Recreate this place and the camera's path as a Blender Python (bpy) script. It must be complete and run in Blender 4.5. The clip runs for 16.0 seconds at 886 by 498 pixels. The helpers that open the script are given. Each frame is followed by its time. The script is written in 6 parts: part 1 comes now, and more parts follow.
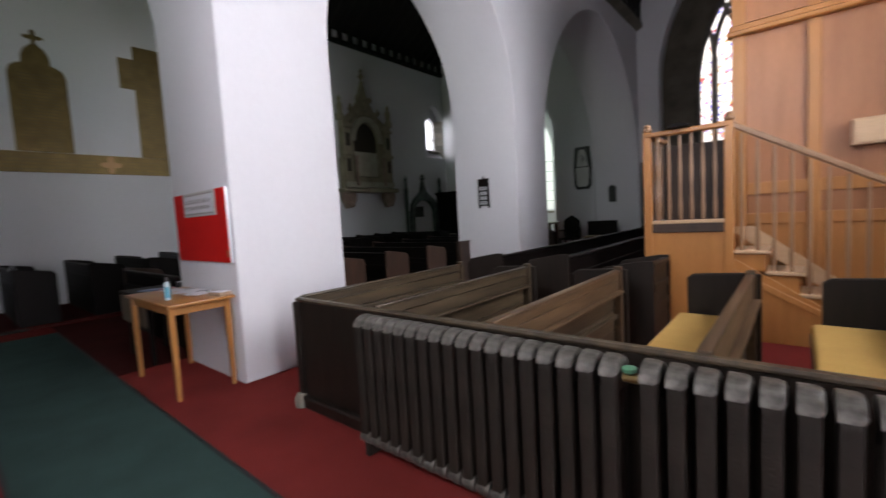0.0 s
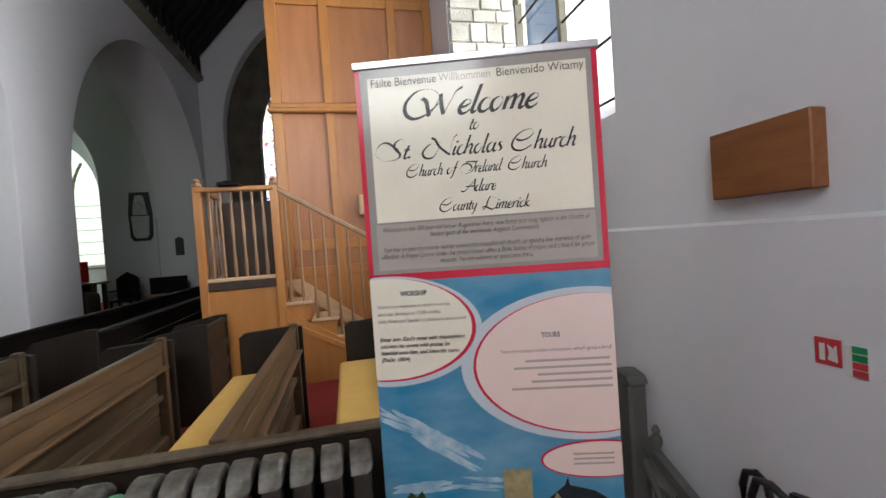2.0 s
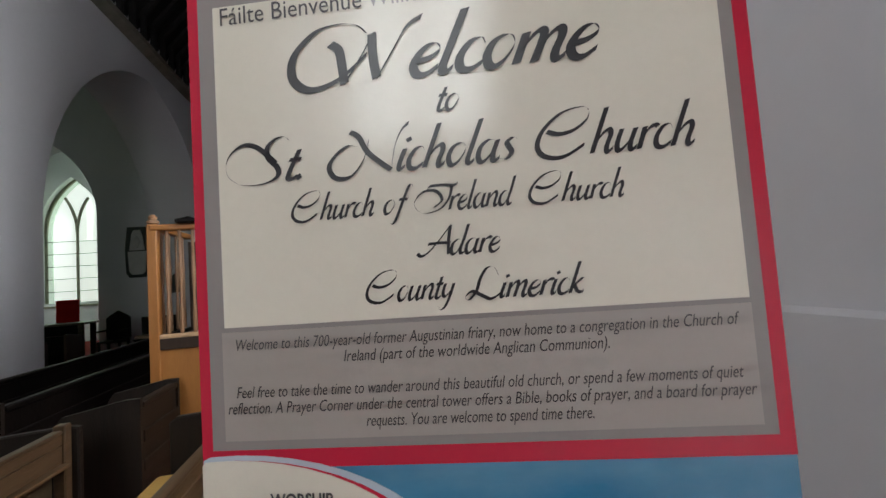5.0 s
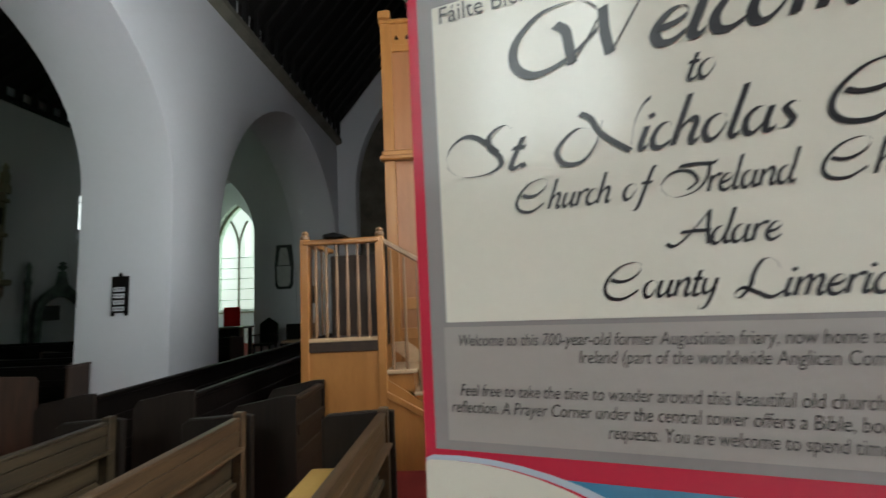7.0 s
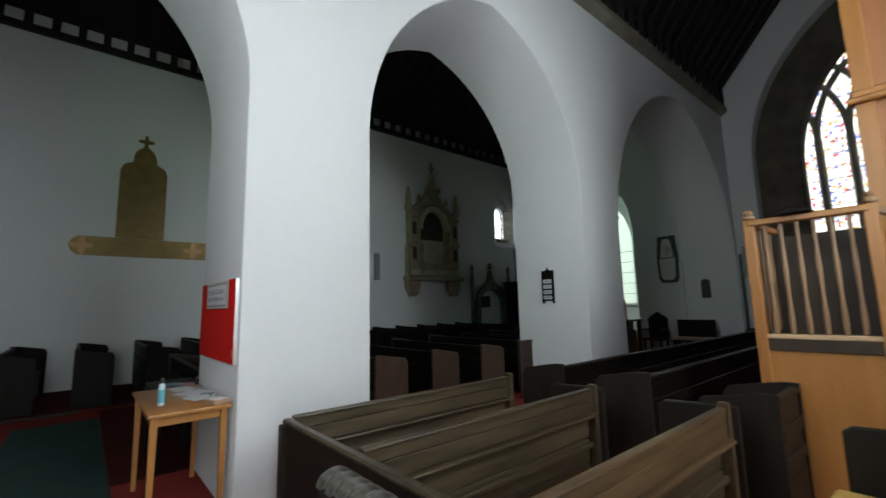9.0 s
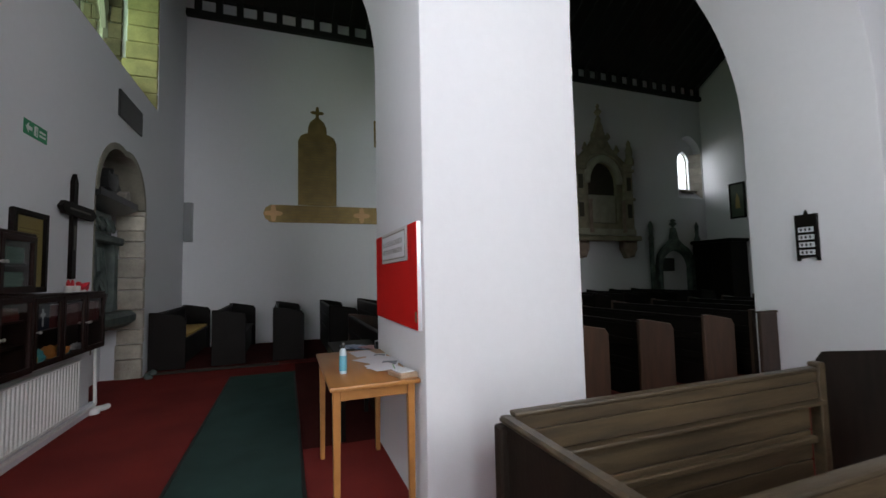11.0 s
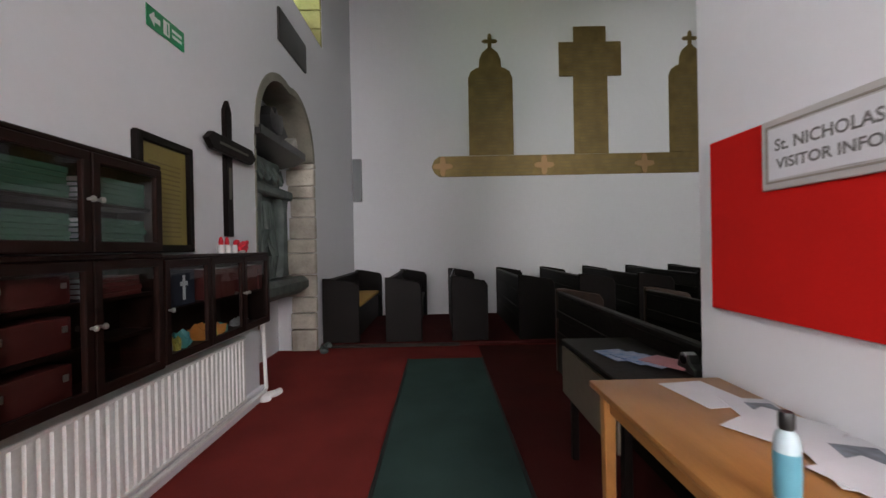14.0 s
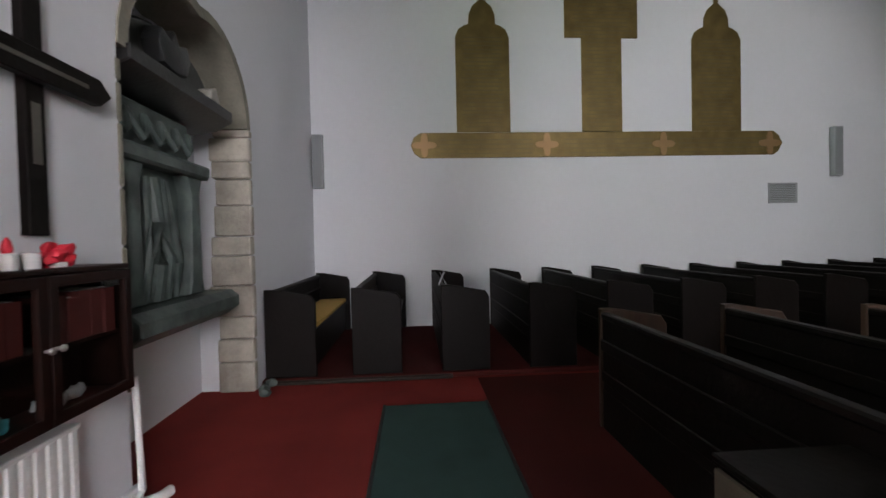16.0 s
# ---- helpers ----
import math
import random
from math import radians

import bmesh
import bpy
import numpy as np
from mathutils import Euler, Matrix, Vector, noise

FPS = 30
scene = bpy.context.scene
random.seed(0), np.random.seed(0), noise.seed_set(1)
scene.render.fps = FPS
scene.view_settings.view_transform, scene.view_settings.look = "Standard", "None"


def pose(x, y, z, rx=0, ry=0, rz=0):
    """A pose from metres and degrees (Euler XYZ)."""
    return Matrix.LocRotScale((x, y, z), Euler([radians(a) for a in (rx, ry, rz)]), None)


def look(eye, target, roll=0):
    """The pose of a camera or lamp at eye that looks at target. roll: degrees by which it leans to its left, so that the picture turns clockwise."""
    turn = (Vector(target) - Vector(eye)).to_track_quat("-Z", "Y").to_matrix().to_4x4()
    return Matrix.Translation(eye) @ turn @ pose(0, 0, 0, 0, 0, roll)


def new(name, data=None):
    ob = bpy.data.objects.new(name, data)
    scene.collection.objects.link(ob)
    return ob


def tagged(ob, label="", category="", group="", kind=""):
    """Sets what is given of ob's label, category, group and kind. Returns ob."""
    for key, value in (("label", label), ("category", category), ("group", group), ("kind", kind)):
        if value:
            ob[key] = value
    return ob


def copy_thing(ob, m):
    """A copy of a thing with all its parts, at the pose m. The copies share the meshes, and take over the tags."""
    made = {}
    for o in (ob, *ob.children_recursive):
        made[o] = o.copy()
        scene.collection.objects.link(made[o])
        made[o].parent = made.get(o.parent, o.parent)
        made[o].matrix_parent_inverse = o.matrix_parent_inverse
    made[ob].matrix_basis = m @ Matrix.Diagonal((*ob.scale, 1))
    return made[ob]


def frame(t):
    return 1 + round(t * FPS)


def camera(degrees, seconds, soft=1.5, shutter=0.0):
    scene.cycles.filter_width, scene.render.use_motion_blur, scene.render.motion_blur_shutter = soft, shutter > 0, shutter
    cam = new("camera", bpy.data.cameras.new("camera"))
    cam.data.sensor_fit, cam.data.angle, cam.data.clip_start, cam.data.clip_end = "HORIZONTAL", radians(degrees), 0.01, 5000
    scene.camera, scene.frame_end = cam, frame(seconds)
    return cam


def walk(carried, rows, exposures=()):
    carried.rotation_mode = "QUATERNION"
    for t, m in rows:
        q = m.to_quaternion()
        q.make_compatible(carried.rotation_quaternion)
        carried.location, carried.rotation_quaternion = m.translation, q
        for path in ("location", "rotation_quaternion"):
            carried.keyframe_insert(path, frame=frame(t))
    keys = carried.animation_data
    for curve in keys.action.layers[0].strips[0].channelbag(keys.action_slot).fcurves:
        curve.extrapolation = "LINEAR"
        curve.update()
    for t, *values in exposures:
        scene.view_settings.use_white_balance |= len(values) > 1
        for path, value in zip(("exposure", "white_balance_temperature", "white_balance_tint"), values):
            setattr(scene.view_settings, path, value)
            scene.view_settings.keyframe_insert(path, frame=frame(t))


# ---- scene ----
cam = camera(92.8, 16.0, shutter=0.3)
PATH = [
    (0, (0.04, -0.009, 1.337), (-1.245, 1.516, 1.185), -3.3),
    (0.5, (0.053, 0.11, 1.352), (-0.708, 1.951, 1.181), -3.4),
    (1, (0.075, 0.163, 1.368), (-0.117, 2.146, 1.2), -3.9),
    (1.5, (0.137, 0.149, 1.382), (0.392, 2.13, 1.285), -4.0),
    (2, (0.238, 0.23, 1.389), (0.68, 2.18, 1.348), -4.1),
    (2.5, (0.308, 0.337, 1.386), (0.815, 2.271, 1.388), -4.0),
    (3, (0.387, 0.525, 1.41), (0.902, 2.457, 1.422), -4.0),
    (3.5, (0.423, 0.729, 1.454), (0.937, 2.662, 1.48), -3.9),
    (3.7, (0.451, 0.831, 1.46), (0.958, 2.765, 1.496), -4.1),
    (6, (0.521, 0.96, 1.53), (0.782, 2.936, 1.695), -3.6),
    (6.5, (0.463, 0.984, 1.509), (0.62, 2.969, 1.695), -3.7),
    (7, (0.368, 0.986, 1.488), (0.249, 2.970, 1.715), -2.8),
    (7.5, (0.281, 0.958, 1.469), (-0.227, 2.875, 1.727), -2.9),
    (8, (0.187, 0.868, 1.454), (-0.676, 2.65, 1.734), -1.8),
    (8.5, (0.023, 0.741, 1.441), (-1.21, 2.29, 1.727), -1.6),
    (9, (-0.182, 0.687, 1.439), (-1.694, 1.968, 1.71), -1.4),
    (9.2, (-0.269, 0.696, 1.435), (-1.841, 1.905, 1.695), -1.4),
    (11.3, (-1.449, 0.839, 1.357), (-3.335, 1.494, 1.472), -1.4),
    (11.5, (-1.585, 0.836, 1.356), (-3.479, 1.47, 1.462), -1.5),
    (12, (-1.917, 0.78, 1.313), (-3.851, 1.285, 1.393), -1.5),
    (12.5, (-2.19, 0.695, 1.296), (-4.151, 1.083, 1.344), -1.2),
    (13, (-2.493, 0.674, 1.302), (-4.481, 0.887, 1.328), -1.2),
    (13.5, (-2.789, 0.568, 1.309), (-4.787, 0.643, 1.312), -1.3),
    (14, (-3.119, 0.479, 1.309), (-5.119, 0.493, 1.3), -1.1),
    (14.5, (-3.486, 0.423, 1.324), (-5.485, 0.386, 1.307), -1.1),
    (15, (-3.833, 0.358, 1.326), (-5.832, 0.282, 1.299), -1.1),
    (15.5, (-4.203, 0.336, 1.314), (-6.203, 0.348, 1.287), -1.3),
    (16, (-4.565, 0.363, 1.366), (-6.56, 0.5, 1.324), -1.3),
]
EXPOSURES = [(0, 0.2, 6600, 20), (0.5, 0.2, 6500, 18), (1.0, 0.1, 6600, 14), (1.5, 0.25, 6600, 12), (2, 0.2, 6700, 12), (2.5, 0.15, 6700, 12), (3.5, -0.1, 6700, 13), (6, -0.3, 6600, 11), (7.5, -0.15, 6500, 2), (9, -0.1, 6450, 1), (11.3, 0.15, 6550, 14), (12.5, 0.2, 6700, 17), (13.5, 0.7, 7000, 18), (14.5, 1.05, 6900, 18), (15, 1.15, 6800, 18), (16, 1.2, 6700, 18)]
walk(cam, [(t, look(eye, target, roll)) for t, eye, target, roll in PATH], EXPOSURES)

# ---- world, light, exposure ----
world = bpy.data.worlds.new("sky")
scene.world = world
world.use_nodes = True
wn = world.node_tree.nodes
sky = wn.new("ShaderNodeTexSky")
sky.sky_type, sky.sun_disc = "NISHITA", False
sky.sun_elevation, sky.sun_rotation = radians(38), radians(150)
world.node_tree.links.new(sky.outputs[0], wn["Background"].inputs[0])
wn["Background"].inputs[1].default_value = 0.12
sun_data = bpy.data.lights.new("sun", "SUN")
sun_data.energy, sun_data.angle, sun_data.color = 0.5, radians(20), (1, 0.96, 0.9)
sun = new("sun", sun_data)
sun.matrix_world = look((0, 0, 0), (-0.6, 0.5, -0.62))


def window_light(name, eye, target, w, h, watts, colour=(0.93, 0.97, 1.0)):
    """Sky light standing just outside a window's opening."""
    d = bpy.data.lights.new(name, "AREA")
    d.shape, d.size, d.size_y, d.energy, d.color = "RECTANGLE", w, h, watts, colour
    o = new(name, d)
    o.matrix_world = look(eye, target)
    return o


GREENISH = (0.62, 1.0, 0.62)  # green tint for the aisle west and transept lamps
NAVE_X, AISLE_X, SOUTH_X, NORTH_X, WEST_Y, EAST_Y = -3.57, -4.88, 1.45, -11.07, -1.14, 13.6
window_light("daylight_south", (3.1, 3.25, 3.6), (-3, 3.25, 2.2), 2.6, 3.2, 330)
window_light("daylight_nave_west", (-1.0, -2.5, 3.9), (-1.0, 4, 2.0), 2.2, 2.6, 220)
window_light("daylight_entrance", (3.2, -0.1, 1.4), (-6, -0.3, 1.0), 1.1, 1.9, 150)
window_light("daylight_aisle_west", (-7.7, -2.75, 5.6), (-7.7, 3, 3.4), 2.6, 2.6, 70, GREENISH)
window_light("daylight_aisle_north", (-12.7, 11.8, 5.4), (-11.35, 13.05, 4.65), 1.6, 2.0, 120)
window_light("daylight_tower", (-1.7, 21.0, 6.2), (-1.7, 10, 3.0), 3.6, 7.0, 50)
window_light("daylight_transept", (-8.9, 19.2, 4.0), (-8.0, 0, 1.6), 3.0, 4.6, 60, GREENISH)
# fill lamp added to brighten the transept, no such source in view
window_light("added_fill_transept_north", (-11.8, 16.5, 3.6), (-5, 16.5, 2.4), 2.2, 3.0, 40, GREENISH)

# ---- materials ----


def mat(name, base, rough=0.6, metal=0.0, second=None, scale=6.0, grain=60.0, bump=0.15, amount=0.5, stretch=(1, 1, 1), obvar=0.0, spec=0.5, fine=0.14):
    """A painted, woven or stone surface: two scales of variation and a fine relief."""
    m = bpy.data.materials.new(name)
    m.use_nodes = True
    t = m.node_tree
    n, l = t.nodes, t.links
    b = n["Principled BSDF"]
    b.inputs["Roughness"].default_value, b.inputs["Metallic"].default_value = rough, metal
    b.inputs["Specular IOR Level"].default_value = spec
    co = n.new("ShaderNodeTexCoord")
    mp = n.new("ShaderNodeMapping")
    mp.inputs["Scale"].default_value = stretch
    l.new(co.outputs["Object"], mp.inputs[0])
    big, small = n.new("ShaderNodeTexNoise"), n.new("ShaderNodeTexNoise")
    big.inputs["Scale"].default_value, small.inputs["Scale"].default_value = scale, grain
    big.inputs["Detail"].default_value, small.inputs["Detail"].default_value = 5, 4
    for x in (big, small):
        l.new(mp.outputs[0], x.inputs["Vector"])
    ramp = n.new("ShaderNodeMapRange")
    ramp.inputs[1].default_value, ramp.inputs[2].default_value = 0.32, 0.68
    l.new(big.outputs[0], ramp.inputs[0])
    mul = n.new("ShaderNodeMath")
    mul.operation = "MULTIPLY"
    mul.inputs[1].default_value = amount
    l.new(ramp.outputs[0], mul.inputs[0])
    mix = n.new("ShaderNodeMix")
    mix.data_type = "RGBA"
    mix.inputs[6].default_value = (*base, 1)
    mix.inputs[7].default_value = (*(second or [c * 0.7 for c in base]), 1)
    l.new(mul.outputs[0], mix.inputs[0])
    val = n.new("ShaderNodeHueSaturation")
    mr = n.new("ShaderNodeMapRange")
    mr.inputs[3].default_value, mr.inputs[4].default_value = 1 - fine, 1 + fine
    l.new(small.outputs[0], mr.inputs[0])
    if obvar:
        info, add, sc = n.new("ShaderNodeObjectInfo"), n.new("ShaderNodeMath"), n.new("ShaderNodeMapRange")
        sc.inputs[3].default_value, sc.inputs[4].default_value = -obvar, obvar
        l.new(info.outputs["Random"], sc.inputs[0])
        l.new(sc.outputs[0], add.inputs[0])
        l.new(mr.outputs[0], add.inputs[1])
        l.new(add.outputs[0], val.inputs["Value"])
    else:
        l.new(mr.outputs[0], val.inputs["Value"])
    l.new(mix.outputs[2], val.inputs["Color"])
    l.new(val.outputs[0], b.inputs["Base Color"])
    bp = n.new("ShaderNodeBump")
    bp.inputs["Strength"].default_value, bp.inputs["Distance"].default_value = bump, 0.01
    l.new(small.outputs[0], bp.inputs["Height"])
    l.new(bp.outputs[0], b.inputs["Normal"])
    return m


def clear_glass(name, tint=(0.95, 0.97, 0.96), gloss=0.1):
    m = bpy.data.materials.new(name)
    m.use_nodes = True
    n, l = m.node_tree.nodes, m.node_tree.links
    tr, gl, mx = n.new("ShaderNodeBsdfTransparent"), n.new("ShaderNodeBsdfGlossy"), n.new("ShaderNodeMixShader")
    lw, pw, fr = n.new("ShaderNodeLayerWeight"), n.new("ShaderNodeMath"), n.new("ShaderNodeMath")
    lw.inputs[0].default_value = 0.5
    pw.operation, fr.operation = "POWER", "MULTIPLY_ADD"
    pw.inputs[1].default_value, fr.inputs[1].default_value, fr.inputs[2].default_value = 3.5, 0.7, gloss * 0.4
    l.new(lw.outputs["Facing"], pw.inputs[0])
    l.new(pw.outputs[0], fr.inputs[0])
    tr.inputs[0].default_value = (*tint, 1)
    gl.inputs["Roughness"].default_value = 0.03
    l.new(fr.outputs[0], mx.inputs[0])
    l.new(tr.outputs[0], mx.inputs[1])
    l.new(gl.outputs[0], mx.inputs[2])
    l.new(mx.outputs[0], n["Material Output"].inputs[0])
    return m


def stained_glass():
    m = bpy.data.materials.new("stained glass")
    m.use_nodes = True
    n, l = m.node_tree.nodes, m.node_tree.links
    co, vo, ramp = n.new("ShaderNodeTexCoord"), n.new("ShaderNodeTexVoronoi"), n.new("ShaderNodeValToRGB")
    vo.inputs["Scale"].default_value = 12.0
    l.new(co.outputs["Object"], vo.inputs["Vector"])
    sep = n.new("ShaderNodeSeparateColor")
    l.new(vo.outputs["Color"], sep.inputs[0])
    e = ramp.color_ramp
    e.interpolation = "CONSTANT"
    for p, c in ((0.0, (0.92, 0.90, 0.84)), (0.50, (0.45, 0.48, 0.80)), (0.55, (0.85, 0.66, 0.40)), (0.60, (0.94, 0.92, 0.90)), (0.84, (0.78, 0.36, 0.38)), (0.90, (0.78, 0.72, 0.88))):
        (e.elements[0] if p == 0 else e.elements.new(p)).color = (*c, 1)
    l.new(sep.outputs[0], ramp.inputs[0])
    edge = n.new("ShaderNodeTexVoronoi")
    edge.feature = "DISTANCE_TO_EDGE"
    edge.inputs["Scale"].default_value = 12.0
    l.new(co.outputs["Object"], edge.inputs["Vector"])
    gt = n.new("ShaderNodeMath")
    gt.operation = "GREATER_THAN"
    gt.inputs[1].default_value = 0.012
    l.new(edge.outputs[0], gt.inputs[0])
    mix = n.new("ShaderNodeMix")
    mix.data_type = "RGBA"
    mix.inputs[6].default_value = (0.01, 0.01, 0.01, 1)
    l.new(gt.outputs[0], mix.inputs[0])
    l.new(ramp.outputs[0], mix.inputs[7])
    tr = n.new("ShaderNodeBsdfTransparent")
    l.new(mix.outputs[2], tr.inputs[0])
    l.new(tr.outputs[0], n["Material Output"].inputs[0])
    return m


PLASTER = mat("limewash plaster", (0.73, 0.73, 0.76), 0.85, second=(0.63, 0.64, 0.67), scale=0.6, grain=14, bump=0.10, amount=0.30, fine=0.025)
CARPET = mat("red carpet", (0.26, 0.036, 0.031), 0.95, second=(0.15, 0.022, 0.020), scale=1.6, grain=160, bump=0.5, amount=0.6, spec=0.1)
PLINTHRED = mat("dark red drugget", (0.085, 0.016, 0.014), 0.95, second=(0.05, 0.012, 0.011), scale=2.0, grain=160, bump=0.5, amount=0.6, spec=0.1)
RUNNER = mat("green runner", (0.045, 0.085, 0.075), 0.95, second=(0.03, 0.055, 0.05), scale=3.0, grain=180, bump=0.5, amount=0.6, spec=0.1)
RUBBER = mat("black rubber edging", (0.012, 0.012, 0.012), 0.7)
DARKWOOD = mat("dark stained pew wood", (0.0075, 0.005, 0.0042), 0.5, second=(0.004, 0.003, 0.0027), scale=3, grain=30, bump=0.2, amount=0.7, spec=0.12)
OLDOAK = mat("worn grey oak", (0.088, 0.061, 0.033), 0.42, second=(0.028, 0.020, 0.012), scale=3.0, grain=26, bump=0.25, amount=0.85, stretch=(8, 0.7, 8), obvar=0.2)
ENDOAK = mat("dark oak pew end", (0.019, 0.013, 0.009), 0.5, second=(0.009, 0.0065, 0.005), scale=3, grain=26, bump=0.25, amount=0.8, stretch=(6, 6, 0.8), obvar=0.15, spec=0.3)
GOLDOAK = mat("golden oak", (0.46, 0.20, 0.055), 0.38, second=(0.35, 0.135, 0.034), scale=1.8, grain=24, bump=0.08, amount=0.6, stretch=(6, 6, 0.6))
PANELOAK = mat("oak veneer panel", (0.41, 0.172, 0.070), 0.4, second=(0.29, 0.110, 0.042), scale=1.4, grain=20, bump=0.05, amount=0.7, stretch=(5, 5, 0.7), obvar=0.1)
PALEOAK = mat("pale oak tread", (0.62, 0.42, 0.25), 0.4, second=(0.5, 0.32, 0.18), scale=2, grain=26, bump=0.06, amount=0.6, stretch=(0.8, 6, 6))
ROOFWOOD = mat("black roof timber", (0.007, 0.006, 0.005), 0.8, second=(0.004, 0.0035, 0.003), scale=2, grain=30, bump=0.3, amount=0.6, obvar=0.2)
STONE = mat("grey dressed stone", (0.27, 0.25, 0.20), 0.85, second=(0.16, 0.15, 0.115), scale=3, grain=40, bump=0.6, amount=0.8, obvar=0.18)
RUBBLE = mat("rubble limestone", (0.38, 0.36, 0.32), 0.88, second=(0.22, 0.20, 0.17), scale=5, grain=35, bump=0.9, amount=0.8, obvar=0.22)
MORTAR = mat("lime mortar", (0.42, 0.41, 0.38), 0.9, scale=6, grain=60, bump=0.6)
CUSHION = mat("mustard seat cushion", (0.62, 0.39, 0.12), 0.9, second=(0.52, 0.31, 0.09), scale=4, grain=150, bump=0.3, spec=0.15)
BRASS = mat("engraved memorial brass", (0.25, 0.175, 0.066), 0.45, 0.7, second=(0.15, 0.105, 0.04), scale=5, grain=60, bump=0.2, amount=0.7)
IRON = mat("painted cast iron", (0.025, 0.019, 0.0145), 0.62, second=(0.011, 0.0085, 0.007), scale=5, grain=60, bump=0.2, amount=0.7, spec=0.2)
IRONWORN = mat("worn silver radiator paint", (0.15, 0.14, 0.12), 0.4, 0.25, second=(0.022, 0.018, 0.015), scale=26, grain=80, bump=0.25, amount=0.9)
WARMOAK = mat("warm brown oak", (0.115, 0.067, 0.033), 0.42, second=(0.042, 0.025, 0.013), scale=3.0, grain=26, bump=0.25, amount=0.85, stretch=(8, 0.7, 8), obvar=0.2)
RAILOAK = mat("handled oak rail", (0.33, 0.19, 0.105), 0.38, second=(0.22, 0.12, 0.06), scale=3, grain=24, bump=0.06, amount=0.7, stretch=(6, 6, 0.8))
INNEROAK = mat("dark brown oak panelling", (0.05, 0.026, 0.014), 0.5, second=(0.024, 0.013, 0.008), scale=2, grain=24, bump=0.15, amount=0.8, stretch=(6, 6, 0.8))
SHADEDSTONE = mat("weathered stone with shade", (0.14, 0.12, 0.09), 0.88, second=(0.06, 0.052, 0.04), scale=2.2, grain=30, bump=0.7, amount=0.9)
ALU = mat("brushed aluminium", (0.62, 0.62, 0.65), 0.35, 0.7, scale=8, grain=120, bump=0.05, amount=0.2)
CLEAR = clear_glass("window glass")

# ---- mesh helpers ----


def soften(bm, degrees=35):
    bm.normal_update()
    for f in bm.faces:
        f.smooth = True
    for e in bm.edges:
        if len(e.link_faces) != 2 or e.calc_face_angle(0) > radians(degrees):
            e.smooth = False


def part(name, bm, material, parent=None, label="", at=None, smooth=True):
    """Links a bmesh as one mesh object under a thing or a part."""
    if smooth:
        soften(bm)
    me = bpy.data.meshes.new(name)
    bm.to_mesh(me)
    bm.free()
    me.materials.append(material)
    o = new(name, me)
    if parent is not None:
        o.parent = parent
    if at is not None:
        o.matrix_basis = at
    if label:
        o["label"] = label
    return o


def thing(name, m, label, category, group="", kind=""):
    o = new(name)
    o.empty_display_size = 0.1
    o.matrix_basis = m
    return tagged(o, label, category, group, kind)


def box(x0, x1, y0, y1, z0, z1, bevel=0.0, bm=None, seg=1):
    own = bm is None
    bm = bm or bmesh.new()
    t = bmesh.new()
    bmesh.ops.create_cube(t, size=1)
    for v in t.verts:
        v.co = ((x0 + x1) / 2 + v.co.x * (x1 - x0), (y0 + y1) / 2 + v.co.y * (y1 - y0), (z0 + z1) / 2 + v.co.z * (z1 - z0))
    if bevel:
        bmesh.ops.bevel(t, geom=t.edges[:], offset=bevel, segments=seg, affect="EDGES", profile=0.5)
    merge(bm, t)
    return bm


def merge(bm, t, m=None):
    if m is not None:
        bmesh.ops.transform(t, matrix=m, verts=t.verts)
    me = bpy.data.meshes.new("tmp")
    t.to_mesh(me)
    t.free()
    bm.from_mesh(me)
    bpy.data.meshes.remove(me)
    return bm


# frames of reference for flat shapes: (u, v, w) to (x, y, z)
ON_X = Matrix(((0, 0, 1, 0), (1, 0, 0, 0), (0, 1, 0, 0), (0, 0, 0, 1)))   # u = y, v = z, thickness along x
ON_Y = Matrix(((1, 0, 0, 0), (0, 0, -1, 0), (0, 1, 0, 0), (0, 0, 0, 1)))  # u = x, v = z, thickness along -y
ON_Z = Matrix.Identity(4)


def slab(outline, holes=(), depth=0.1, m=ON_Z, bevel=0.0, bm=None, seg=1):
    """A flat shape with holes, given thickness."""
    t = bmesh.new()
    for loop in (outline, *holes):
        vs = [t.verts.new((u, v, 0)) for u, v in loop]
        for a, b in zip(vs, vs[1:] + vs[:1]):
            t.edges.new((a, b))
    bmesh.ops.triangle_fill(t, use_beauty=True, use_dissolve=False, edges=t.edges[:], normal=(0, 0, 1))
    out = bmesh.ops.extrude_face_region(t, geom=t.faces[:])
    top = [g for g in out["geom"] if isinstance(g, bmesh.types.BMVert)]
    bmesh.ops.translate(t, verts=top, vec=(0, 0, depth))
    bmesh.ops.recalc_face_normals(t, faces=t.faces[:])
    if bevel:
        topset = set(top)
        es = [e for e in t.edges if e.verts[0] in topset and e.verts[1] in topset and any(abs(f.normal.z) < 0.5 for f in e.link_faces)]
        bmesh.ops.bevel(t, geom=es, offset=bevel, segments=seg, affect="EDGES", profile=0.5)
    bm = bm or bmesh.new()
    return merge(bm, t, m)


def arch(y0, y1, spring, apex, n=14):
    """The curve of a two-centred arch from (y0, spring) over the apex to (y1, spring)."""
    half, rise = (y1 - y0) / 2, apex - spring
    r = (half * half + rise * rise) / (2 * half)
    left = [(y0 + r + r * math.cos(math.pi - k * (math.pi - math.atan2(rise, half - r)) / n), spring + r * math.sin(math.pi - k * (math.pi - math.atan2(rise, half - r)) / n)) for k in range(n + 1)]
    return left + [(y0 + y1 - u, v) for u, v in left[-2::-1]]


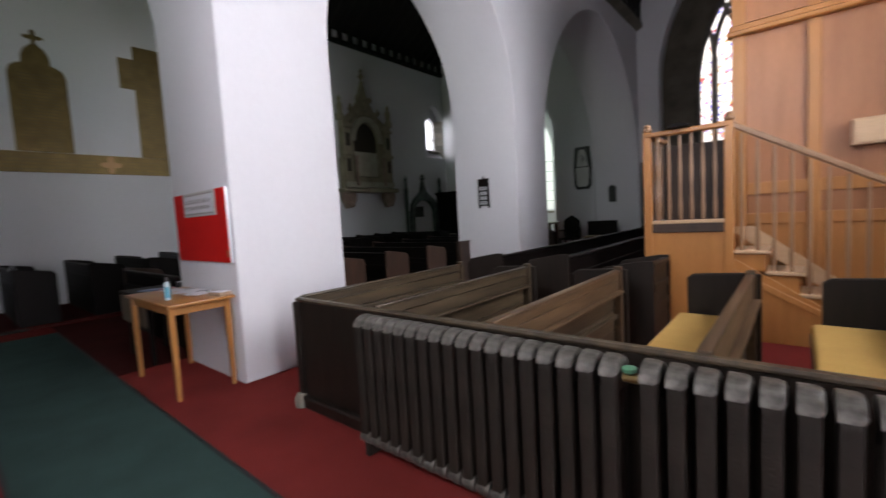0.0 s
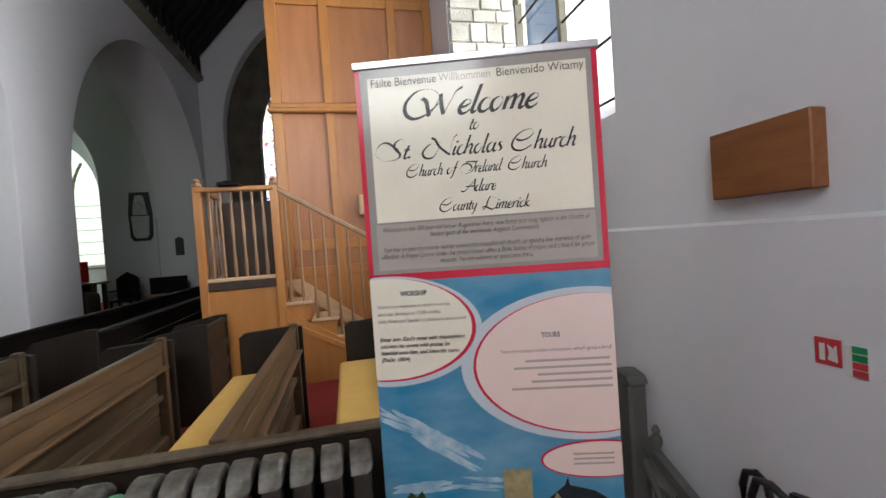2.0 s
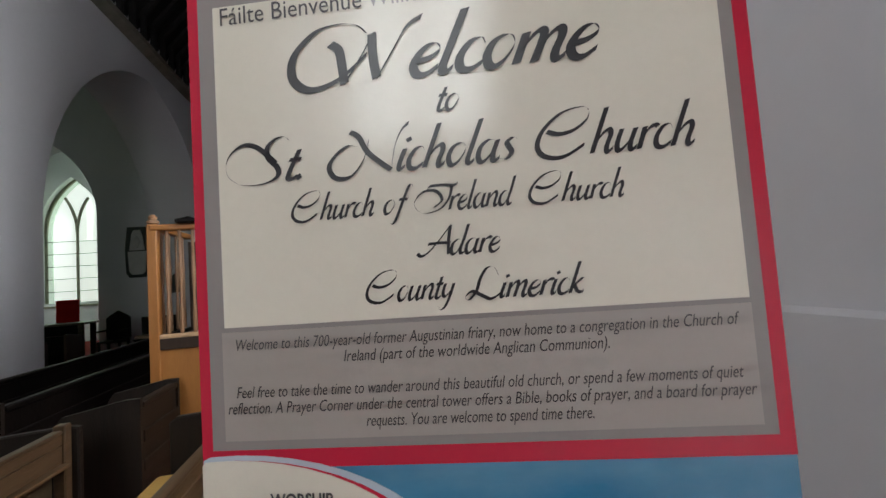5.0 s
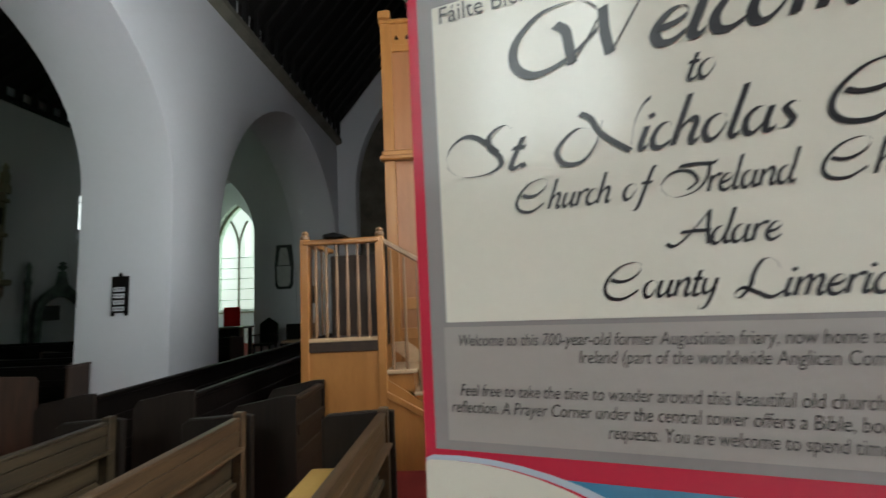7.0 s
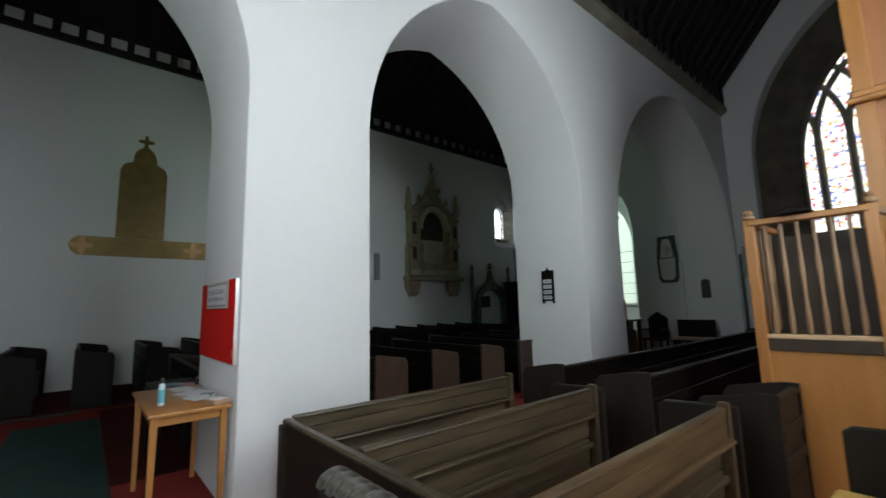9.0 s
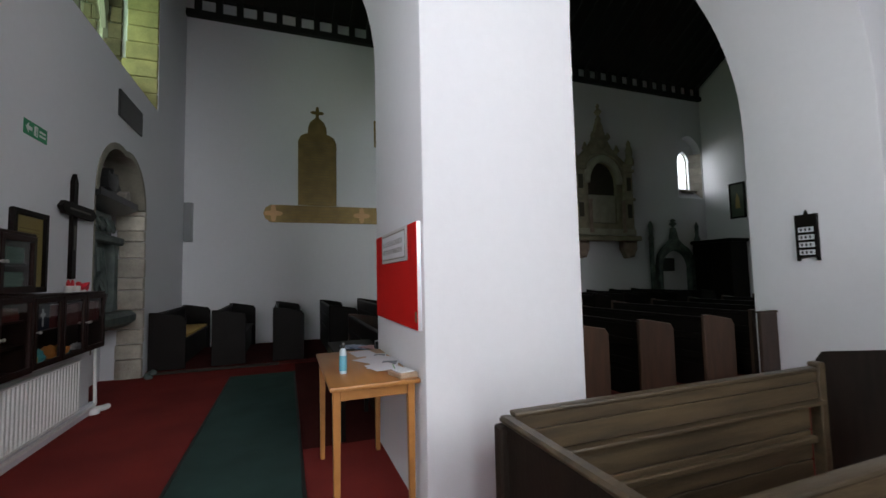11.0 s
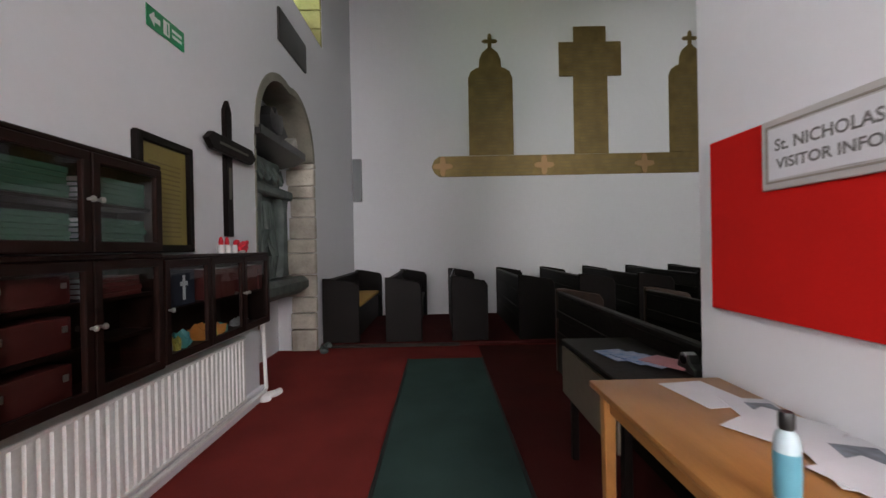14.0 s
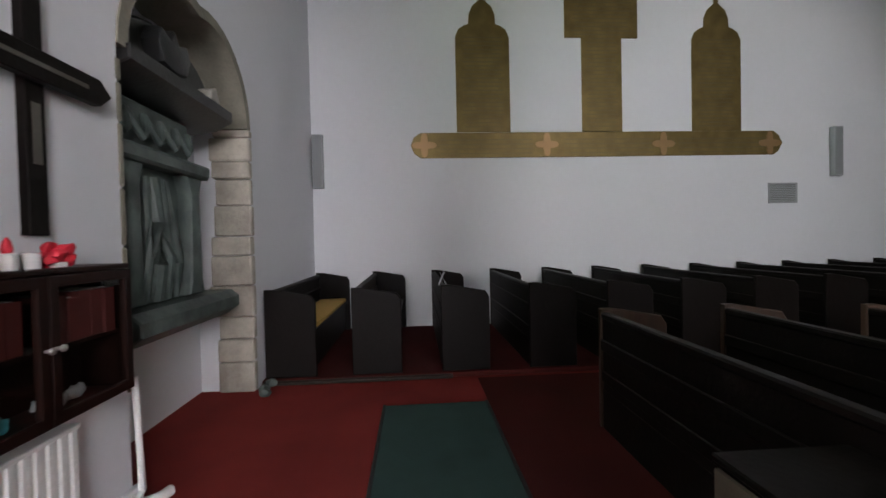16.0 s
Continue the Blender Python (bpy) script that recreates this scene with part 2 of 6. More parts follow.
def lathe(profile, n=20, bm=None, at=(0, 0, 0)):
    """A turned shape from (radius, height) pairs."""
    t = bmesh.new()
    rings = []
    for r, z in profile:
        rings.append([t.verts.new((at[0] + r * math.cos(2 * math.pi * k / n), at[1] + r * math.sin(2 * math.pi * k / n), at[2] + z)) for k in range(n)])
    for a, b in zip(rings, rings[1:]):
        for k in range(n):
            t.faces.new((a[k], a[(k + 1) % n], b[(k + 1) % n], b[k]))
    t.faces.new(rings[0][::-1])
    t.faces.new(rings[-1])
    return merge(bm or bmesh.new(), t)


def rod(points, radius, bm=None, n=10):
    """A round bar through the points."""
    t = bmesh.new()
    pts = [Vector(p) for p in points]
    rings = []
    for i, p in enumerate(pts):
        d = (pts[min(i + 1, len(pts) - 1)] - pts[max(i - 1, 0)]).normalized()
        q = d.to_track_quat("Z", "Y")
        rings.append([t.verts.new(p + q @ Vector((radius * math.cos(2 * math.pi * k / n), radius * math.sin(2 * math.pi * k / n), 0))) for k in range(n)])
    for a, b in zip(rings, rings[1:]):
        for k in range(n):
            t.faces.new((a[k], a[(k + 1) % n], b[(k + 1) % n], b[k]))
    t.faces.new(rings[0][::-1])
    t.faces.new(rings[-1])
    return merge(bm or bmesh.new(), t)


def structure(name, bm, material, label, category, m=None):
    o = part(name, bm, material, None, at=m)
    return tagged(o, label, category, kind="structure")


# ---- the building ----
HEIGHT = 6.4
# arcade between nave and aisle
out = [(WEST_Y, HEIGHT + 1.2), (WEST_Y, 3.3)]
out += arch(WEST_Y, 1.57, 3.25, 5.0)[1:-1] + [(1.57, 3.25), (1.57, 0), (2.68, 0)]
out += arch(2.68, 6.32, 3.1, 5.34) + [(6.32, 0), (7.42, 0)]
out += arch(7.42, 13.5, 2.5, 5.92) + [(13.5, 0), (EAST_Y, 0), (EAST_Y, HEIGHT + 1.2)]
structure("wall_arcade", slab(out, (), NAVE_X - AISLE_X, Matrix.Translation((AISLE_X, 0, 0)) @ ON_X, bevel=0.028, seg=2), PLASTER, "whitewashed arcade wall with pointed arches on square piers", "wall")
# string course and wall plate above it
sc = slab([(0, 0), (0.10, 0.05), (0.16, 0.09), (0.16, 0.2), (0, 0.2)], (), EAST_Y - WEST_Y - 0.02, Matrix.Translation((NAVE_X - 0.003, EAST_Y - 0.01, 6.38)) @ ON_Y)
structure("trim_string_course", sc, STONE, "grey stone string course under the nave roof", "trim")
# north aisle wall with its small splayed window
hole = [(12.5, 3.7), (12.5, 5.1)] + arch(12.5, 13.58, 5.1, 5.75, 8)[1:-1] + [(13.58, 5.1), (13.58, 3.7)]
structure("wall_north", slab([(WEST_Y - 1.3, -0.1), (EAST_Y + 0.6, -0.1), (EAST_Y + 0.6, 7.6), (WEST_Y - 1.3, 7.6)], [hole], 0.25, Matrix.Translation((NORTH_X - 0.25, 0, 0)) @ ON_X), PLASTER, "whitewashed aisle wall with hanging brass memorials", "wall")
lancet = [(12.82, 4.05), (12.82, 4.95)] + arch(12.82, 13.3, 4.95, 5.3, 6)[1:-1] + [(13.3, 4.95), (13.3, 4.05)]
structure("wall_north_outer", slab([(WEST_Y - 1.3, -0.1), (EAST_Y + 0.6, -0.1), (EAST_Y + 0.6, 7.6), (WEST_Y - 1.3, 7.6)], [lancet], 0.05, Matrix.Translation((NORTH_X - 0.304, 0, 0)) @ ON_X), PLASTER, "outer skin of the aisle wall round a lancet", "wall")
# west wall: high aisle window, arched recess, nave window
niche = [(-8.62, 0.0), (-8.62, 2.42)] + arch(-8.62, -6.86, 2.42, 3.09, 10)[1:-1] + [(-6.86, 2.42), (-6.86, 0.0)]
wwin = [(-9.15, 4.15), (-9.15, 6.4), (-6.2, 6.4), (-6.2, 4.15)]
nwin = [(-2.0, 2.6), (-2.0, 4.2)] + arch(-2.0, 0.0, 4.2, 5.4, 8)[1:-1] + [(0.0, 4.2), (0.0, 2.6)]
outline = [(NORTH_X, -0.1), (-8.62, -0.1)] + niche[1:-1] + [(-6.86, -0.1), (SOUTH_X + 1.5, -0.1), (SOUTH_X + 1.5, 8.5), (NORTH_X, 8.5)]
structure("wall_west", slab(outline, [wwin, nwin], 0.5, Matrix.Translation((0, WEST_Y, 0)) @ ON_Y), PLASTER, "whitewashed west wall with an arched recess", "wall")
structure("wall_west_outer", slab([(NORTH_X, -0.1), (SOUTH_X + 1.5, -0.1), (SOUTH_X + 1.5, 8.5), (NORTH_X, 8.5)], [wwin, nwin], 0.8, Matrix.Translation((0, WEST_Y - 0.504, 0)) @ ON_Y), PLASTER, "whitewashed back of the west wall", "wall")
# east walls
tower = [(-3.0, -0.05), (-3.0, 4.9)] + arch(-3.0, 0.9, 4.9, 8.5, 14)[1:-1] + [(0.9, 4.9), (0.9, -0.05)]
trans = [(-9.0, -0.05), (-9.0, 3.7)] + arch(-9.0, -6.28, 3.7, 5.8, 12)[1:-1] + [(-6.28, 3.7), (-6.28, -0.05)]
outline = [(NORTH_X, -0.1)] + [(-9.0, -0.1)] + trans[1:-1] + [(-6.28, -0.1), (-3.0, -0.1)] + tower[1:-1] + [(0.9, -0.1), (SOUTH_X + 1.5, -0.1), (SOUTH_X + 1.5, 10.5), (NORTH_X, 10.5)]
structure("wall_east", slab(outline, (), 1.1, Matrix.Translation((0, EAST_Y + 1.1, 0)) @ ON_Y, bevel=0.05, seg=2), PLASTER, "whitewashed east wall with a tall tower arch", "wall")
# chancel beyond the tower arch
win_e = [(-3.35, 3.3), (-3.35, 7.1)] + arch(-3.35, 0.05, 7.1, 10.2, 12)[1:-1] + [(0.05, 7.1), (0.05, 3.3)]
structure("wall_chancel_east", slab([(-5.2, -0.1), (3.2, -0.1), (3.2, 12), (-5.2, 12)], [win_e], 0.9, Matrix.Translation((0, 20.9, 0)) @ ON_Y), PLASTER, "chancel wall round a stained glass window", "wall")
structure("wall_chancel_north", box(-5.4, -5.2, EAST_Y + 1.1, 20.9, -0.1, 12), PLASTER, "plain whitewashed chancel wall", "wall")
structure("wall_chancel_south", box(3.2, 3.4, EAST_Y + 1.1, 20.9, -0.1, 12), PLASTER, "plain whitewashed chancel wall", "wall")
structure("ceiling_chancel", box(-5.4, 3.4, EAST_Y + 1.1, 20.9, 12, 12.2), ROOFWOOD, "dark timber chancel ceiling", "ceiling")
# transept beyond the aisle
def rect_(q):
    return [(q[0], q[2]), (q[1], q[2]), (q[1], q[3]), (q[0], q[3])]


win_t = [(-10.5, 1.4), (-10.5, 4.0)] + arch(-10.5, -8.5, 4.0, 5.9, 10)[1:-1] + [(-8.5, 4.0), (-8.5, 1.4)]
structure("wall_transept_east", slab([(-11.3, -0.1), (-5.4, -0.1), (-5.4, 8), (-11.3, 8)], [win_t], 0.7, Matrix.Translation((0, 18.9, 0)) @ ON_Y), PLASTER, "whitewashed wall with a tall traceried window", "wall")
# unseen opening cut to let the added transept fill lamp in
structure("wall_transept_north", slab([(EAST_Y + 1.1, -0.1), (18.9, -0.1), (18.9, 8), (EAST_Y + 1.1, 8)], [rect_([15.4, 17.6, 2.0, 5.0])], 0.2, Matrix.Translation((-11.5, 0, 0)) @ ON_X), PLASTER, "plain whitewashed transept wall", "wall")
structure("ceiling_transept", box(-11.5, -5.4, EAST_Y + 1.1, 18.9, 8, 8.2), ROOFWOOD, "dark timber transept ceiling", "ceiling")
# south wall with its deep window
swin = [(1.9, 1.9), (1.9, 3.9)] + arch(1.9, 4.6, 3.9, 5.6, 12)[1:-1] + [(4.6, 3.9), (4.6, 1.9)]
structure("wall_south", slab([(0.78, -0.1), (EAST_Y, -0.1), (EAST_Y, 8.5), (0.78, 8.5)], [swin], 0.9, Matrix.Translation((SOUTH_X, 0, 0)) @ ON_X), PLASTER, "whitewashed south wall with deep window openings", "wall")
door = [(-0.85, -0.1), (-0.85, 1.55)] + arch(-0.85, 0.35, 1.55, 2.3, 8)[1:-1] + [(0.35, 1.55), (0.35, -0.1)]
structure("wall_south_door_recess", slab([(WEST_Y - 0.2, -0.1)] + door + [(0.78, -0.1), (0.78, 8.5), (WEST_Y - 0.2, 8.5)], (), 0.2, Matrix.Translation((1.95, 0, 0)) @ ON_X), PLASTER, "whitewashed recess wall round the open entrance", "wall")
structure("wall_south_offset", box(SOUTH_X - 0.035, SOUTH_X - 0.002, 0.79, 4.85, 0, 1.385, 0.012), PLASTER, "thicker plaster dado of the south wall", "wall")

# floors
structure("floor", box(-11.6, 3.4, -2.5, 21, -0.2, 0), CARPET, "dark red fitted carpet over the church floor", "floor")
structure("floor_aisle_carpet", box(-8.66, -4.92, 0.958, 13.2, 0.001, 0.005), PLINTHRED, "dark brown-red carpet under the aisle pews", "floor")
rn = thing("carpet_runner", pose(0, 0, 0), "dark green carpet runner with black rubber edging", "carpet")
part("mat_surface", box(-8.05, 2.0, 0.10, 0.93, 0.001, 0.008), RUNNER, rn)
for a in (0.075, 0.93):
    part("edging", box(-8.07, 2.0, a, a + 0.025, 0.001, 0.011, 0.003), RUBBER, rn, "black rubber edge strip")

# roofs: dark boarding on rafters
structure("ceiling_nave_north", slab([(-3.9, 6.62), (-1.1, 10.0), (-1.1, 10.2), (-3.9, 6.82)], (), EAST_Y - WEST_Y + 0.6, Matrix.Translation((0, EAST_Y, 0)) @ ON_Y), ROOFWOOD, "steep dark timber nave roof", "ceiling")
structure("ceiling_nave_south", slab([(1.9, 6.62), (-1.1, 10.0), (-1.1, 10.2), (1.9, 6.82)], (), EAST_Y - WEST_Y + 0.6, Matrix.Translation((0, EAST_Y, 0)) @ ON_Y), ROOFWOOD, "steep dark timber nave roof", "ceiling")
structure("ceiling_aisle_north", slab([(-11.4, 7.15), (-8.0, 9.2), (-8.0, 9.35), (-11.4, 7.3)], (), EAST_Y - WEST_Y + 0.6, Matrix.Translation((0, EAST_Y, 0)) @ ON_Y), ROOFWOOD, "dark timber aisle roof", "ceiling")
structure("ceiling_aisle_south", slab([(-4.6, 7.15), (-8.0, 9.2), (-8.0, 9.35), (-4.6, 7.3)], (), EAST_Y - WEST_Y + 0.6, Matrix.Translation((0, EAST_Y, 0)) @ ON_Y), ROOFWOOD, "dark timber aisle roof", "ceiling")

# ---- roof timbers ----
rb = bmesh.new()
y = WEST_Y + 0.2
while y < EAST_Y - 0.1:
    slab([(-3.72, 6.6), (-3.62, 6.6), (-3.52, 6.98), (-1.12, 9.9), (-1.2, 9.98), (-3.72, 6.95)], (), 0.11, Matrix.Translation((0, y + 0.11, 0)) @ ON_Y, bm=rb)
    slab([(-3.5, 6.58), (-3.42, 6.58), (-3.42, 7.12), (-3.5, 7.03)], (), 0.11, Matrix.Translation((0, y + 0.11, 0)) @ ON_Y, bm=rb)
    slab([(1.45, 6.6), (1.35, 6.6), (1.30, 7.05), (-1.08, 9.8), (-1.0, 9.95), (1.6, 6.95)], (), 0.11, Matrix.Translation((0, y + 0.11, 0)) @ ON_Y, bm=rb)
    y += 0.42
structure("ceiling_nave_rafters", rb, ROOFWOOD, "black rafters of the nave roof", "ceiling")
rb = bmesh.new()
box(NORTH_X, NORTH_X + 0.14, WEST_Y, EAST_Y, 6.93, 7.06, 0.01, rb)
box(NORTH_X, NORTH_X + 0.10, WEST_Y, EAST_Y, 7.38, 7.46, 0.01, rb)
y = WEST_Y + 0.15
while y < EAST_Y - 0.1:
    box(NORTH_X + 0.01, NORTH_X + 0.11, y, y + 0.13, 7.06, 7.4, 0, rb)
    slab([(-11.05, 7.3), (-8.0, 9.12), (-8.0, 9.24), (-11.05, 7.42)], (), 0.11, Matrix.Translation((0, y + 0.12, 0)) @ ON_Y, bm=rb)
    slab([(-4.95, 7.3), (-8.0, 9.12), (-8.0, 9.24), (-4.95, 7.42)], (), 0.11, Matrix.Translation((0, y + 0.12, 0)) @ ON_Y, bm=rb)
    y += 0.40
structure("ceiling_aisle_rafters", rb, ROOFWOOD, "black rafters and wall plate of the aisle roof", "ceiling")

# ---- windows ----


def bar_arc(x0, x1, spring, apex, y, r, bm):
    pts = [(u, y, v) for u, v in arch(x0, x1, spring, apex, 10)]
    return rod(pts, r, bm, 6)


def window(name, x0, x1, z0, spring, apex, y, lights, glass, label, m=None, thick=0.07, mull=0.055):
    """A stone traceried window: mullions that branch and cross in the head, with glass behind."""
    w = thing(name, m or pose(0, 0, 0), label, "window", kind="structure")
    step = (x1 - x0) / lights
    f = bmesh.new()
    rod([(x0, y, z0), (x0, y, spring)], thick, f, 6)
    rod([(x1, y, z0), (x1, y, spring)], thick, f, 6)
    bar_arc(x0, x1, spring, apex, y, thick, f)
    part("window_frame", f, STONE, w)
    r = ((x1 - x0) ** 2 / 4 + (apex - spring) ** 2) / (x1 - x0)
    for k in range(1, lights):
        x = x0 + k * step
        b = rod([(x, y, z0), (x, y, spring)], mull, None, 6)
        for s in (1, -1):
            pts = []
            for j in range(12):
                a = math.pi - j * 0.11
                u, v = r + r * math.cos(a), r * math.sin(a)
                u = x + s * u
                inside = (u - x0 - r) ** 2 + v * v < r * r and (u - x1 + r) ** 2 + v * v < r * r
                if j and not inside:
                    break
                pts.append((u, y, spring + v))
            if len(pts) > 1:
                rod(pts, mull * 0.9, b, 6)
        part("mullion", b, STONE, w)
    for k in range(lights):
        a, b = x0 + k * step, x0 + (k + 1) * step
        pane = [(a, z0), (b, z0)] + [(u, v) for u, v in ((b, spring), (a, spring))]
        o = part("pane", slab(pane, (), 0.008, Matrix.Translation((0, y + 0.02, 0)) @ ON_Y), glass, w)
        o.visible_shadow = False
    head = arch(x0, x1, spring + 0.002, apex, 12)
    o = part("head_pane", slab(head, (), 0.008, Matrix.Translation((0, y + 0.02, 0)) @ ON_Y), glass, w)
    o.visible_shadow = False
    part("window_sill", slab([(0, 0), (-0.35, -0.1), (-0.35, -0.16), (0, -0.16)], (), x1 - x0, Matrix.Translation((x0, y, z0)) @ Matrix(((0, 0, 1, 0), (1, 0, 0, 0), (0, 1, 0, 0), (0, 0, 0, 1)))), STONE, w)
    bars = bmesh.new()
    z = z0 + 0.4
    while z < spring:
        rod([(x0, y - 0.03, z), (x1, y - 0.03, z)], 0.012, bars, 6)
        z += 0.45
    part("glazing_bars", bars, IRON, w, "thin iron glazing bars")
    return w


window("window_1", -3.33, 0.03, 3.3, 7.0, 10.1, 20.3, 4, stained_glass(), "tall stained glass window with stone tracery", None, 0.09, 0.115)
window("window_2", -10.5, -8.5, 1.4, 3.9, 5.9, 18.5, 2, CLEAR, "tall clear window with branching stone tracery")
TURN_S = Matrix.Translation((2.28, 0, 0)) @ Matrix.Rotation(radians(-90), 4, "Z")
window("window_3", -4.6, -1.9, 1.95, 3.9, 5.6, 0, 3, CLEAR, "clear leaded window in a deep stone opening", TURN_S)
TURN_N = Matrix.Translation((NORTH_X - 0.345, 0, 0)) @ Matrix.Rotation(radians(90), 4, "Z")
window("window_4", 12.82, 13.3, 4.05, 4.95, 5.3, 0.0, 1, CLEAR, "small bright lancet window in a deep splay", TURN_N, 0.025)
TURN_W = Matrix.Translation((0, WEST_Y - 1.0, 0)) @ Matrix.Rotation(radians(180), 4, "Z")
window("window_5", 6.2, 9.15, 4.75, 5.4, 6.35, -0.25, 3, CLEAR, "wide clear window high above the aisle", TURN_W)
window("window_6", 0.0, 2.0, 2.6, 4.2, 5.4, 0, 2, CLEAR, "clear west window of the nave", TURN_W)
# bright cloudy sky beyond the windows
CLOUD = bpy.data.materials.new("bright cloudy sky")
CLOUD.use_nodes = True
CLOUD.node_tree.nodes["Principled BSDF"].inputs["Base Color"].default_value = (0.8, 0.8, 0.8, 1)
CLOUD.node_tree.nodes["Principled BSDF"].inputs["Emission Color"].default_value = (0.95, 0.98, 1.0, 1)
CLOUD.node_tree.nodes["Principled BSDF"].inputs["Emission Strength"].default_value = 1.7
# dimmer, greener copy of the sky glow, added behind the transept window
CLOUDDIM = CLOUD.copy()
CLOUDDIM.name = "pale hazy trees"
CLOUDDIM.node_tree.nodes["Principled BSDF"].inputs["Emission Color"].default_value = (0.88, 0.95, 0.86, 1)
CLOUDDIM.node_tree.nodes["Principled BSDF"].inputs["Emission Strength"].default_value = 0.75
structure("backdrop", box(-14, -6.5, 20.6, 20.65, 0, 8), CLOUDDIM, "dim glowing backdrop beyond the transept window", "trees")
for u0, u1, yy, z0, z1, m in ((-8, 5, 23.5, 1, 15, None), (11, 17, 2.6, 2.5, 9, TURN_N), (-9, 1, 3.0, 0.5, 8, TURN_S)):
    structure("backdrop", box(u0, u1, yy, yy + 0.05, z0, z1), CLOUD, "bright white sky beyond the windows", "sky", m)
# sloped plaster sill of the south window
structure("trim_window_slope", slab([(SOUTH_X + 0.004, 1.905), (2.26, 1.905), (2.26, 2.32), (SOUTH_X + 0.03, 1.93)], (), 2.68, Matrix.Translation((0, 4.59, 0)) @ ON_Y), PLASTER, "sloping white plaster window sill", "window sill")

# inner stone order of the tower arch, its dim light put into the colour
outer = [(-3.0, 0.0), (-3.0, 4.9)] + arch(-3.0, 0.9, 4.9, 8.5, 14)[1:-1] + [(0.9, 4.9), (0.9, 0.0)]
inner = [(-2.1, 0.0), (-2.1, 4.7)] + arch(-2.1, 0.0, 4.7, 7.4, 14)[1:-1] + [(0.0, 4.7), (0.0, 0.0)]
structure("trim_tower_arch", slab(outer + inner[::-1], (), 0.5, Matrix.Translation((0, EAST_Y + 0.85, 0)) @ ON_Y, bevel=0.04), SHADEDSTONE, "weathered stone order of the tower arch, shade in its colour", "arch")

# ---- pews ----


def nave_pew(x, cushion):
    p = thing("nave_pew", pose(x, 1.67, 0), "weathered grey oak pew with a plank back" + (" and mustard seat cushion" if cushion else ""), "pew", "pews of the nave block")
    ln = 2.0
    oak = WARMOAK if -1.2 < x < 0 else OLDOAK
    part("top_board", box(-0.018, 0.02, 0.02, ln - 0.061, 0.735, 0.79, 0.003), oak, p)
    part("top_board", box(-0.018, 0.02, 0.02, ln - 0.061, 0.64, 0.731, 0.003), oak, p)
    part("cap_rail", box(-0.026, 0.027, 0.02, ln - 0.061, 0.79, 0.812, 0.009, seg=2), oak, p, "rounded cap rail worn pale")
    part("ledge", box(-0.012, 0.062, 0.02, ln - 0.061, 0.618, 0.639, 0.007, seg=2), oak, p)
    for k in range(3):
        part("lower_board", box(-0.045, -0.028, 0.02, ln - 0.061, 0.14 + 0.16 * k, 0.294 + 0.16 * k, 0.004), OLDOAK, p)
    part("backing", box(-0.06, -0.046, 0.02, ln - 0.061, 0.1, 0.70), ENDOAK, p)
    part("lower_rail", box(-0.028, 0.006, 0.02, ln - 0.061, 0.395, 0.43, 0.006), OLDOAK, p)
    part("bottom_rail", box(-0.06, 0.02, 0.02, ln - 0.061, 0.0, 0.14, 0.005), OLDOAK, p)
    part("end_post", box(-0.028, 0.032, ln - 0.06, ln - 0.002, 0.0, 0.835, 0.006), oak, p)
    if x < -2.5:
        return p
    part("seat", box(-0.46, -0.061, 0.02, ln - 0.002, 0.385, 0.42, 0.008), OLDOAK, p)
    part("seat_support", box(-0.42, -0.061, 0.9, 0.94, 0, 0.385), ENDOAK, p)
    end = [(-0.40, 0), (0.06, 0), (0.06, 0.80), (0.0, 0.81), (-0.36, 0.79), (-0.40, 0.76)]
    part("end_panel", slab(end, (), 0.04, Matrix.Translation((0, ln + 0.042, 0)) @ ON_Y, bevel=0.008), ENDOAK, p, "dark oak end panel")
    if cushion:
        part("cushion", box(-0.455, -0.09, 0.06, ln - 0.03, 0.42, 0.495, 0.028, seg=3), CUSHION, p, "mustard fabric seat cushion")
    return p


for px, cu in ((-2.80, 0), (-1.98, 0), (-1.12, 0), (-0.21, 1), (0.57, 1)):
    nave_pew(px, cu)


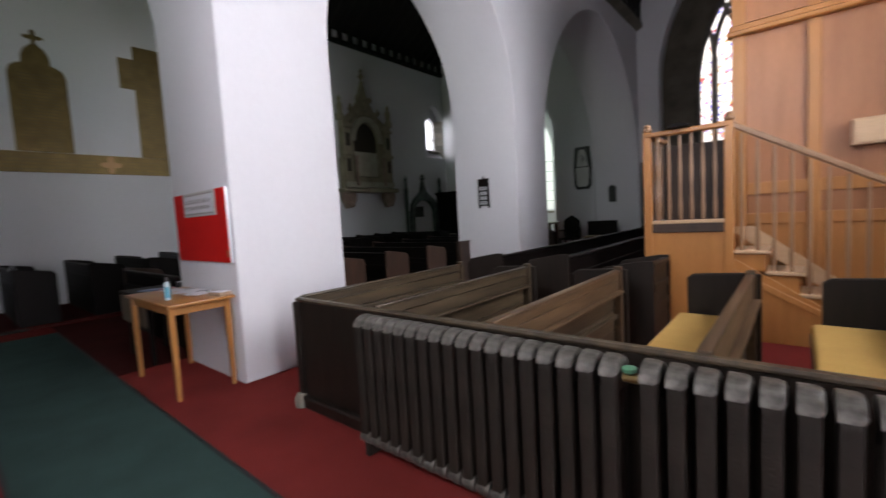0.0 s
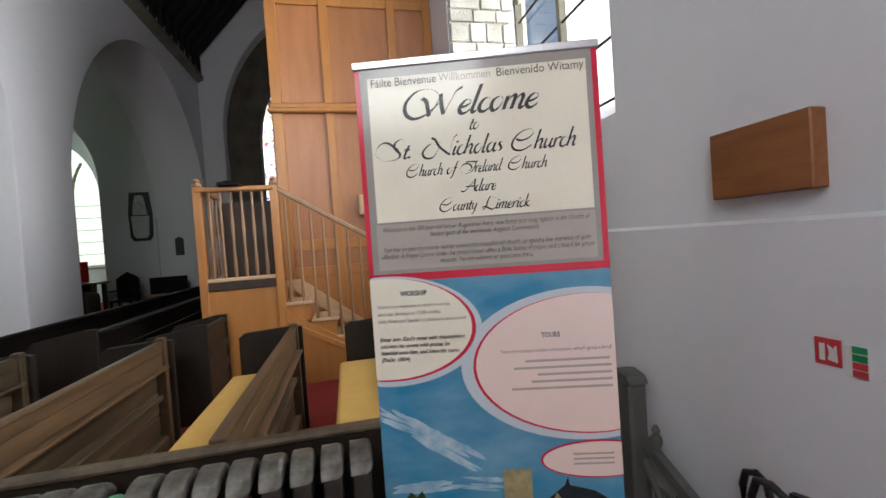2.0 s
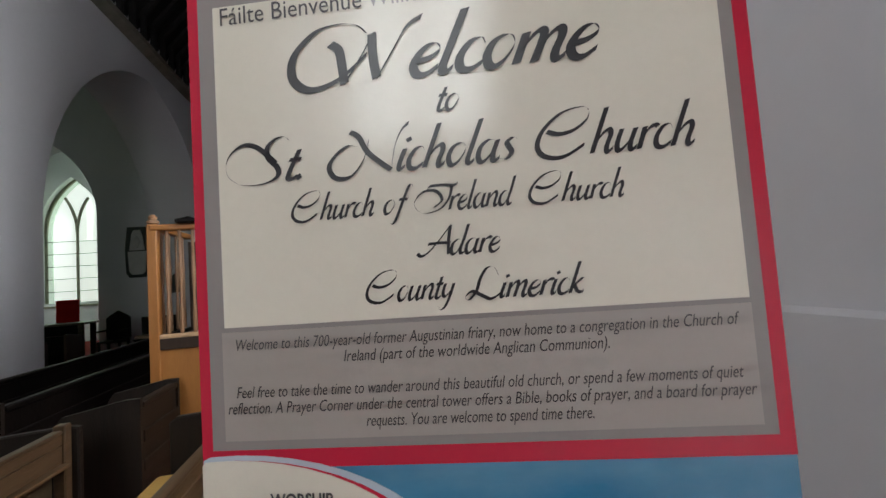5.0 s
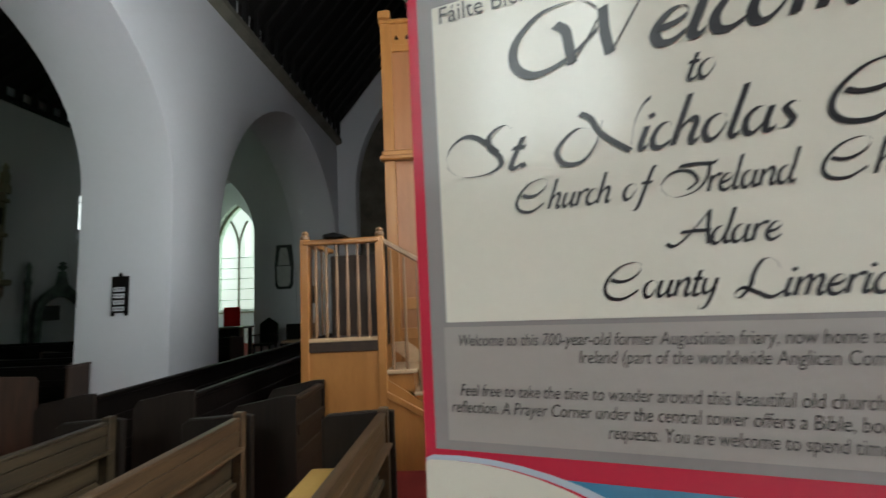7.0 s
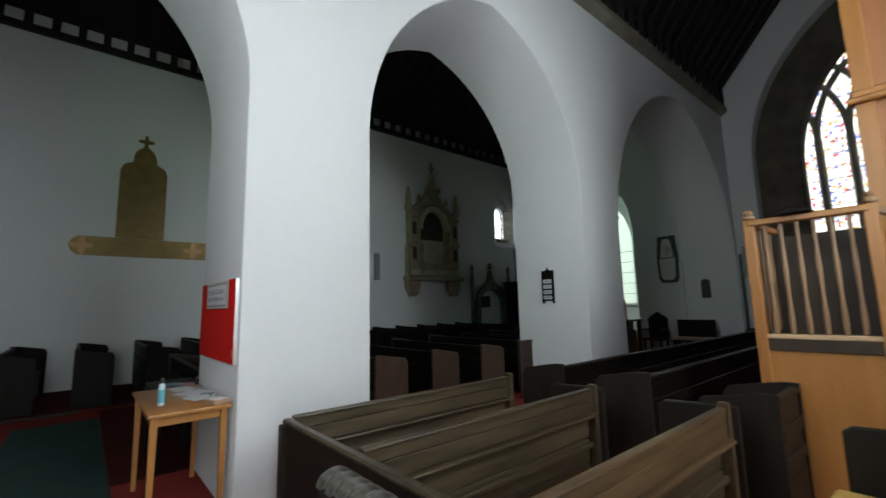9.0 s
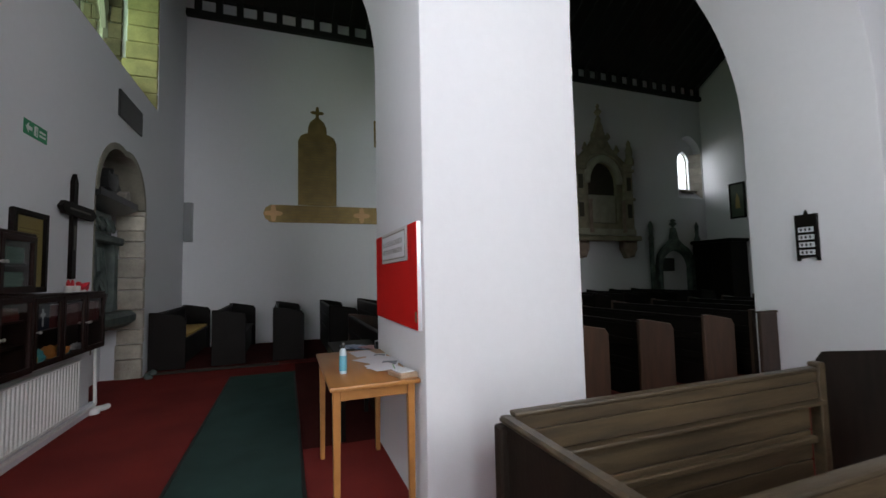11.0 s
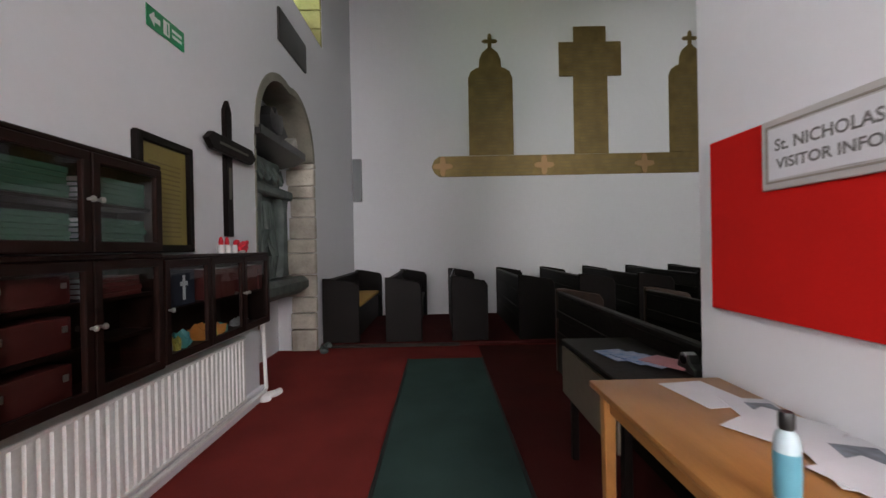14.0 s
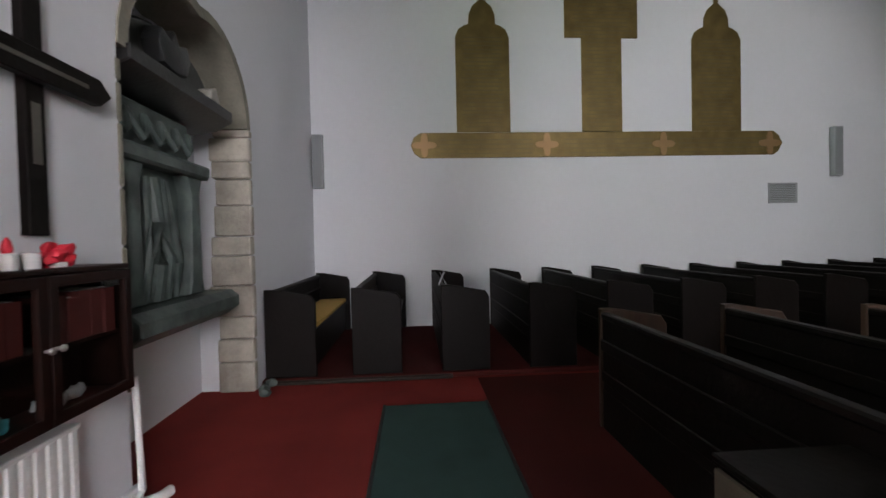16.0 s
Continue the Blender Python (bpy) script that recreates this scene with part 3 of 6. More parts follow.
def long_pew(name, ln, high, label, group, wood, endwood, m, cushion=False):
    """A bench along local x, its back on y = 0 and its seat towards +y."""
    p = thing(name, m, label, "pew", group)
    part("backrest", box(0.04, ln - 0.04, -0.015, 0.015, 0.28, high - 0.03), wood, p)
    part("top_rail", box(0.04, ln - 0.04, -0.03, 0.035, high - 0.045, high, 0.01), wood, p)
    part("back_rail", box(0.04, ln - 0.04, 0.015, 0.035, high - 0.25, high - 0.18, 0.005), wood, p)
    part("outer_rail", box(0.04, ln - 0.04, -0.034, -0.0155, high - 0.27, high - 0.19, 0.006), wood, p)
    part("lower_outer_rail", box(0.04, ln - 0.04, -0.03, -0.0155, 0.34, 0.42, 0.006), wood, p)
    part("seat", box(0.04, ln - 0.04, 0.016, 0.42, 0.40, 0.435, 0.008), wood, p)
    part("seat_front", box(0.04, ln - 0.04, 0.36, 0.39, 0.02, 0.40), wood, p)
    part("base_rail", box(0.04, ln - 0.04, -0.02, 0.02, 0.0, 0.28), wood, p)
    e = [(-0.03, 0), (0.46, 0), (0.46, high - 0.10), (0.42, high - 0.04), (0.06, high + 0.025), (-0.03, high + 0.025)]
    on = Matrix(((0, 0, 1, 0), (1, 0, 0, 0), (0, 1, 0, 0), (0, 0, 0, 1)))
    for a in (0.0, ln - 0.04):
        part("end_panel", slab(e, (), 0.04, Matrix.Translation((a, 0, 0)) @ on, bevel=0.008), endwood, p)
    if cushion:
        part("cushion", box(0.1, ln - 0.1, 0.04, 0.42, 0.435, 0.485, 0.02, seg=2), CUSHION, p, "mustard fabric seat cushion")
    return p


PEWEND = mat("brown oak pew end", (0.055, 0.028, 0.016), 0.45, second=(0.026, 0.015, 0.010), scale=3, grain=26, bump=0.2, amount=0.8, stretch=(6, 6, 0.8), obvar=0.35)
# aisle, column against the north wall, on a low plinth
PLINTH = 0.05
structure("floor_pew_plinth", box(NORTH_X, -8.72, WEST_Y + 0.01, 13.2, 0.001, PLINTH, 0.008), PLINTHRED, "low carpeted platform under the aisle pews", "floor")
structure("trim_plinth_edge", box(-8.72, -8.68, WEST_Y + 0.02, 0.72, 0.0, 0.045, 0.012), ENDOAK, "worn timber nosing of the pew platform", "trim")
first = long_pew("aisle_pew", 2.25, 0.84, "black stained pew with a mustard cushion by the recess", "aisle pews by the north wall", DARKWOOD, DARKWOOD, pose(-11.02, -1.08, PLINTH), True)
second = long_pew("aisle_pew", 2.25, 0.84, "black stained pew in a row along the aisle wall", "aisle pews by the north wall", DARKWOOD, DARKWOOD, pose(-11.02, -0.24, PLINTH))
for yy in (0.65, 1.55, 2.37, 3.17, 3.98, 4.78, 5.57, 6.35, 7.15, 7.95, 8.75, 9.55, 10.35):
    copy_thing(second, pose(-11.02, yy, PLINTH))
# aisle, column beside the arcade
third = long_pew("aisle_pew", 2.5, 0.83, "black stained pew with a brown oak end by the arcade", "aisle pews by the arcade", DARKWOOD, PEWEND, pose(-7.5, 1.70, 0))
for yy in (2.62, 3.50, 4.40, 5.36, 6.45, 7.4, 8.35, 9.3, 10.25):
    copy_thing(third, pose(-7.3 if 3 < yy < 6 else -7.5, yy, 0))
fp = thing("pew_front_panel", pose(-4.62, 6.0, 0), "brown oak panel before the second pier", "panel")
part("panel", box(-0.04, 0.0, 0.0, 0.30, 0.0, 0.85, 0.006), PEWEND, fp)
part("cap", box(-0.05, 0.01, -0.01, 0.31, 0.85, 0.875, 0.006), PEWEND, fp)
# nave, long pews beyond the first block (their backs run along y)
fourth = long_pew("nave_long_pew", 7.6, 0.84, "long dark pew running down the nave", "long pews of the nave", DARKWOOD, ENDOAK, pose(-2.66, 4.22, 0, 0, 0, 90))
copy_thing(fourth, pose(-1.84, 4.22, 0, 0, 0, 90))
long_pew("short_pew", 0.62, 0.80, "short dark oak pew before the pulpit", "", ENDOAK, ENDOAK, pose(-0.98, 4.10, 0, 0, 0, 90))

# ---- panelled back of the nave block ----
pb = thing("pew_back_panelling", pose(0, 0, 0), "dark oak panelling closing the backs of the pews", "panelling")
part("panel", box(-2.76, 1.0, 1.63, 1.66, 0.06, 0.78), ENDOAK, pb)
part("cap_rail", box(-2.79, 1.0, 1.622, 1.675, 0.78, 0.808, 0.010), OLDOAK, pb, "worn oak cap rail")
part("corner_post", box(-2.79, -2.73, 1.60, 1.67, 0.0, 0.78, 0.008), ENDOAK, pb)
part("plinth_rail", box(-2.80, 1.0, 1.585, 1.67, 0.0, 0.09, 0.012), ENDOAK, pb)
part("worn_foot", lathe([(0.045, 0), (0.052, 0.02), (0.05, 0.07), (0.035, 0.10)], 12, at=(-2.76, 1.60, 0.001)), STONE, pb, "pale worn foot of the corner post")

# ---- cast iron radiators ----


def radiator(x0, count, label):
    r = thing("cast_iron_radiator", pose(x0, 1.505, 0), label, "radiator", "column radiators behind the pews")
    prof = [(-0.075, 0.10)] + [(0.075 * math.cos(a), 0.10 + 0.03 * math.sin(a)) for a in (4.0, 4.71, 5.4)] + [(0.075, 0.10), (0.075, 0.73)]
    prof += [(0.075 * math.cos(a * math.pi / 8), 0.73 + 0.055 * math.sin(a * math.pi / 8)) for a in range(1, 8)] + [(-0.075, 0.73)]
    gap = [(-0.02, 0.16), (0.02, 0.16), (0.02, 0.68), (-0.02, 0.68)]
    on = Matrix(((0, 0, 1, 0), (1, 0, 0, 0), (0, 1, 0, 0), (0, 0, 0, 1)))
    b = slab(prof, [gap], 0.05, Matrix.Translation((-0.025, 0, 0)) @ on, bevel=0.014, seg=2)
    dome = [(0.078 * math.cos(a * math.pi / 8), 0.752 + 0.058 * math.sin(a * math.pi / 8)) for a in range(9)]
    cap = slab(dome, (), 0.062, Matrix.Translation((-0.031, 0, 0)) @ on, bevel=0.018, seg=2)
    low = rod([(-0.03, -0.045, 0.115), (0.0, -0.05, 0.115), (0.03, -0.045, 0.115)], 0.036, None, 12)
    first = None
    for k in range(count):
        x = k * 0.0805
        if first is None:
            s = part("section", b, IRON, r, at=pose(x, 0, 0))
            c = part("top_hub", cap, IRONWORN, s, "silver paint worn off the hub")
            d = part("bottom_hub", low, IRONWORN, s, "silver paint worn off the hub")
            first = (s, c, d)
        else:
            s = new("section", first[0].data)
            s.parent, s.matrix_basis = r, pose(x, 0, 0)
            for q in first[1:]:
                o = new(q.name.split(".")[0], q.data)
                o.parent = s
                o["label"] = q["label"]
    for k in (0, count - 1):
        part("foot", box(k * 0.0805 - 0.02, k * 0.0805 + 0.02, -0.07, 0.07, 0.0, 0.10, 0.01), IRON, r)
    return r


radiator(-1.83, 18, "dark cast iron column radiator with worn silver hubs")
ra = radiator(-0.33, 8, "dark cast iron column radiator beside the banner")
GREENPAINT = mat("chipped green paint", (0.10, 0.28, 0.16), 0.5, scale=8, grain=60)
va = thing("radiator_valve", pose(-0.405, 1.49, 0.74), "small brass radiator valve with chipped green paint", "valve")
part("body", rod([(-0.02, 0, 0), (0.03, 0, 0)], 0.018, None, 10), BRASS, va)
part("wheel", lathe([(0.008, 0), (0.026, 0.012), (0.026, 0.024), (0.01, 0.03)], 12, at=(0, 0, 0.012)), GREENPAINT, va)

# ---- pulpit with stair ----
pu = thing("pulpit", pose(0, 0, 0), "golden oak pulpit with turned balusters and a side stair", "pulpit")
part("base_panel", box(-1.17, -0.46, 4.84, 5.62, 0.0, 1.04), GOLDOAK, pu)
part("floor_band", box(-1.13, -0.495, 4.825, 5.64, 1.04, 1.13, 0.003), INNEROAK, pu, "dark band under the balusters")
part("bottom_rail", box(-1.15, -0.48, 4.83, 4.89, 1.13, 1.165, 0.006), PALEOAK, pu)
part("top_rail", box(-1.18, -0.45, 4.81, 4.91, 2.03, 2.08, 0.01), GOLDOAK, pu)
part("side_rail", box(-1.205, -1.135, 4.86, 5.6, 2.03, 2.08, 0.01), GOLDOAK, pu)
for x in (-1.17, -0.455):
    q = part("post", box(x - 0.038, x + 0.038, 4.82, 4.90, 0.0, 2.085, 0.006), GOLDOAK, pu)
    part("post_cap", lathe([(0.034, 0), (0.046, 0.012), (0.046, 0.03), (0.03, 0.045), (0.036, 0.065), (0.018, 0.085)], 14, at=(x, 4.86, 2.085)), RAILOAK, q)
bal = None
for k in range(6):
    x = -1.07 + 0.1 * k
    if bal is None:
        bal = part("baluster", lathe([(0.015, 0), (0.018, 0.12), (0.011, 0.3), (0.017, 0.5), (0.011, 0.7), (0.015, 0.87)], 10), RAILOAK, pu, at=pose(x, 4.86, 1.163))
    else:
        o = new("baluster", bal.data)
        o.parent, o.matrix_basis = pu, pose(x, 4.86, 1.163)
for k in range(4):
    o = new("baluster", bal.data)
    o.parent, o.matrix_basis = pu, pose(-1.17, 5.0 + 0.15 * k, 1.163)
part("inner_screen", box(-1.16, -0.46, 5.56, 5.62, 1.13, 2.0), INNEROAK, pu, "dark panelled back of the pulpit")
# stair down towards +x
rise, going = 0.195, 0.245
for k in range(4):
    z = 0.86 - k * rise
    x = -0.42 + k * going
    st = part("step", box(x, x + going, 4.86, 5.32, max(0, z - rise), z - 0.035), GOLDOAK, pu)
    part("tread", box(x - 0.005, x + going + 0.03, 4.83, 5.33, z - 0.035, z, 0.008), PALEOAK, st, "pale worn oak tread")
spandrel = [(-0.42, 0), (0.62, 0), (0.62, 0.10), (-0.42, 0.78)]
part("spandrel", slab(spandrel, (), 0.03, Matrix.Translation((0, 4.86, 0)) @ ON_Y), GOLDOAK, pu)
part("string", slab([(-0.42, 0.62), (0.6, -0.04 + 0.1), (0.6, 0.12), (-0.42, 0.68)], (), 0.02, Matrix.Translation((0, 4.83, 0)) @ ON_Y, bevel=0.004), GOLDOAK, pu)
part("wall_string", slab([(-0.46, 1.0), (0.60, 0.17), (0.60, 0.34), (-0.30, 1.06), (-0.46, 1.06)], (), 0.02, Matrix.Translation((0, 5.335, 0)) @ ON_Y), PALEOAK, pu)
part("handrail", slab([(-0.44, 2.02), (0.63, 1.36), (0.63, 1.42), (-0.44, 2.08)], (), 0.06, Matrix.Translation((0, 4.895, 0)) @ ON_Y, bevel=0.012), RAILOAK, pu)
q = part("newel", box(0.60, 0.675, 4.82, 4.90, 0.0, 1.40, 0.006), GOLDOAK, pu)
part("newel_cap", lathe([(0.03, 0), (0.045, 0.012), (0.045, 0.03), (0.02, 0.05)], 14, at=(0.637, 4.86, 1.40)), RAILOAK, q)
for k in range(8):
    x = -0.36 + k * 0.122
    zt, zb = 2.0 - (x + 0.44) * 0.617, 0.86 - int((x + 0.42) / going) * rise
    part("stair_baluster", lathe([(0.015, zb), (0.018, zb + 0.15), (0.011, zb + 0.35), (0.016, zb + 0.6), (0.012, zt)], 8, at=(x, 4.865, 0)), RAILOAK, pu)
bk = thing("bible_rest", pose(-0.86, 4.86, 2.08), "black book rest on the pulpit rail", "book rest")
part("slope", slab([(-0.1, 0.0), (0.1, 0.0), (0.1, 0.02), (0.0, 0.05), (-0.1, 0.03)], (), 0.24, Matrix.Translation((0, 0.12, 0)) @ ON_Y, bevel=0.006), DARKWOOD, bk)

# ---- tall oak screen ----
SC = thing("oak_screen", pose(0, 5.36, 0), "tall golden oak panelled screen with a pierced frieze", "screen")
part("backing", box(-0.46, 1.43, 0.04, 0.5, 0.0, 4.3), PANELOAK, SC)
for a, b in ((-0.48, -0.36), (0.11, 0.21), (0.90, 1.0), (1.34, 1.44)):
    part("stile", box(a, b, -0.02, 0.04, 0.0, 4.55, 0.006), GOLDOAK, SC)
for a, b in ((-0.36, 0.11), (0.21, 0.90), (1.0, 1.34)):
    for z0, z1 in ((1.50, 2.97), (3.10, 4.22), (1.19, 1.38)):
        part("panel", box(a, b, 0.012, 0.038, z0, z1), PANELOAK, SC)
    part("lower_panel", box(a, b, 0.012, 0.038, 0.0, 1.08), GOLDOAK, SC)
    for z0, z1 in ((1.08, 1.19), (1.38, 1.50), (4.22, 4.30)):
        part("rail", box(a, b, -0.012, 0.038, z0, z1, 0.004), GOLDOAK, SC)
    holes = []
    n = int((b - a) / 0.105)
    for k in range(n):
        c = a + (k + 0.5) * (b - a) / n
        holes.append([(c - 0.03, 4.36), (c + 0.03, 4.36), (c + 0.018, 4.395), (c, 4.42), (c - 0.018, 4.395)])
    part("frieze", slab([(a, 4.30), (b, 4.30), (b, 4.55), (a, 4.55)], holes, 0.03, Matrix.Translation((0, 0.03, 0)) @ ON_Y), GOLDOAK, SC, "pierced oak frieze")
part("frieze_backing", box(-0.46, 1.43, 0.045, 0.06, 4.30, 4.54), DARKWOOD, SC)
part("mid_cornice", box(-0.52, 1.44, -0.075, 0.04, 2.97, 3.02, 0.012), GOLDOAK, SC)
part("mid_moulding", box(-0.50, 1.44, -0.045, 0.04, 3.02, 3.08, 0.012), GOLDOAK, SC)
part("top_rail", box(-0.50, 1.44, -0.03, 0.06, 4.55, 4.60, 0.010), GOLDOAK, SC)
for a, b in ((-0.48, -0.36), (0.11, 0.21), (0.90, 1.0), (1.34, 1.44)):
    part("stile_cap", box(a - 0.02, b + 0.0, -0.05, 0.06, 4.60, 4.70, 0.014), GOLDOAK, SC)
sb = thing("wooden_wall_box", pose(0.41, 5.25, 1.76), "pale oak box fixed to the screen", "box")
part("body", box(0, 0.32, 0, 0.10, 0, 0.23, 0.006), PALEOAK, sb)
part("front", box(0.015, 0.305, -0.012, -0.001, 0.015, 0.215, 0.004), PALEOAK, sb)

# ---- lettering ----


def letters(body, size, width=0.0, shear=0.0, bold=0.0, align="CENTER"):
    """Flat lettering with the built-in font as a mesh: u to the right, v up, facing -y; fitted to width if given."""
    c = bpy.data.curves.new("letters", "FONT")
    c.body, c.size, c.shear, c.offset, c.align_x, c.resolution_u = body, size, shear, bold, align, 3
    o = bpy.data.objects.new("letters", c)
    me = bpy.data.meshes.new_from_object(o)
    bpy.data.objects.remove(o)
    bpy.data.curves.remove(c)
    bm = bmesh.new()
    bm.from_mesh(me)
    bpy.data.meshes.remove(me)
    xs = [v.co.x for v in bm.verts]
    k = width / (max(xs) - min(xs)) if width else 1.0
    for v in bm.verts:
        v.co = (v.co.x * k, -v.co.z, v.co.y)
    return bm


def plain(name, base, rough=0.5, second=None, scale=5.0, amount=0.25, metal=0.0, spec=0.5):
    return mat(name, base, rough, metal, second=second, scale=scale, grain=90, bump=0.03, amount=amount, spec=spec, fine=0.025)


def clip_ellipse(cu, cv, a, b, lo=0.016, hi=0.744, top=1.29, n=48):
    return [(min(hi, max(lo, cu + a * math.cos(2 * math.pi * k / n))), min(top, cv + b * math.sin(2 * math.pi * k / n))) for k in range(n)]


def tidy(loop):
    out = []
    for p in loop:
        if not out or (abs(p[0] - out[-1][0]) + abs(p[1] - out[-1][1])) > 1e-4:
            out.append(p)
    return out


# ---- welcome banner ----
PRINTWHITE = plain("banner cream print", (0.70, 0.665, 0.55), 0.16, amount=0.1)
PRINTGREY = plain("banner grey print", (0.27, 0.25, 0.235), 0.16, amount=0.1)
PRINTTAUPE = plain("banner taupe print", (0.36, 0.325, 0.29), 0.16, amount=0.1)
PRINTRED = plain("banner red print", (0.52, 0.022, 0.05), 0.16, amount=0.1)
PRINTPINK = plain("banner pink print", (0.70, 0.56, 0.51), 0.16, amount=0.1)
PRINTHALO = plain("banner pale blue print", (0.46, 0.53, 0.58), 0.16, amount=0.2)
PRINTSKY = mat("banner sky photograph", (0.020, 0.19, 0.33), 0.16, second=(0.30, 0.46, 0.54), scale=3.0, grain=9, bump=0.01, amount=0.42, stretch=(1.2, 1, 2.6))
PRINTTREE = mat("banner tree photograph", (0.035, 0.06, 0.02), 0.16, second=(0.015, 0.03, 0.012), scale=30, grain=60, bump=0.01, amount=0.9)
PRINTTOWER = mat("banner tower photograph", (0.36, 0.30, 0.16), 0.16, second=(0.22, 0.18, 0.10), scale=30, grain=80, bump=0.01, amount=0.9)
PRINTROOF = mat("banner roof photograph", (0.02, 0.022, 0.028), 0.16, scale=30, grain=80, bump=0.01)
INK = plain("black ink", (0.015, 0.014, 0.016), 0.35, amount=0.1)
INKGREY = plain("dark grey ink", (0.05, 0.045, 0.045), 0.35, amount=0.1)

BN = thing("roller_banner", pose(0.285, 1.565, 0, 0, 0, -16.8), "printed welcome banner on an aluminium roller stand", "banner")


def sheet(name, loop, layer, material, parent, label=""):
    return part(name, slab(tidy(loop), (), 0.0012, Matrix.Translation((0, -0.0014 * layer, 0)) @ ON_Y), material, parent, label, smooth=False)


def rect(u0, u1, v0, v1):
    return [(u0, v0), (u1, v0), (u1, v1), (u0, v1)]


PR = sheet("print", rect(0.015, 0.745, 0.08, 1.927), 0, PRINTWHITE, BN)
sheet("sky_photograph", rect(0.015, 0.745, 0.08, 1.285), 1, PRINTSKY, PR, "printed blue sky with thin white cloud")
sheet("red_border", rect(0.015, 0.745, 1.272, 1.925), 2, PRINTRED, PR)
sheet("grey_border", rect(0.031, 0.727, 1.296, 1.925), 3, PRINTGREY, PR)
sheet("cream_panel", rect(0.054, 0.710, 1.455, 1.896), 4, PRINTWHITE, PR)
sheet("taupe_panel", rect(0.050, 0.711, 1.308, 1.449), 4, PRINTTAUPE, PR)
sheet("halo", clip_ellipse(0.064, 1.117, 0.290, 0.172), 2.2, PRINTHALO, PR)
sheet("red_rim", clip_ellipse(0.062, 1.122, 0.273, 0.1605), 3, PRINTRED, PR)
sheet("worship_oval", clip_ellipse(0.055, 1.125, 0.268, 0.158), 4, PRINTWHITE, PR)
sheet("halo", clip_ellipse(0.655, 0.99, 0.375, 0.232, top=1.27), 2.6, PRINTHALO, PR)
sheet("red_rim", clip_ellipse(0.668, 0.99, 0.351, 0.2125), 3.4, PRINTRED, PR)
sheet("tours_oval", clip_ellipse(0.672, 0.992, 0.346, 0.210), 4.4, PRINTPINK, PR)
sheet("red_rim", clip_ellipse(0.68, 0.70, 0.178, 0.058), 5, PRINTRED, PR)
sheet("small_oval", clip_ellipse(0.682, 0.70, 0.173, 0.053), 6, PRINTPINK, PR)
rng = random.Random(3)
trees = [(0.016, 0.10), (0.744, 0.10), (0.744, 0.56)]
u = 0.744
while u > 0.02:
    u -= 0.018
    trees.append((max(u, 0.017), 0.50 + 0.06 * rng.random() + 0.07 * math.exp(-((u - 0.12) / 0.05) ** 2)))
PRINTCLOUD = mat("banner cloud photograph", (0.42, 0.53, 0.58), 0.16, second=(0.10, 0.27, 0.42), scale=16, grain=40, bump=0.01, amount=0.9)
for cu, cv, ln_, wd, tilt in ((0.20, 0.755, 0.23, 0.036, -0.55), (0.10, 0.82, 0.12, 0.02, -0.4), (0.13, 0.62, 0.12, 0.022, 0.1), (0.33, 0.63, 0.10, 0.018, -0.1)):
    for wisp in range(7):
        du, dv = (rng.random() - 0.5) * ln_ * 0.9, (rng.random() - 0.5) * wd * 2.2
        cu_, cv_, l2, w2 = cu + du * math.cos(tilt) - dv * math.sin(tilt), cv + du * math.sin(tilt) + dv * math.cos(tilt), ln_ * (0.35 + 0.4 * rng.random()), wd * (0.12 + 0.25 * rng.random())
        loop = []
        for k in range(28):
            a = 2 * math.pi * k / 28
            e, f = l2 * math.cos(a), w2 * math.sin(a) * (0.6 + 0.6 * rng.random())
            loop.append((min(0.743, max(0.017, cu_ + e * math.cos(tilt) - f * math.sin(tilt))), cv_ + e * math.sin(tilt) + f * math.cos(tilt)))
        sheet("cloud", loop, 1.7 + 0.05 * wisp, PRINTCLOUD, PR)
sheet("tree", trees, 2.1, PRINTTREE, PR)
sheet("church_roof", [(0.17, 0.40), (0.72, 0.40), (0.72, 0.56), (0.66, 0.60), (0.585, 0.62), (0.58, 0.645), (0.57, 0.62), (0.48, 0.55), (0.40, 0.57), (0.20, 0.52)], 3, PRINTROOF, PR)
sheet("church_tower", [(0.385, 0.42), (0.472, 0.42), (0.472, 0.672), (0.462, 0.680), (0.455, 0.668), (0.445, 0.680), (0.43, 0.668), (0.415, 0.680), (0.40, 0.668), (0.39, 0.680), (0.385, 0.668)], 4, PRINTTOWER, PR)
sheet("church_gable", [(0.50, 0.36), (0.60, 0.36), (0.575, 0.55), (0.545, 0.60), (0.515, 0.54)], 4, PRINTTOWER, PR)


# a broad-nib italic hand for the banner's large lines: pen strokes on an upright grid, cap height 1
HAND = {}


def glyph(ch, adv, *strokes):
    HAND[ch] = (adv, strokes)


BOWL = [(.36, .46), (.2, .5), (.06, .36), (.05, .14), (.14, 0), (.26, .06), (.38, .3), (.40, .46)]
ARCH = [(.07, .2), (.2, .42), (.32, .5), (.38, .38), (.35, .12), (.40, 0), (.5, .08)]
STEM, TALL = [(.08, .48), (.07, .25), (.06, 0)], [(.14, 1), (.10, .5), (.06, 0)]
glyph("a", .52, BOWL, [(.40, .48), (.37, .2), (.40, .03), (.48, .02), (.54, .08)])
glyph("c", .38, [(.34, .40), (.26, .5), (.12, .44), (.04, .22), (.10, .03), (.24, 0), (.38, .10)])
glyph("d", .53, BOWL, [(.46, 1), (.42, .5), (.37, .2), (.41, .03), (.5, .03), (.55, .08)])
glyph("e", .40, [(.06, .22), (.24, .26), (.36, .38), (.26, .5), (.12, .42), (.04, .2), (.12, .02), (.26, 0), (.40, .12)])
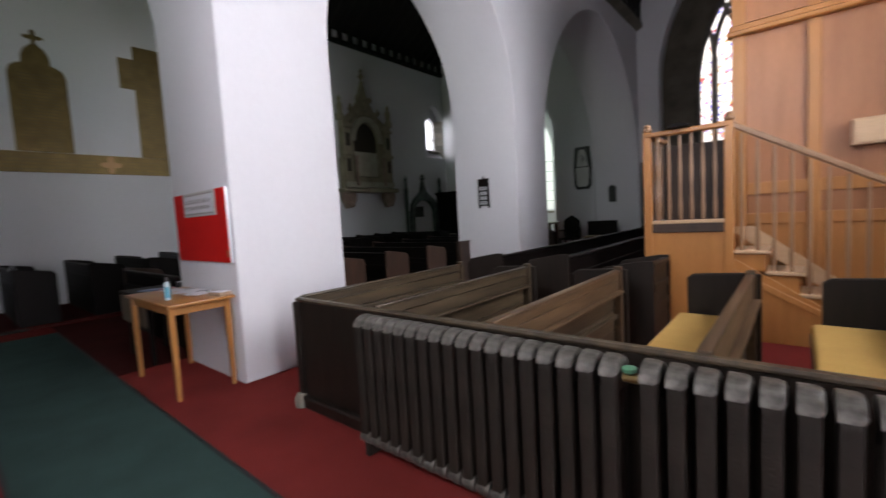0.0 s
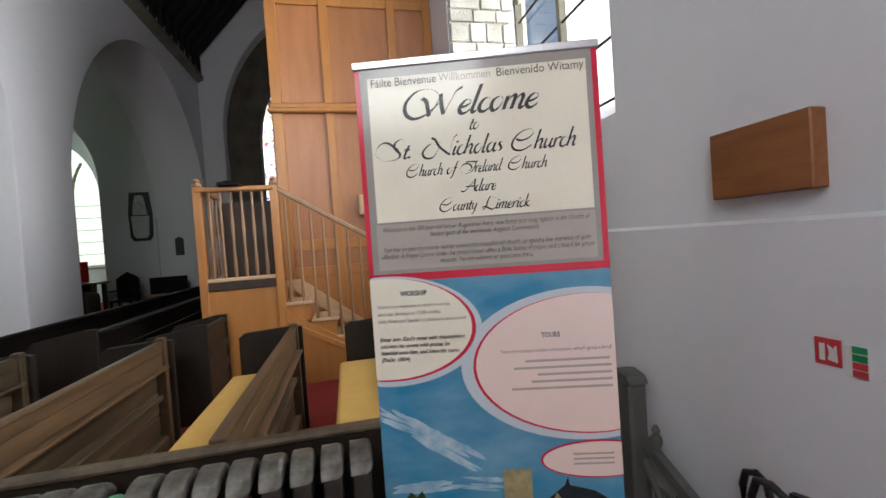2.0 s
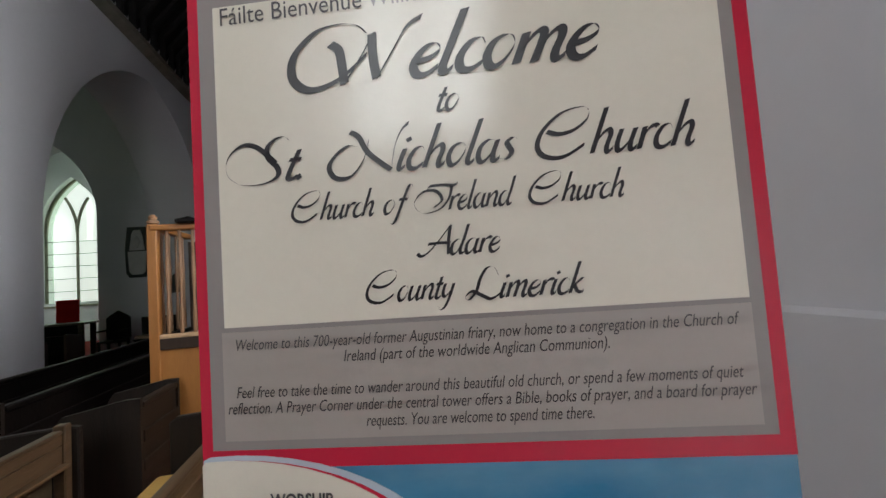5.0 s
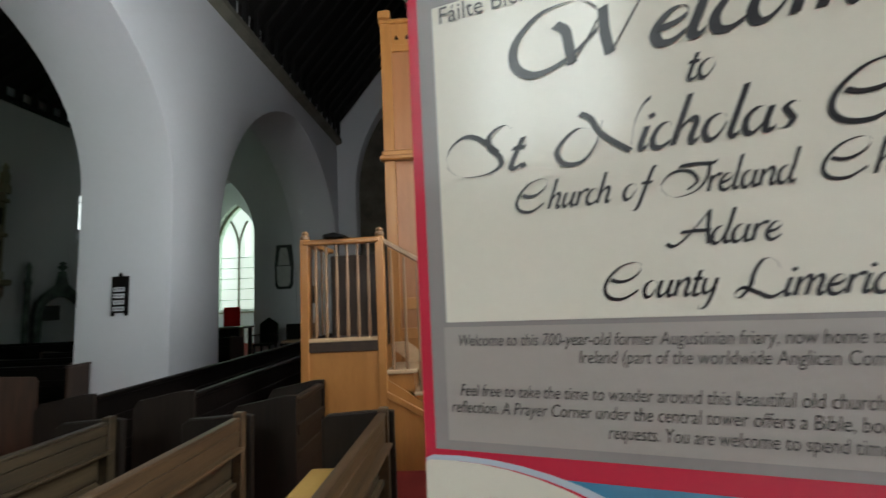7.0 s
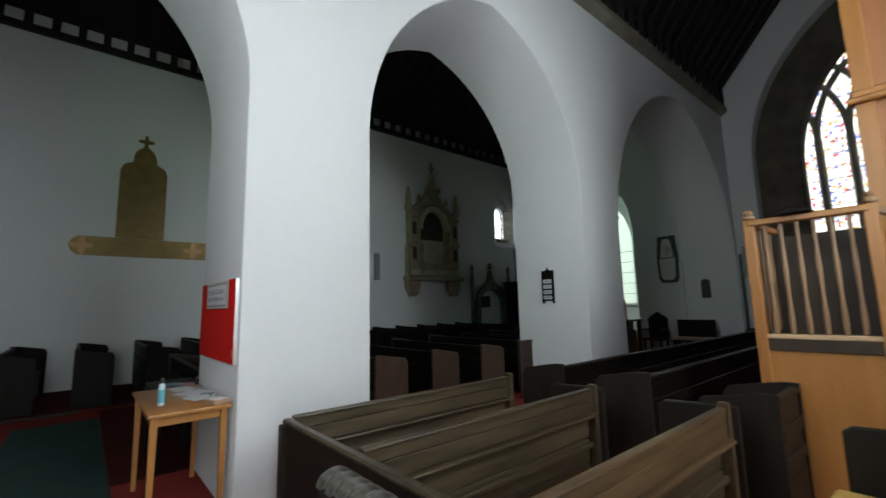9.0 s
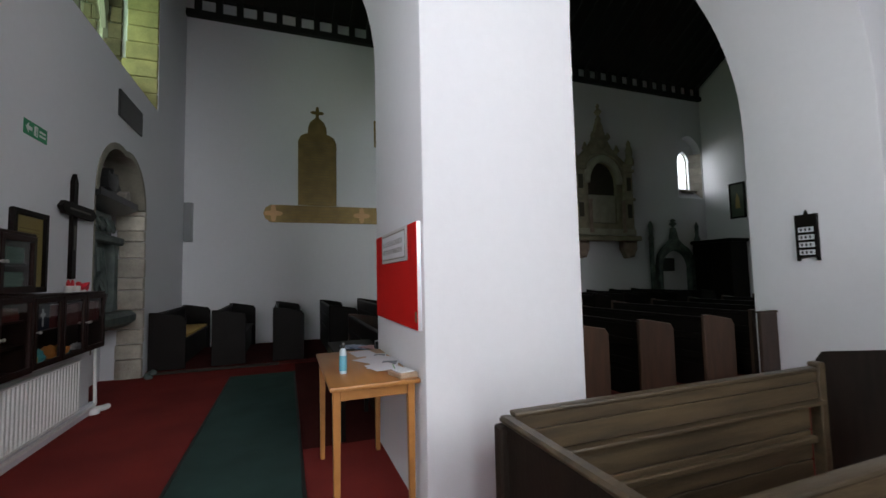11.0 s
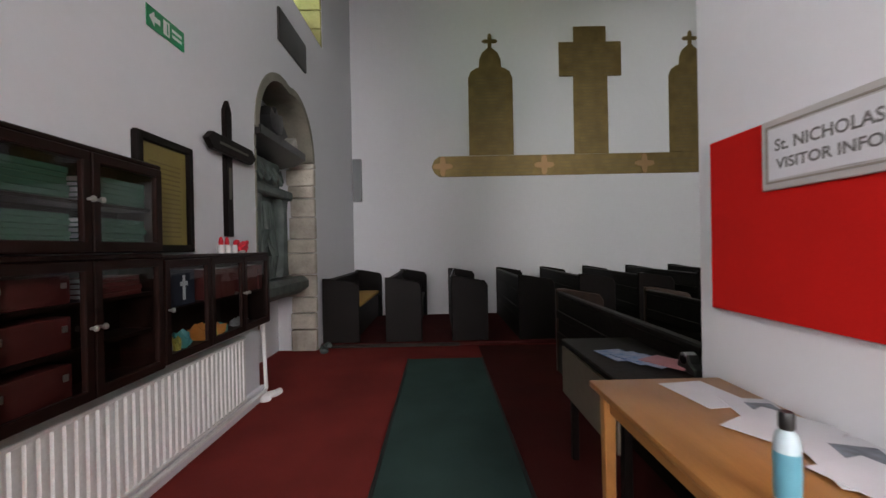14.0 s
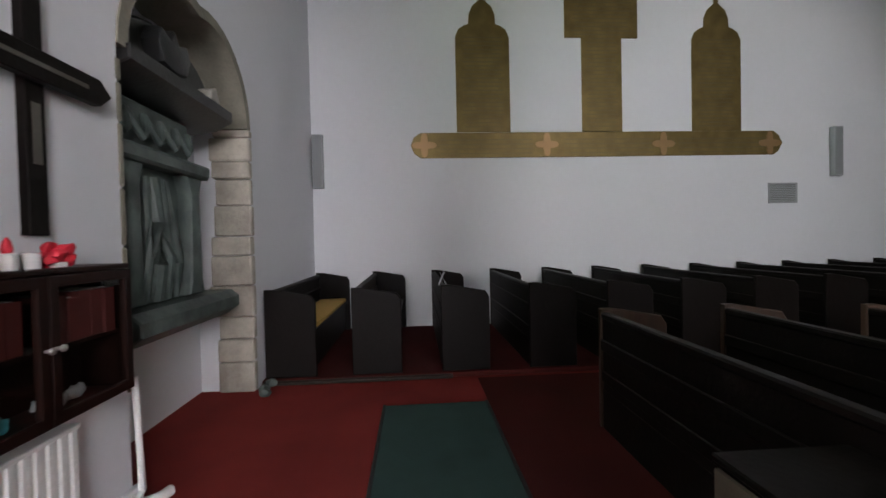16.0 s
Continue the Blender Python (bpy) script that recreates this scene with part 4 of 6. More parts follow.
glyph("f", .36, [(.50, .92), (.42, 1), (.33, .9), (.25, .4), (.16, -.2), (.06, -.38), (-.06, -.34)], [(.10, .48), (.42, .48)])
glyph("h", .52, TALL, ARCH)
glyph("i", .22, [(.10, .48), (.06, .14), (.10, .01), (.2, .08)], [(.11, .73), (.16, .64)])
glyph("k", .46, TALL, [(.36, .48), (.14, .26), (.10, .24)], [(.14, .26), (.28, .06), (.42, .02), (.48, .08)])
glyph("l", .24, [(.14, 1), (.09, .4), (.07, .08), (.14, 0), (.22, .08)])
glyph("m", .70, STEM, [(.07, .2), (.18, .42), (.28, .5), (.33, .4), (.30, 0)], [(.31, .2), (.42, .42), (.53, .5), (.58, .38), (.55, .12), (.60, 0), (.7, .08)])
glyph("n", .50, STEM, ARCH)
glyph("o", .42, [(.22, .5), (.08, .40), (.04, .18), (.14, 0), (.28, .06), (.38, .30), (.32, .46), (.22, .5)])
glyph("r", .34, STEM, [(.07, .22), (.18, .44), (.30, .5), (.36, .46)])
glyph("s", .32, [(.30, .46), (.20, .5), (.10, .40), (.18, .28), (.26, .16), (.18, .02), (.04, .04)])
glyph("t", .27, [(.16, .72), (.10, .3), (.09, .05), (.18, 0), (.28, .08)], [(0, .48), (.26, .48)])
glyph("u", .50, [(.08, .48), (.05, .16), (.12, 0), (.26, .12), (.36, .34)], [(.38, .48), (.34, .14), (.40, 0), (.5, .08)])
glyph("y", .44, [(.08, .48), (.06, .2), (.14, .04), (.28, .14), (.38, .34)], [(.40, .48), (.34, 0), (.24, -.32), (.08, -.40), (0, -.28)])
glyph(".", .24, [(.02, .10), (.10, -.01)])
glyph(" ", .46)
glyph("C", 1.14, [(.06, .58), (.34, .50), (.66, .56), (.90, .78), (.88, 1.0), (.66, 1.07), (.26, .96), (-.04, .62), (-.08, .26), (.16, .02), (.58, -.02), (.98, .22)])
glyph("S", 1.28, [(1.13, .98), (.98, 1.08), (.80, 1.04), (.68, .86), (.78, .58), (1.06, .32), (1.12, .10), (.86, -.05), (.34, -.03), (-.06, .26), (-.16, .68), (.08, .96), (.46, .86), (.98, .44)])
glyph("N", 1.52, [(.48, .63), (.24, .68), (.02, .5), (-.08, .22), (.14, -.05), (.5, -.06), (.70, .30), (.70, .78)], [(.20, 1.0), (.44, .86), (.78, .46), (1.42, .02)], [(1.42, .02), (1.36, .6), (1.42, .94), (1.54, 1.08)])
glyph("W", 1.72, [(.91, .80), (.74, .94), (.48, 1.0), (.14, .92), (-.08, .55), (.02, .16), (.34, -.05), (.72, .08), (1.02, .45)], [(.42, .68), (.58, .56), (.70, .30), (.82, .0)], [(.82, .0), (.94, .4), (1.02, .78)], [(1.0, .78), (1.12, .4), (1.28, .03)], [(1.28, .03), (1.40, .5), (1.48, .82), (1.66, .96)])
glyph("I", 1.40, [(.36, .76), (.44, .88), (.90, .90), (1.42, .86), (1.56, .94)], [(1.34, .86), (1.34, .42), (1.04, .04), (.40, -.06), (-.06, .26), (.06, .62), (.42, .74), (.80, .66), (1.06, .36), (.80, .12)])
glyph("A", 1.16, [(-.02, .10), (.16, .0), (.40, .14), (.68, .52), (.96, 1.0)], [(.96, 1.0), (1.02, .5), (1.14, .02)], [(.30, .40), (.70, .42), (1.12, .40)])
glyph("L", 1.10, [(.90, .74), (.72, .98), (.46, 1.0), (.32, .66), (.30, .28), (.12, -.02), (-.02, .08), (.14, .26), (.50, .12), (.86, -.02), (1.14, .16)])


def spline(p, n=6):
    out = []
    for i in range(len(p) - 1):
        a, b, c, d = p[max(i - 1, 0)], p[i], p[i + 1], p[min(i + 2, len(p) - 1)]
        for k in range(n):
            t = k / n
            out.append(tuple(0.5 * (2 * b[j] + (c[j] - a[j]) * t + (2 * a[j] - 5 * b[j] + 4 * c[j] - d[j]) * t * t + (3 * b[j] - a[j] - 3 * c[j] + d[j]) * t ** 3) for j in (0, 1)))
    return out + [p[-1]]


def script(body, cap, u0, u1, slant=0.33, nib=0.075):
    """A word in that hand as a flat mesh from u0 to u1, facing -y."""
    bm, x = bmesh.new(), 0.0
    for ch in body:
        adv, strokes = HAND[ch]
        for st in strokes:
            pts = spline([(u + slant * v, v) for u, v in st])
            prev = None
            for i, (u, v) in enumerate(pts):
                q, o = pts[min(i + 1, len(pts) - 1)], pts[max(i - 1, 0)]
                dx, dy = q[0] - o[0], q[1] - o[1]
                ln_ = math.hypot(dx, dy) or 1
                ex, ey = nib / 2 * 0.70 - 0.030 * dy / ln_, nib / 2 * 0.44 + 0.030 * dx / ln_
                pair = [bm.verts.new((x + u + s * ex, 0, (v + s * ey) * cap)) for s in (1, -1)]
                if prev:
                    bm.faces.new((prev[0], prev[1], pair[1], pair[0]))
                prev = pair
        x += adv
    lo, hi = min(v.co.x for v in bm.verts), max(v.co.x for v in bm.verts)
    for v in bm.verts:
        v.co.x = u0 + (v.co.x - lo) * (u1 - u0) / (hi - lo)
    return bm


def line(body, size, cu, v, width, shear=0.0, bold=0.0, ink=None, layer=6.0):
    bm = letters(body, size, width, shear, bold)
    part("lettering", bm, ink or INK, PR, body, at=pose(cu, -0.0014 * layer, v), smooth=False)


line("F\u00e1ilte Bienvenue", 0.036, 0.165, 1.868, 0.20, ink=INKGREY)
line("Bienvenido Witamy", 0.036, 0.575, 1.868, 0.255, ink=INKGREY)
line("Willkommen", 0.036, 0.352, 1.868, 0.155, ink=PRINTTAUPE)
for word, cap, u0, u1, v, nib in (("Welcome", 0.082, 0.158, 0.568, 1.767, 0.10), ("to", 0.042, 0.356, 0.386, 1.717, 0.08), ("St.", 0.054, 0.066, 0.174, 1.646, 0.085),
                                  ("Nicholas", 0.056, 0.206, 0.456, 1.645, 0.085), ("Church", 0.056, 0.476, 0.669, 1.643, 0.085), ("Church", 0.036, 0.154, 0.267, 1.589, 0.09),
                                  ("of", 0.036, 0.278, 0.319, 1.589, 0.09), ("Ireland", 0.036, 0.319, 0.451, 1.588, 0.09), ("Church", 0.036, 0.463, 0.580, 1.587, 0.09),
                                  ("Adare", 0.037, 0.317, 0.425, 1.531, 0.09), ("County", 0.037, 0.248, 0.365, 1.477, 0.09), ("Limerick", 0.038, 0.376, 0.523, 1.473, 0.09)):
    part("lettering", script(word, cap, u0, u1, nib=nib), INK, PR, word, at=pose(0, -0.0085, v), smooth=False)
for k, (b, w) in enumerate((("Welcome to this 700-year-old former Augustinian friary, now home to a congregation in the Church of", 0.625),
                            ("Ireland (part of the worldwide Anglican Communion).", 0.33), ("", 0),
                            ("Feel free to take the time to wander around this beautiful old church, or spend a few moments of quiet", 0.625),
                            ("reflection. A Prayer Corner under the central tower offers a Bible, books of prayer, and a board for prayer", 0.65),
                            ("requests. You are welcome to spend time there.", 0.28))):
    if b:
        line(b, 0.021, 0.38, 1.425 - 0.0205 * k, w, 0.25, ink=INKGREY)
line("WORSHIP", 0.022, 0.150, 1.226, 0.083, bold=0.0006, ink=INKGREY)
for k, (b, w) in enumerate((("Visitors are welcome to attend worship", 0.225), ("services: Sundays at 12:00 midday", 0.195), ("Holy Days and Special occasions as announced", 0.27))):
    line(b, 0.017, 0.035 + w / 2, 1.190 - 0.0225 * k, w, ink=INKGREY)
for k, (b, w) in enumerate((("Enter into God\u2019s gates with thanksgiving,", 0.265), ("and into his courts with praise; be", 0.215), ("thankful unto him, and bless his name.", 0.245), ("(Psalm 100:4)", 0.09))):
    line(b, 0.018, 0.035 + w / 2, 1.088 - 0.021 * k, w, 0.25, 0.0004, ink=INKGREY)
line("TOURS", 0.021, 0.556, 1.076, 0.055, bold=0.0006, ink=INKGREY)
line("You are invited to take a brochure, which gives a brief", 0.017, 0.568, 1.032, 0.33, ink=INKGREY)
for k, (c, w) in enumerate(((0.60, 0.25), (0.585, 0.29), (0.62, 0.22), (0.61, 0.24), (0.58, 0.30))):
    sheet("unread_line", rect(c - w / 2, c + w / 2, 1.002 - 0.021 * k, 1.009 - 0.021 * k), 6, PRINTTAUPE, PR)
for k in range(3):
    sheet("unread_line", rect(0.60, 0.72, 0.715 - 0.015 * k, 0.720 - 0.015 * k), 7, PRINTTAUPE, PR)
part("top_rail", box(0.010, 0.750, -0.012, 0.012, 1.925, 1.949, 0.003), ALU, BN, "brushed aluminium rail")
part("cassette", box(0.0, 0.76, -0.05, 0.09, 0.0, 0.085, 0.012, seg=2), ALU, BN, "aluminium base cassette")
part("pole", rod([(0.38, 0.03, 0.08), (0.38, 0.016, 1.93)], 0.01), ALU, BN)

# ---- south wall things ----
OAKBOARD = mat("varnished oak board", (0.30, 0.11, 0.030), 0.4, second=(0.20, 0.065, 0.018), scale=5, grain=40, bump=0.1, amount=0.8, stretch=(8, 1, 8))
wb = thing("oak_wall_board", pose(SOUTH_X, 1.06, 1.455), "thick varnished oak board fixed to the wall", "board")
part("board", box(-0.055, -0.001, 0, 0.305, 0, 0.205, 0.004), OAKBOARD, wb)
SIGNRED = plain("sign red", (0.55, 0.035, 0.045), 0.35)
SIGNGREEN = plain("sign green", (0.01, 0.26, 0.10), 0.35)
SIGNWHITE = plain("sign white", (0.72, 0.72, 0.70), 0.4)
fs = thing("fire_point_sign", pose(SOUTH_X - 0.036, 1.03, 1.0), "red fire extinguisher sign on the wall", "sign")
part("plate", box(-0.003, 0, 0, 0.062, 0, 0.07, 0.001), SIGNRED, fs)
part("symbol", box(-0.0055, -0.0035, 0.036, 0.05, 0.012, 0.056, 0.001), SIGNWHITE, fs, "white extinguisher symbol")
part("symbol", slab([(0.008, 0.012), (0.030, 0.016), (0.026, 0.035), (0.030, 0.055), (0.018, 0.045), (0.010, 0.056)], (), 0.002, Matrix.Translation((-0.0055, 0, 0)) @ ON_X), SIGNWHITE, fs, "white flame symbol")
gs = thing("extinguisher_id_sign", pose(SOUTH_X - 0.036, 0.972, 0.985), "small green and red instruction sign", "sign")
part("plate", box(-0.003, 0, 0, 0.052, 0, 0.08, 0.001), SIGNWHITE, gs)
for k, m_ in enumerate((SIGNRED, SIGNRED, SIGNGREEN, SIGNGREEN)):
    part("band", box(-0.005, -0.0035, 0.003, 0.034, 0.003 + 0.0195 * k, 0.0195 + 0.0195 * k), m_, gs)
EXTRED = plain("extinguisher red", (0.50, 0.02, 0.02), 0.25)
BLACKPL = plain("black plastic", (0.015, 0.015, 0.015), 0.4)
fx = thing("fire_extinguisher", pose(1.31, 1.06, 0), "red fire extinguisher with a black hose", "extinguisher")
part("cylinder", lathe([(0.07, 0), (0.085, 0.01), (0.085, 0.50), (0.07, 0.56), (0.03, 0.60), (0.02, 0.63)], 24), EXTRED, fx)
part("valve", box(-0.015, 0.015, -0.06, 0.03, 0.63, 0.66, 0.004), BLACKPL, fx)
part("handle", slab([(-0.11, 0.70), (-0.02, 0.665), (0.03, 0.66), (0.03, 0.675), (-0.02, 0.685), (-0.11, 0.715)], (), 0.022, Matrix.Translation((-0.011, 0, 0)) @ ON_X, bevel=0.004), BLACKPL, fx)
part("hose", rod([(0, 0.03, 0.64), (-0.01, 0.08, 0.67), (-0.01, 0.12, 0.66), (-0.01, 0.14, 0.60), (-0.01, 0.125, 0.40), (-0.01, 0.10, 0.22)], 0.011), BLACKPL, fx)
GREYSTAND = mat("dusty grey-green paint", (0.115, 0.118, 0.108), 0.7, second=(0.07, 0.073, 0.067), scale=6, grain=50, bump=0.1)
ch = thing("folded_grey_stand", pose(0, 0, 0), "dusty grey folded wooden stand leaning by the wall", "stand")
part("post", box(1.29, 1.37, 1.70, 1.84, 0.0, 0.76, 0.012), GREYSTAND, ch)
part("post_top", slab([(1.69, 0.76), (1.85, 0.76), (1.83, 0.79), (1.77, 0.805), (1.71, 0.79)], (), 0.09, Matrix.Translation((1.285, 0, 0)) @ ON_X, bevel=0.006), GREYSTAND, ch)
part("sloping_rail", slab([(1.70, 0.50), (1.70, 0.545), (1.42, 0.42), (1.40, 0.37)], (), 0.04, Matrix.Translation((1.33, 0, 0)) @ ON_X, bevel=0.006), GREYSTAND, ch)
part("front_leg", box(1.33, 1.37, 1.40, 1.44, 0, 0.42, 0.005), GREYSTAND, ch)
part("finial", lathe([(0.02, 0), (0.012, 0.02), (0.024, 0.05), (0.02, 0.07), (0.01, 0.08), (0.016, 0.095), (0.006, 0.115)], 12, at=(1.35, 1.64, 0.50)), GREYSTAND, ch)
part("cross_bar", rod([(1.35, 1.70, 0.36), (1.35, 1.44, 0.36)], 0.012), GREYSTAND, ch)
part("lattice_bar", rod([(1.35, 1.70, 0.12), (1.35, 1.50, 0.44)], 0.014, None, 8), GREYSTAND, ch)
part("lattice_bar", rod([(1.33, 1.46, 0.12), (1.33, 1.69, 0.46)], 0.014, None, 8), GREYSTAND, ch)
um = thing("walking_umbrella", pose(1.36, 1.28, 0), "black umbrella with a hooked handle leaning on the wall", "umbrella")
part("canopy", lathe([(0.006, 0.0), (0.012, 0.06), (0.028, 0.34), (0.022, 0.44)], 10), BLACKPL, um)
part("handle", rod([(0, 0, 0.44), (0, 0, 0.58), (0, -0.012, 0.625), (0, -0.045, 0.64), (0, -0.078, 0.622), (0, -0.085, 0.59)], 0.011, None, 8), BLACKPL, um)

# ---- table by the first pier ----
TABLEOAK = mat("honey beech table", (0.42, 0.19, 0.055), 0.32, second=(0.33, 0.14, 0.04), scale=2.5, grain=30, bump=0.06, amount=0.7, stretch=(0.8, 7, 7))
tb = thing("side_table", pose(-4.19, 1.305, 0), "honey-coloured wooden side table against the pier", "table")
part("tabletop", box(-0.57, 0.57, -0.255, 0.255, 0.755, 0.78, 0.006, seg=2), TABLEOAK, tb)
for a, b, c, d in ((-0.50, 0.50, -0.215, -0.195), (-0.50, 0.50, 0.195, 0.215), (-0.50, -0.48, -0.2, 0.2), (0.48, 0.50, -0.2, 0.2)):
    part("apron", box(a, b, c, d, 0.685, 0.755, 0.003), TABLEOAK, tb)
for a in (-0.515, 0.47):
    for b in (-0.235, 0.19):
        t_ = bmesh.new()
        box(a, a + 0.045, b, b + 0.045, 0.0, 0.755, 0.004, t_)
        for v in t_.verts:
            if v.co.z < 0.3:
                v.co.x, v.co.y = a + 0.0225 + (v.co.x - a - 0.0225) * 0.72, b + 0.0225 + (v.co.y - b - 0.0225) * 0.72
        part("leg", t_, TABLEOAK, tb)
BOTTLEBLUE = plain("blue bottle label", (0.10, 0.33, 0.42), 0.35)
BOTTLECLEAR = plain("pale blue plastic", (0.50, 0.62, 0.66), 0.25)
bt = thing("sanitiser_bottle", pose(-3.95, 1.16, 0.78), "blue labelled plastic bottle with a black cap", "bottle")
part("bottle", lathe([(0.020, 0), (0.023, 0.006), (0.023, 0.125), (0.019, 0.145), (0.011, 0.155)], 20), BOTTLECLEAR, bt)
part("label_band", lathe([(0.0233, 0.02), (0.0236, 0.021), (0.0236, 0.11), (0.0233, 0.111)], 20), BOTTLEBLUE, bt)
part("cap", lathe([(0.013, 0.155), (0.014, 0.157), (0.014, 0.185), (0.011, 0.19)], 16), BLACKPL, bt)
PAPER = plain("white paper", (0.74, 0.74, 0.78), 0.7)
PHOTO = mat("printed leaflet picture", (0.20, 0.24, 0.30), 0.4, second=(0.06, 0.07, 0.09), scale=25, grain=60, bump=0.02, amount=0.9)
LEAFGREEN = plain("green leaflet edge", (0.10, 0.35, 0.12), 0.5)
for k, (x, y_, r, w, h, pic) in enumerate(((-4.58, 1.39, 8, 0.25, 0.17, 0), (-4.42, 1.46, -12, 0.21, 0.148, 1), (-4.29, 1.43, 30, 0.21, 0.25, 0), (-4.10, 1.45, -20, 0.297, 0.19, 1), (-4.00, 1.42, 14, 0.21, 0.18, 0))):
    lf = thing("leaflet", pose(x, y_, 0.781 + 0.0018 * k, 0, 0, r), "loose printed church leaflet on the table", "leaflet", "leaflets on the table")
    part("page", box(-w / 2, w / 2, -h / 2, h / 2, 0, 0.0014), PAPER, lf, smooth=False)
    if pic:
        part("picture", box(-w * 0.3, w * 0.42, -h * 0.1, h * 0.42, 0.0018, 0.0022), PHOTO, lf, smooth=False)
part_g = thing("green_pen", pose(-3.9, 1.475, 0.787, 0, 0, -8), "thin green pen lying by the pier", "pen")
part("barrel", rod([(-0.14, 0, 0), (0.13, 0, 0), (0.14, 0, 0)], 0.005), LEAFGREEN, part_g)
BASKET = mat("woven pale basket", (0.42, 0.29, 0.20), 0.7, second=(0.25, 0.16, 0.10), scale=40, grain=90, bump=0.4)
cb = thing("collection_box", pose(-3.74, 1.48, 0.78, 0, 0, 14), "small worn wooden collection box at the table corner", "box")
part("body", box(-0.07, 0.09, -0.06, 0.06, 0, 0.03, 0.006), BASKET, cb)
part("lid", box(-0.05, 0.07, -0.045, 0.045, 0.03, 0.036, 0.002), PLASTER, cb, "pale card lid")

# ---- red notice board ----
REDFELT = mat("red felt", (0.64, 0.014, 0.011), 0.85, second=(0.55, 0.012, 0.010), scale=4, grain=260, bump=0.2, amount=0.5, spec=0.15)
nb = thing("notice_board", pose(0, 1.57, 0), "red felt notice board screwed to the pier", "notice board")
part("backing", box(-4.758, -3.607, -0.026, -0.0, 1.05, 1.692, 0.002), ALU, nb)
part("felt", box(-4.76, -3.605, -0.030, -0.026, 1.055, 1.69), REDFELT, nb)
part("screw_plate", box(-3.64, -3.61, -0.034, -0.03, 1.10, 1.16), BRASS, nb, "small brass fixing")
ns = thing("church_name_sign", pose(-4.48, 1.538, 1.468), "pale framed name sign pinned to the notice board", "sign")
SIGNTEXT = plain("grey sign lettering", (0.20, 0.19, 0.19), 0.5)
SIGNGREYP = plain("grey printed frame", (0.55, 0.53, 0.52), 0.5)
part("plate", box(0, 0.70, -0.012, 0, 0, 0.22, 0.003), SIGNGREYP, ns)
part("inner_frame", slab(rect(0.02, 0.68, 0.02, 0.20), [rect(0.026, 0.674, 0.026, 0.194)], 0.002, Matrix.Translation((0, -0.0125, 0)) @ ON_Y), PRINTTAUPE, ns, smooth=False)
part("card", box(0.032, 0.668, -0.0145, -0.0125, 0.032, 0.188), PAPER, ns, smooth=False)
part("lettering", letters("St. NICHOLAS CHURCH", 0.05, 0.56, 0, 0.001), SIGNTEXT, ns, "St. Nicholas Church", at=pose(0.34, -0.016, 0.118), smooth=False)
part("lettering", letters("VISITOR INFORMATION", 0.045, 0.55, 0, 0.001), SIGNTEXT, ns, "Visitor Information", at=pose(0.34, -0.016, 0.062), smooth=False)

# ---- display box with leaflets behind the table ----
BEIGE = mat("bare chipboard side", (0.13, 0.105, 0.075), 0.7, second=(0.09, 0.072, 0.05), scale=20, grain=120, bump=0.1)
db = thing("display_case", pose(0, 0, 0), "dark flat display case with a bare chipboard side", "display case")
part("case", box(-5.72, -4.93, 1.24, 1.64, 0.60, 0.70), DARKWOOD, db)
part("lid", box(-5.74, -4.91, 1.22, 1.655, 0.70, 0.725, 0.006), DARKWOOD, db)
part("side_board", box(-5.73, -4.92, 1.225, 1.239, 0.40, 0.68), BEIGE, db, "bare chipboard side")
for x in (-5.70, -4.98):
    for y_ in (1.26, 1.58):
        part("leg", box(x, x + 0.04, y_, y_ + 0.04, 0, 0.60, 0.003), DARKWOOD, db)
BLUEPRINT = mat("blue printed leaflets", (0.07, 0.20, 0.45), 0.35, second=(0.50, 0.50, 0.60), scale=18, grain=40, bump=0.02, amount=0.9)
PINKPRINT = plain("pink printed leaflet", (0.62, 0.25, 0.27), 0.4)
for k, (x, y_, r, m_) in enumerate(((-5.32, 1.40, 10, BLUEPRINT), (-5.24, 1.46, 18, BLUEPRINT), (-5.17, 1.50, 26, BLUEPRINT), (-5.12, 1.56, 30, PINKPRINT))):
    lf = thing("booklet", pose(x, y_, 0.7255 + 0.004 * k, 0, 0, r), "glossy blue and white church booklet", "booklet", "booklets on the display case")
    part("cover", box(-0.11, 0.11, -0.075, 0.075, 0, 0.0035), m_, lf, smooth=False)
sp = thing("tape_dispenser", pose(-5.0, 1.60, 0.725), "black desk tape dispenser", "tape dispenser")
part("body", slab([(-0.07, 0), (0.07, 0), (0.07, 0.03), (0.03, 0.045), (0.01, 0.08), (-0.05, 0.08), (-0.07, 0.04)], (), 0.05, Matrix.Translation((0, 0.02, 0)) @ ON_Y, bevel=0.006), BLACKPL, sp)
part("roll", rod([(-0.02, -0.03, 0.06), (-0.02, 0.02, 0.06)], 0.028, None, 16), ALU, sp)

# ---- west wall things ----
CABWOOD = mat("mahogany stained bookcase", (0.016, 0.0055, 0.004), 0.4, second=(0.007, 0.003, 0.0025), scale=3, grain=30, bump=0.08, amount=0.7, stretch=(1, 6, 6), spec=0.15)
CABGLASS = clear_glass("bookcase glass", (0.72, 0.74, 0.72), 0.16)
MAROON = plain("maroon book cloth", (0.11, 0.017, 0.016), 0.55)
DARKBLUE = plain("dark blue cloth", (0.02, 0.025, 0.05), 0.6)
GREENBOOK = plain("green book cloth", (0.035, 0.12, 0.08), 0.5)
ORANGE = plain("orange plastic", (0.60, 0.22, 0.05), 0.4)
YELLOW = plain("yellow plastic", (0.60, 0.50, 0.12), 0.4)
TURQ = plain("turquoise plastic", (0.08, 0.36, 0.40), 0.4)
CHROME = plain("dull nickel", (0.6, 0.58, 0.55), 0.3, metal=0.9)


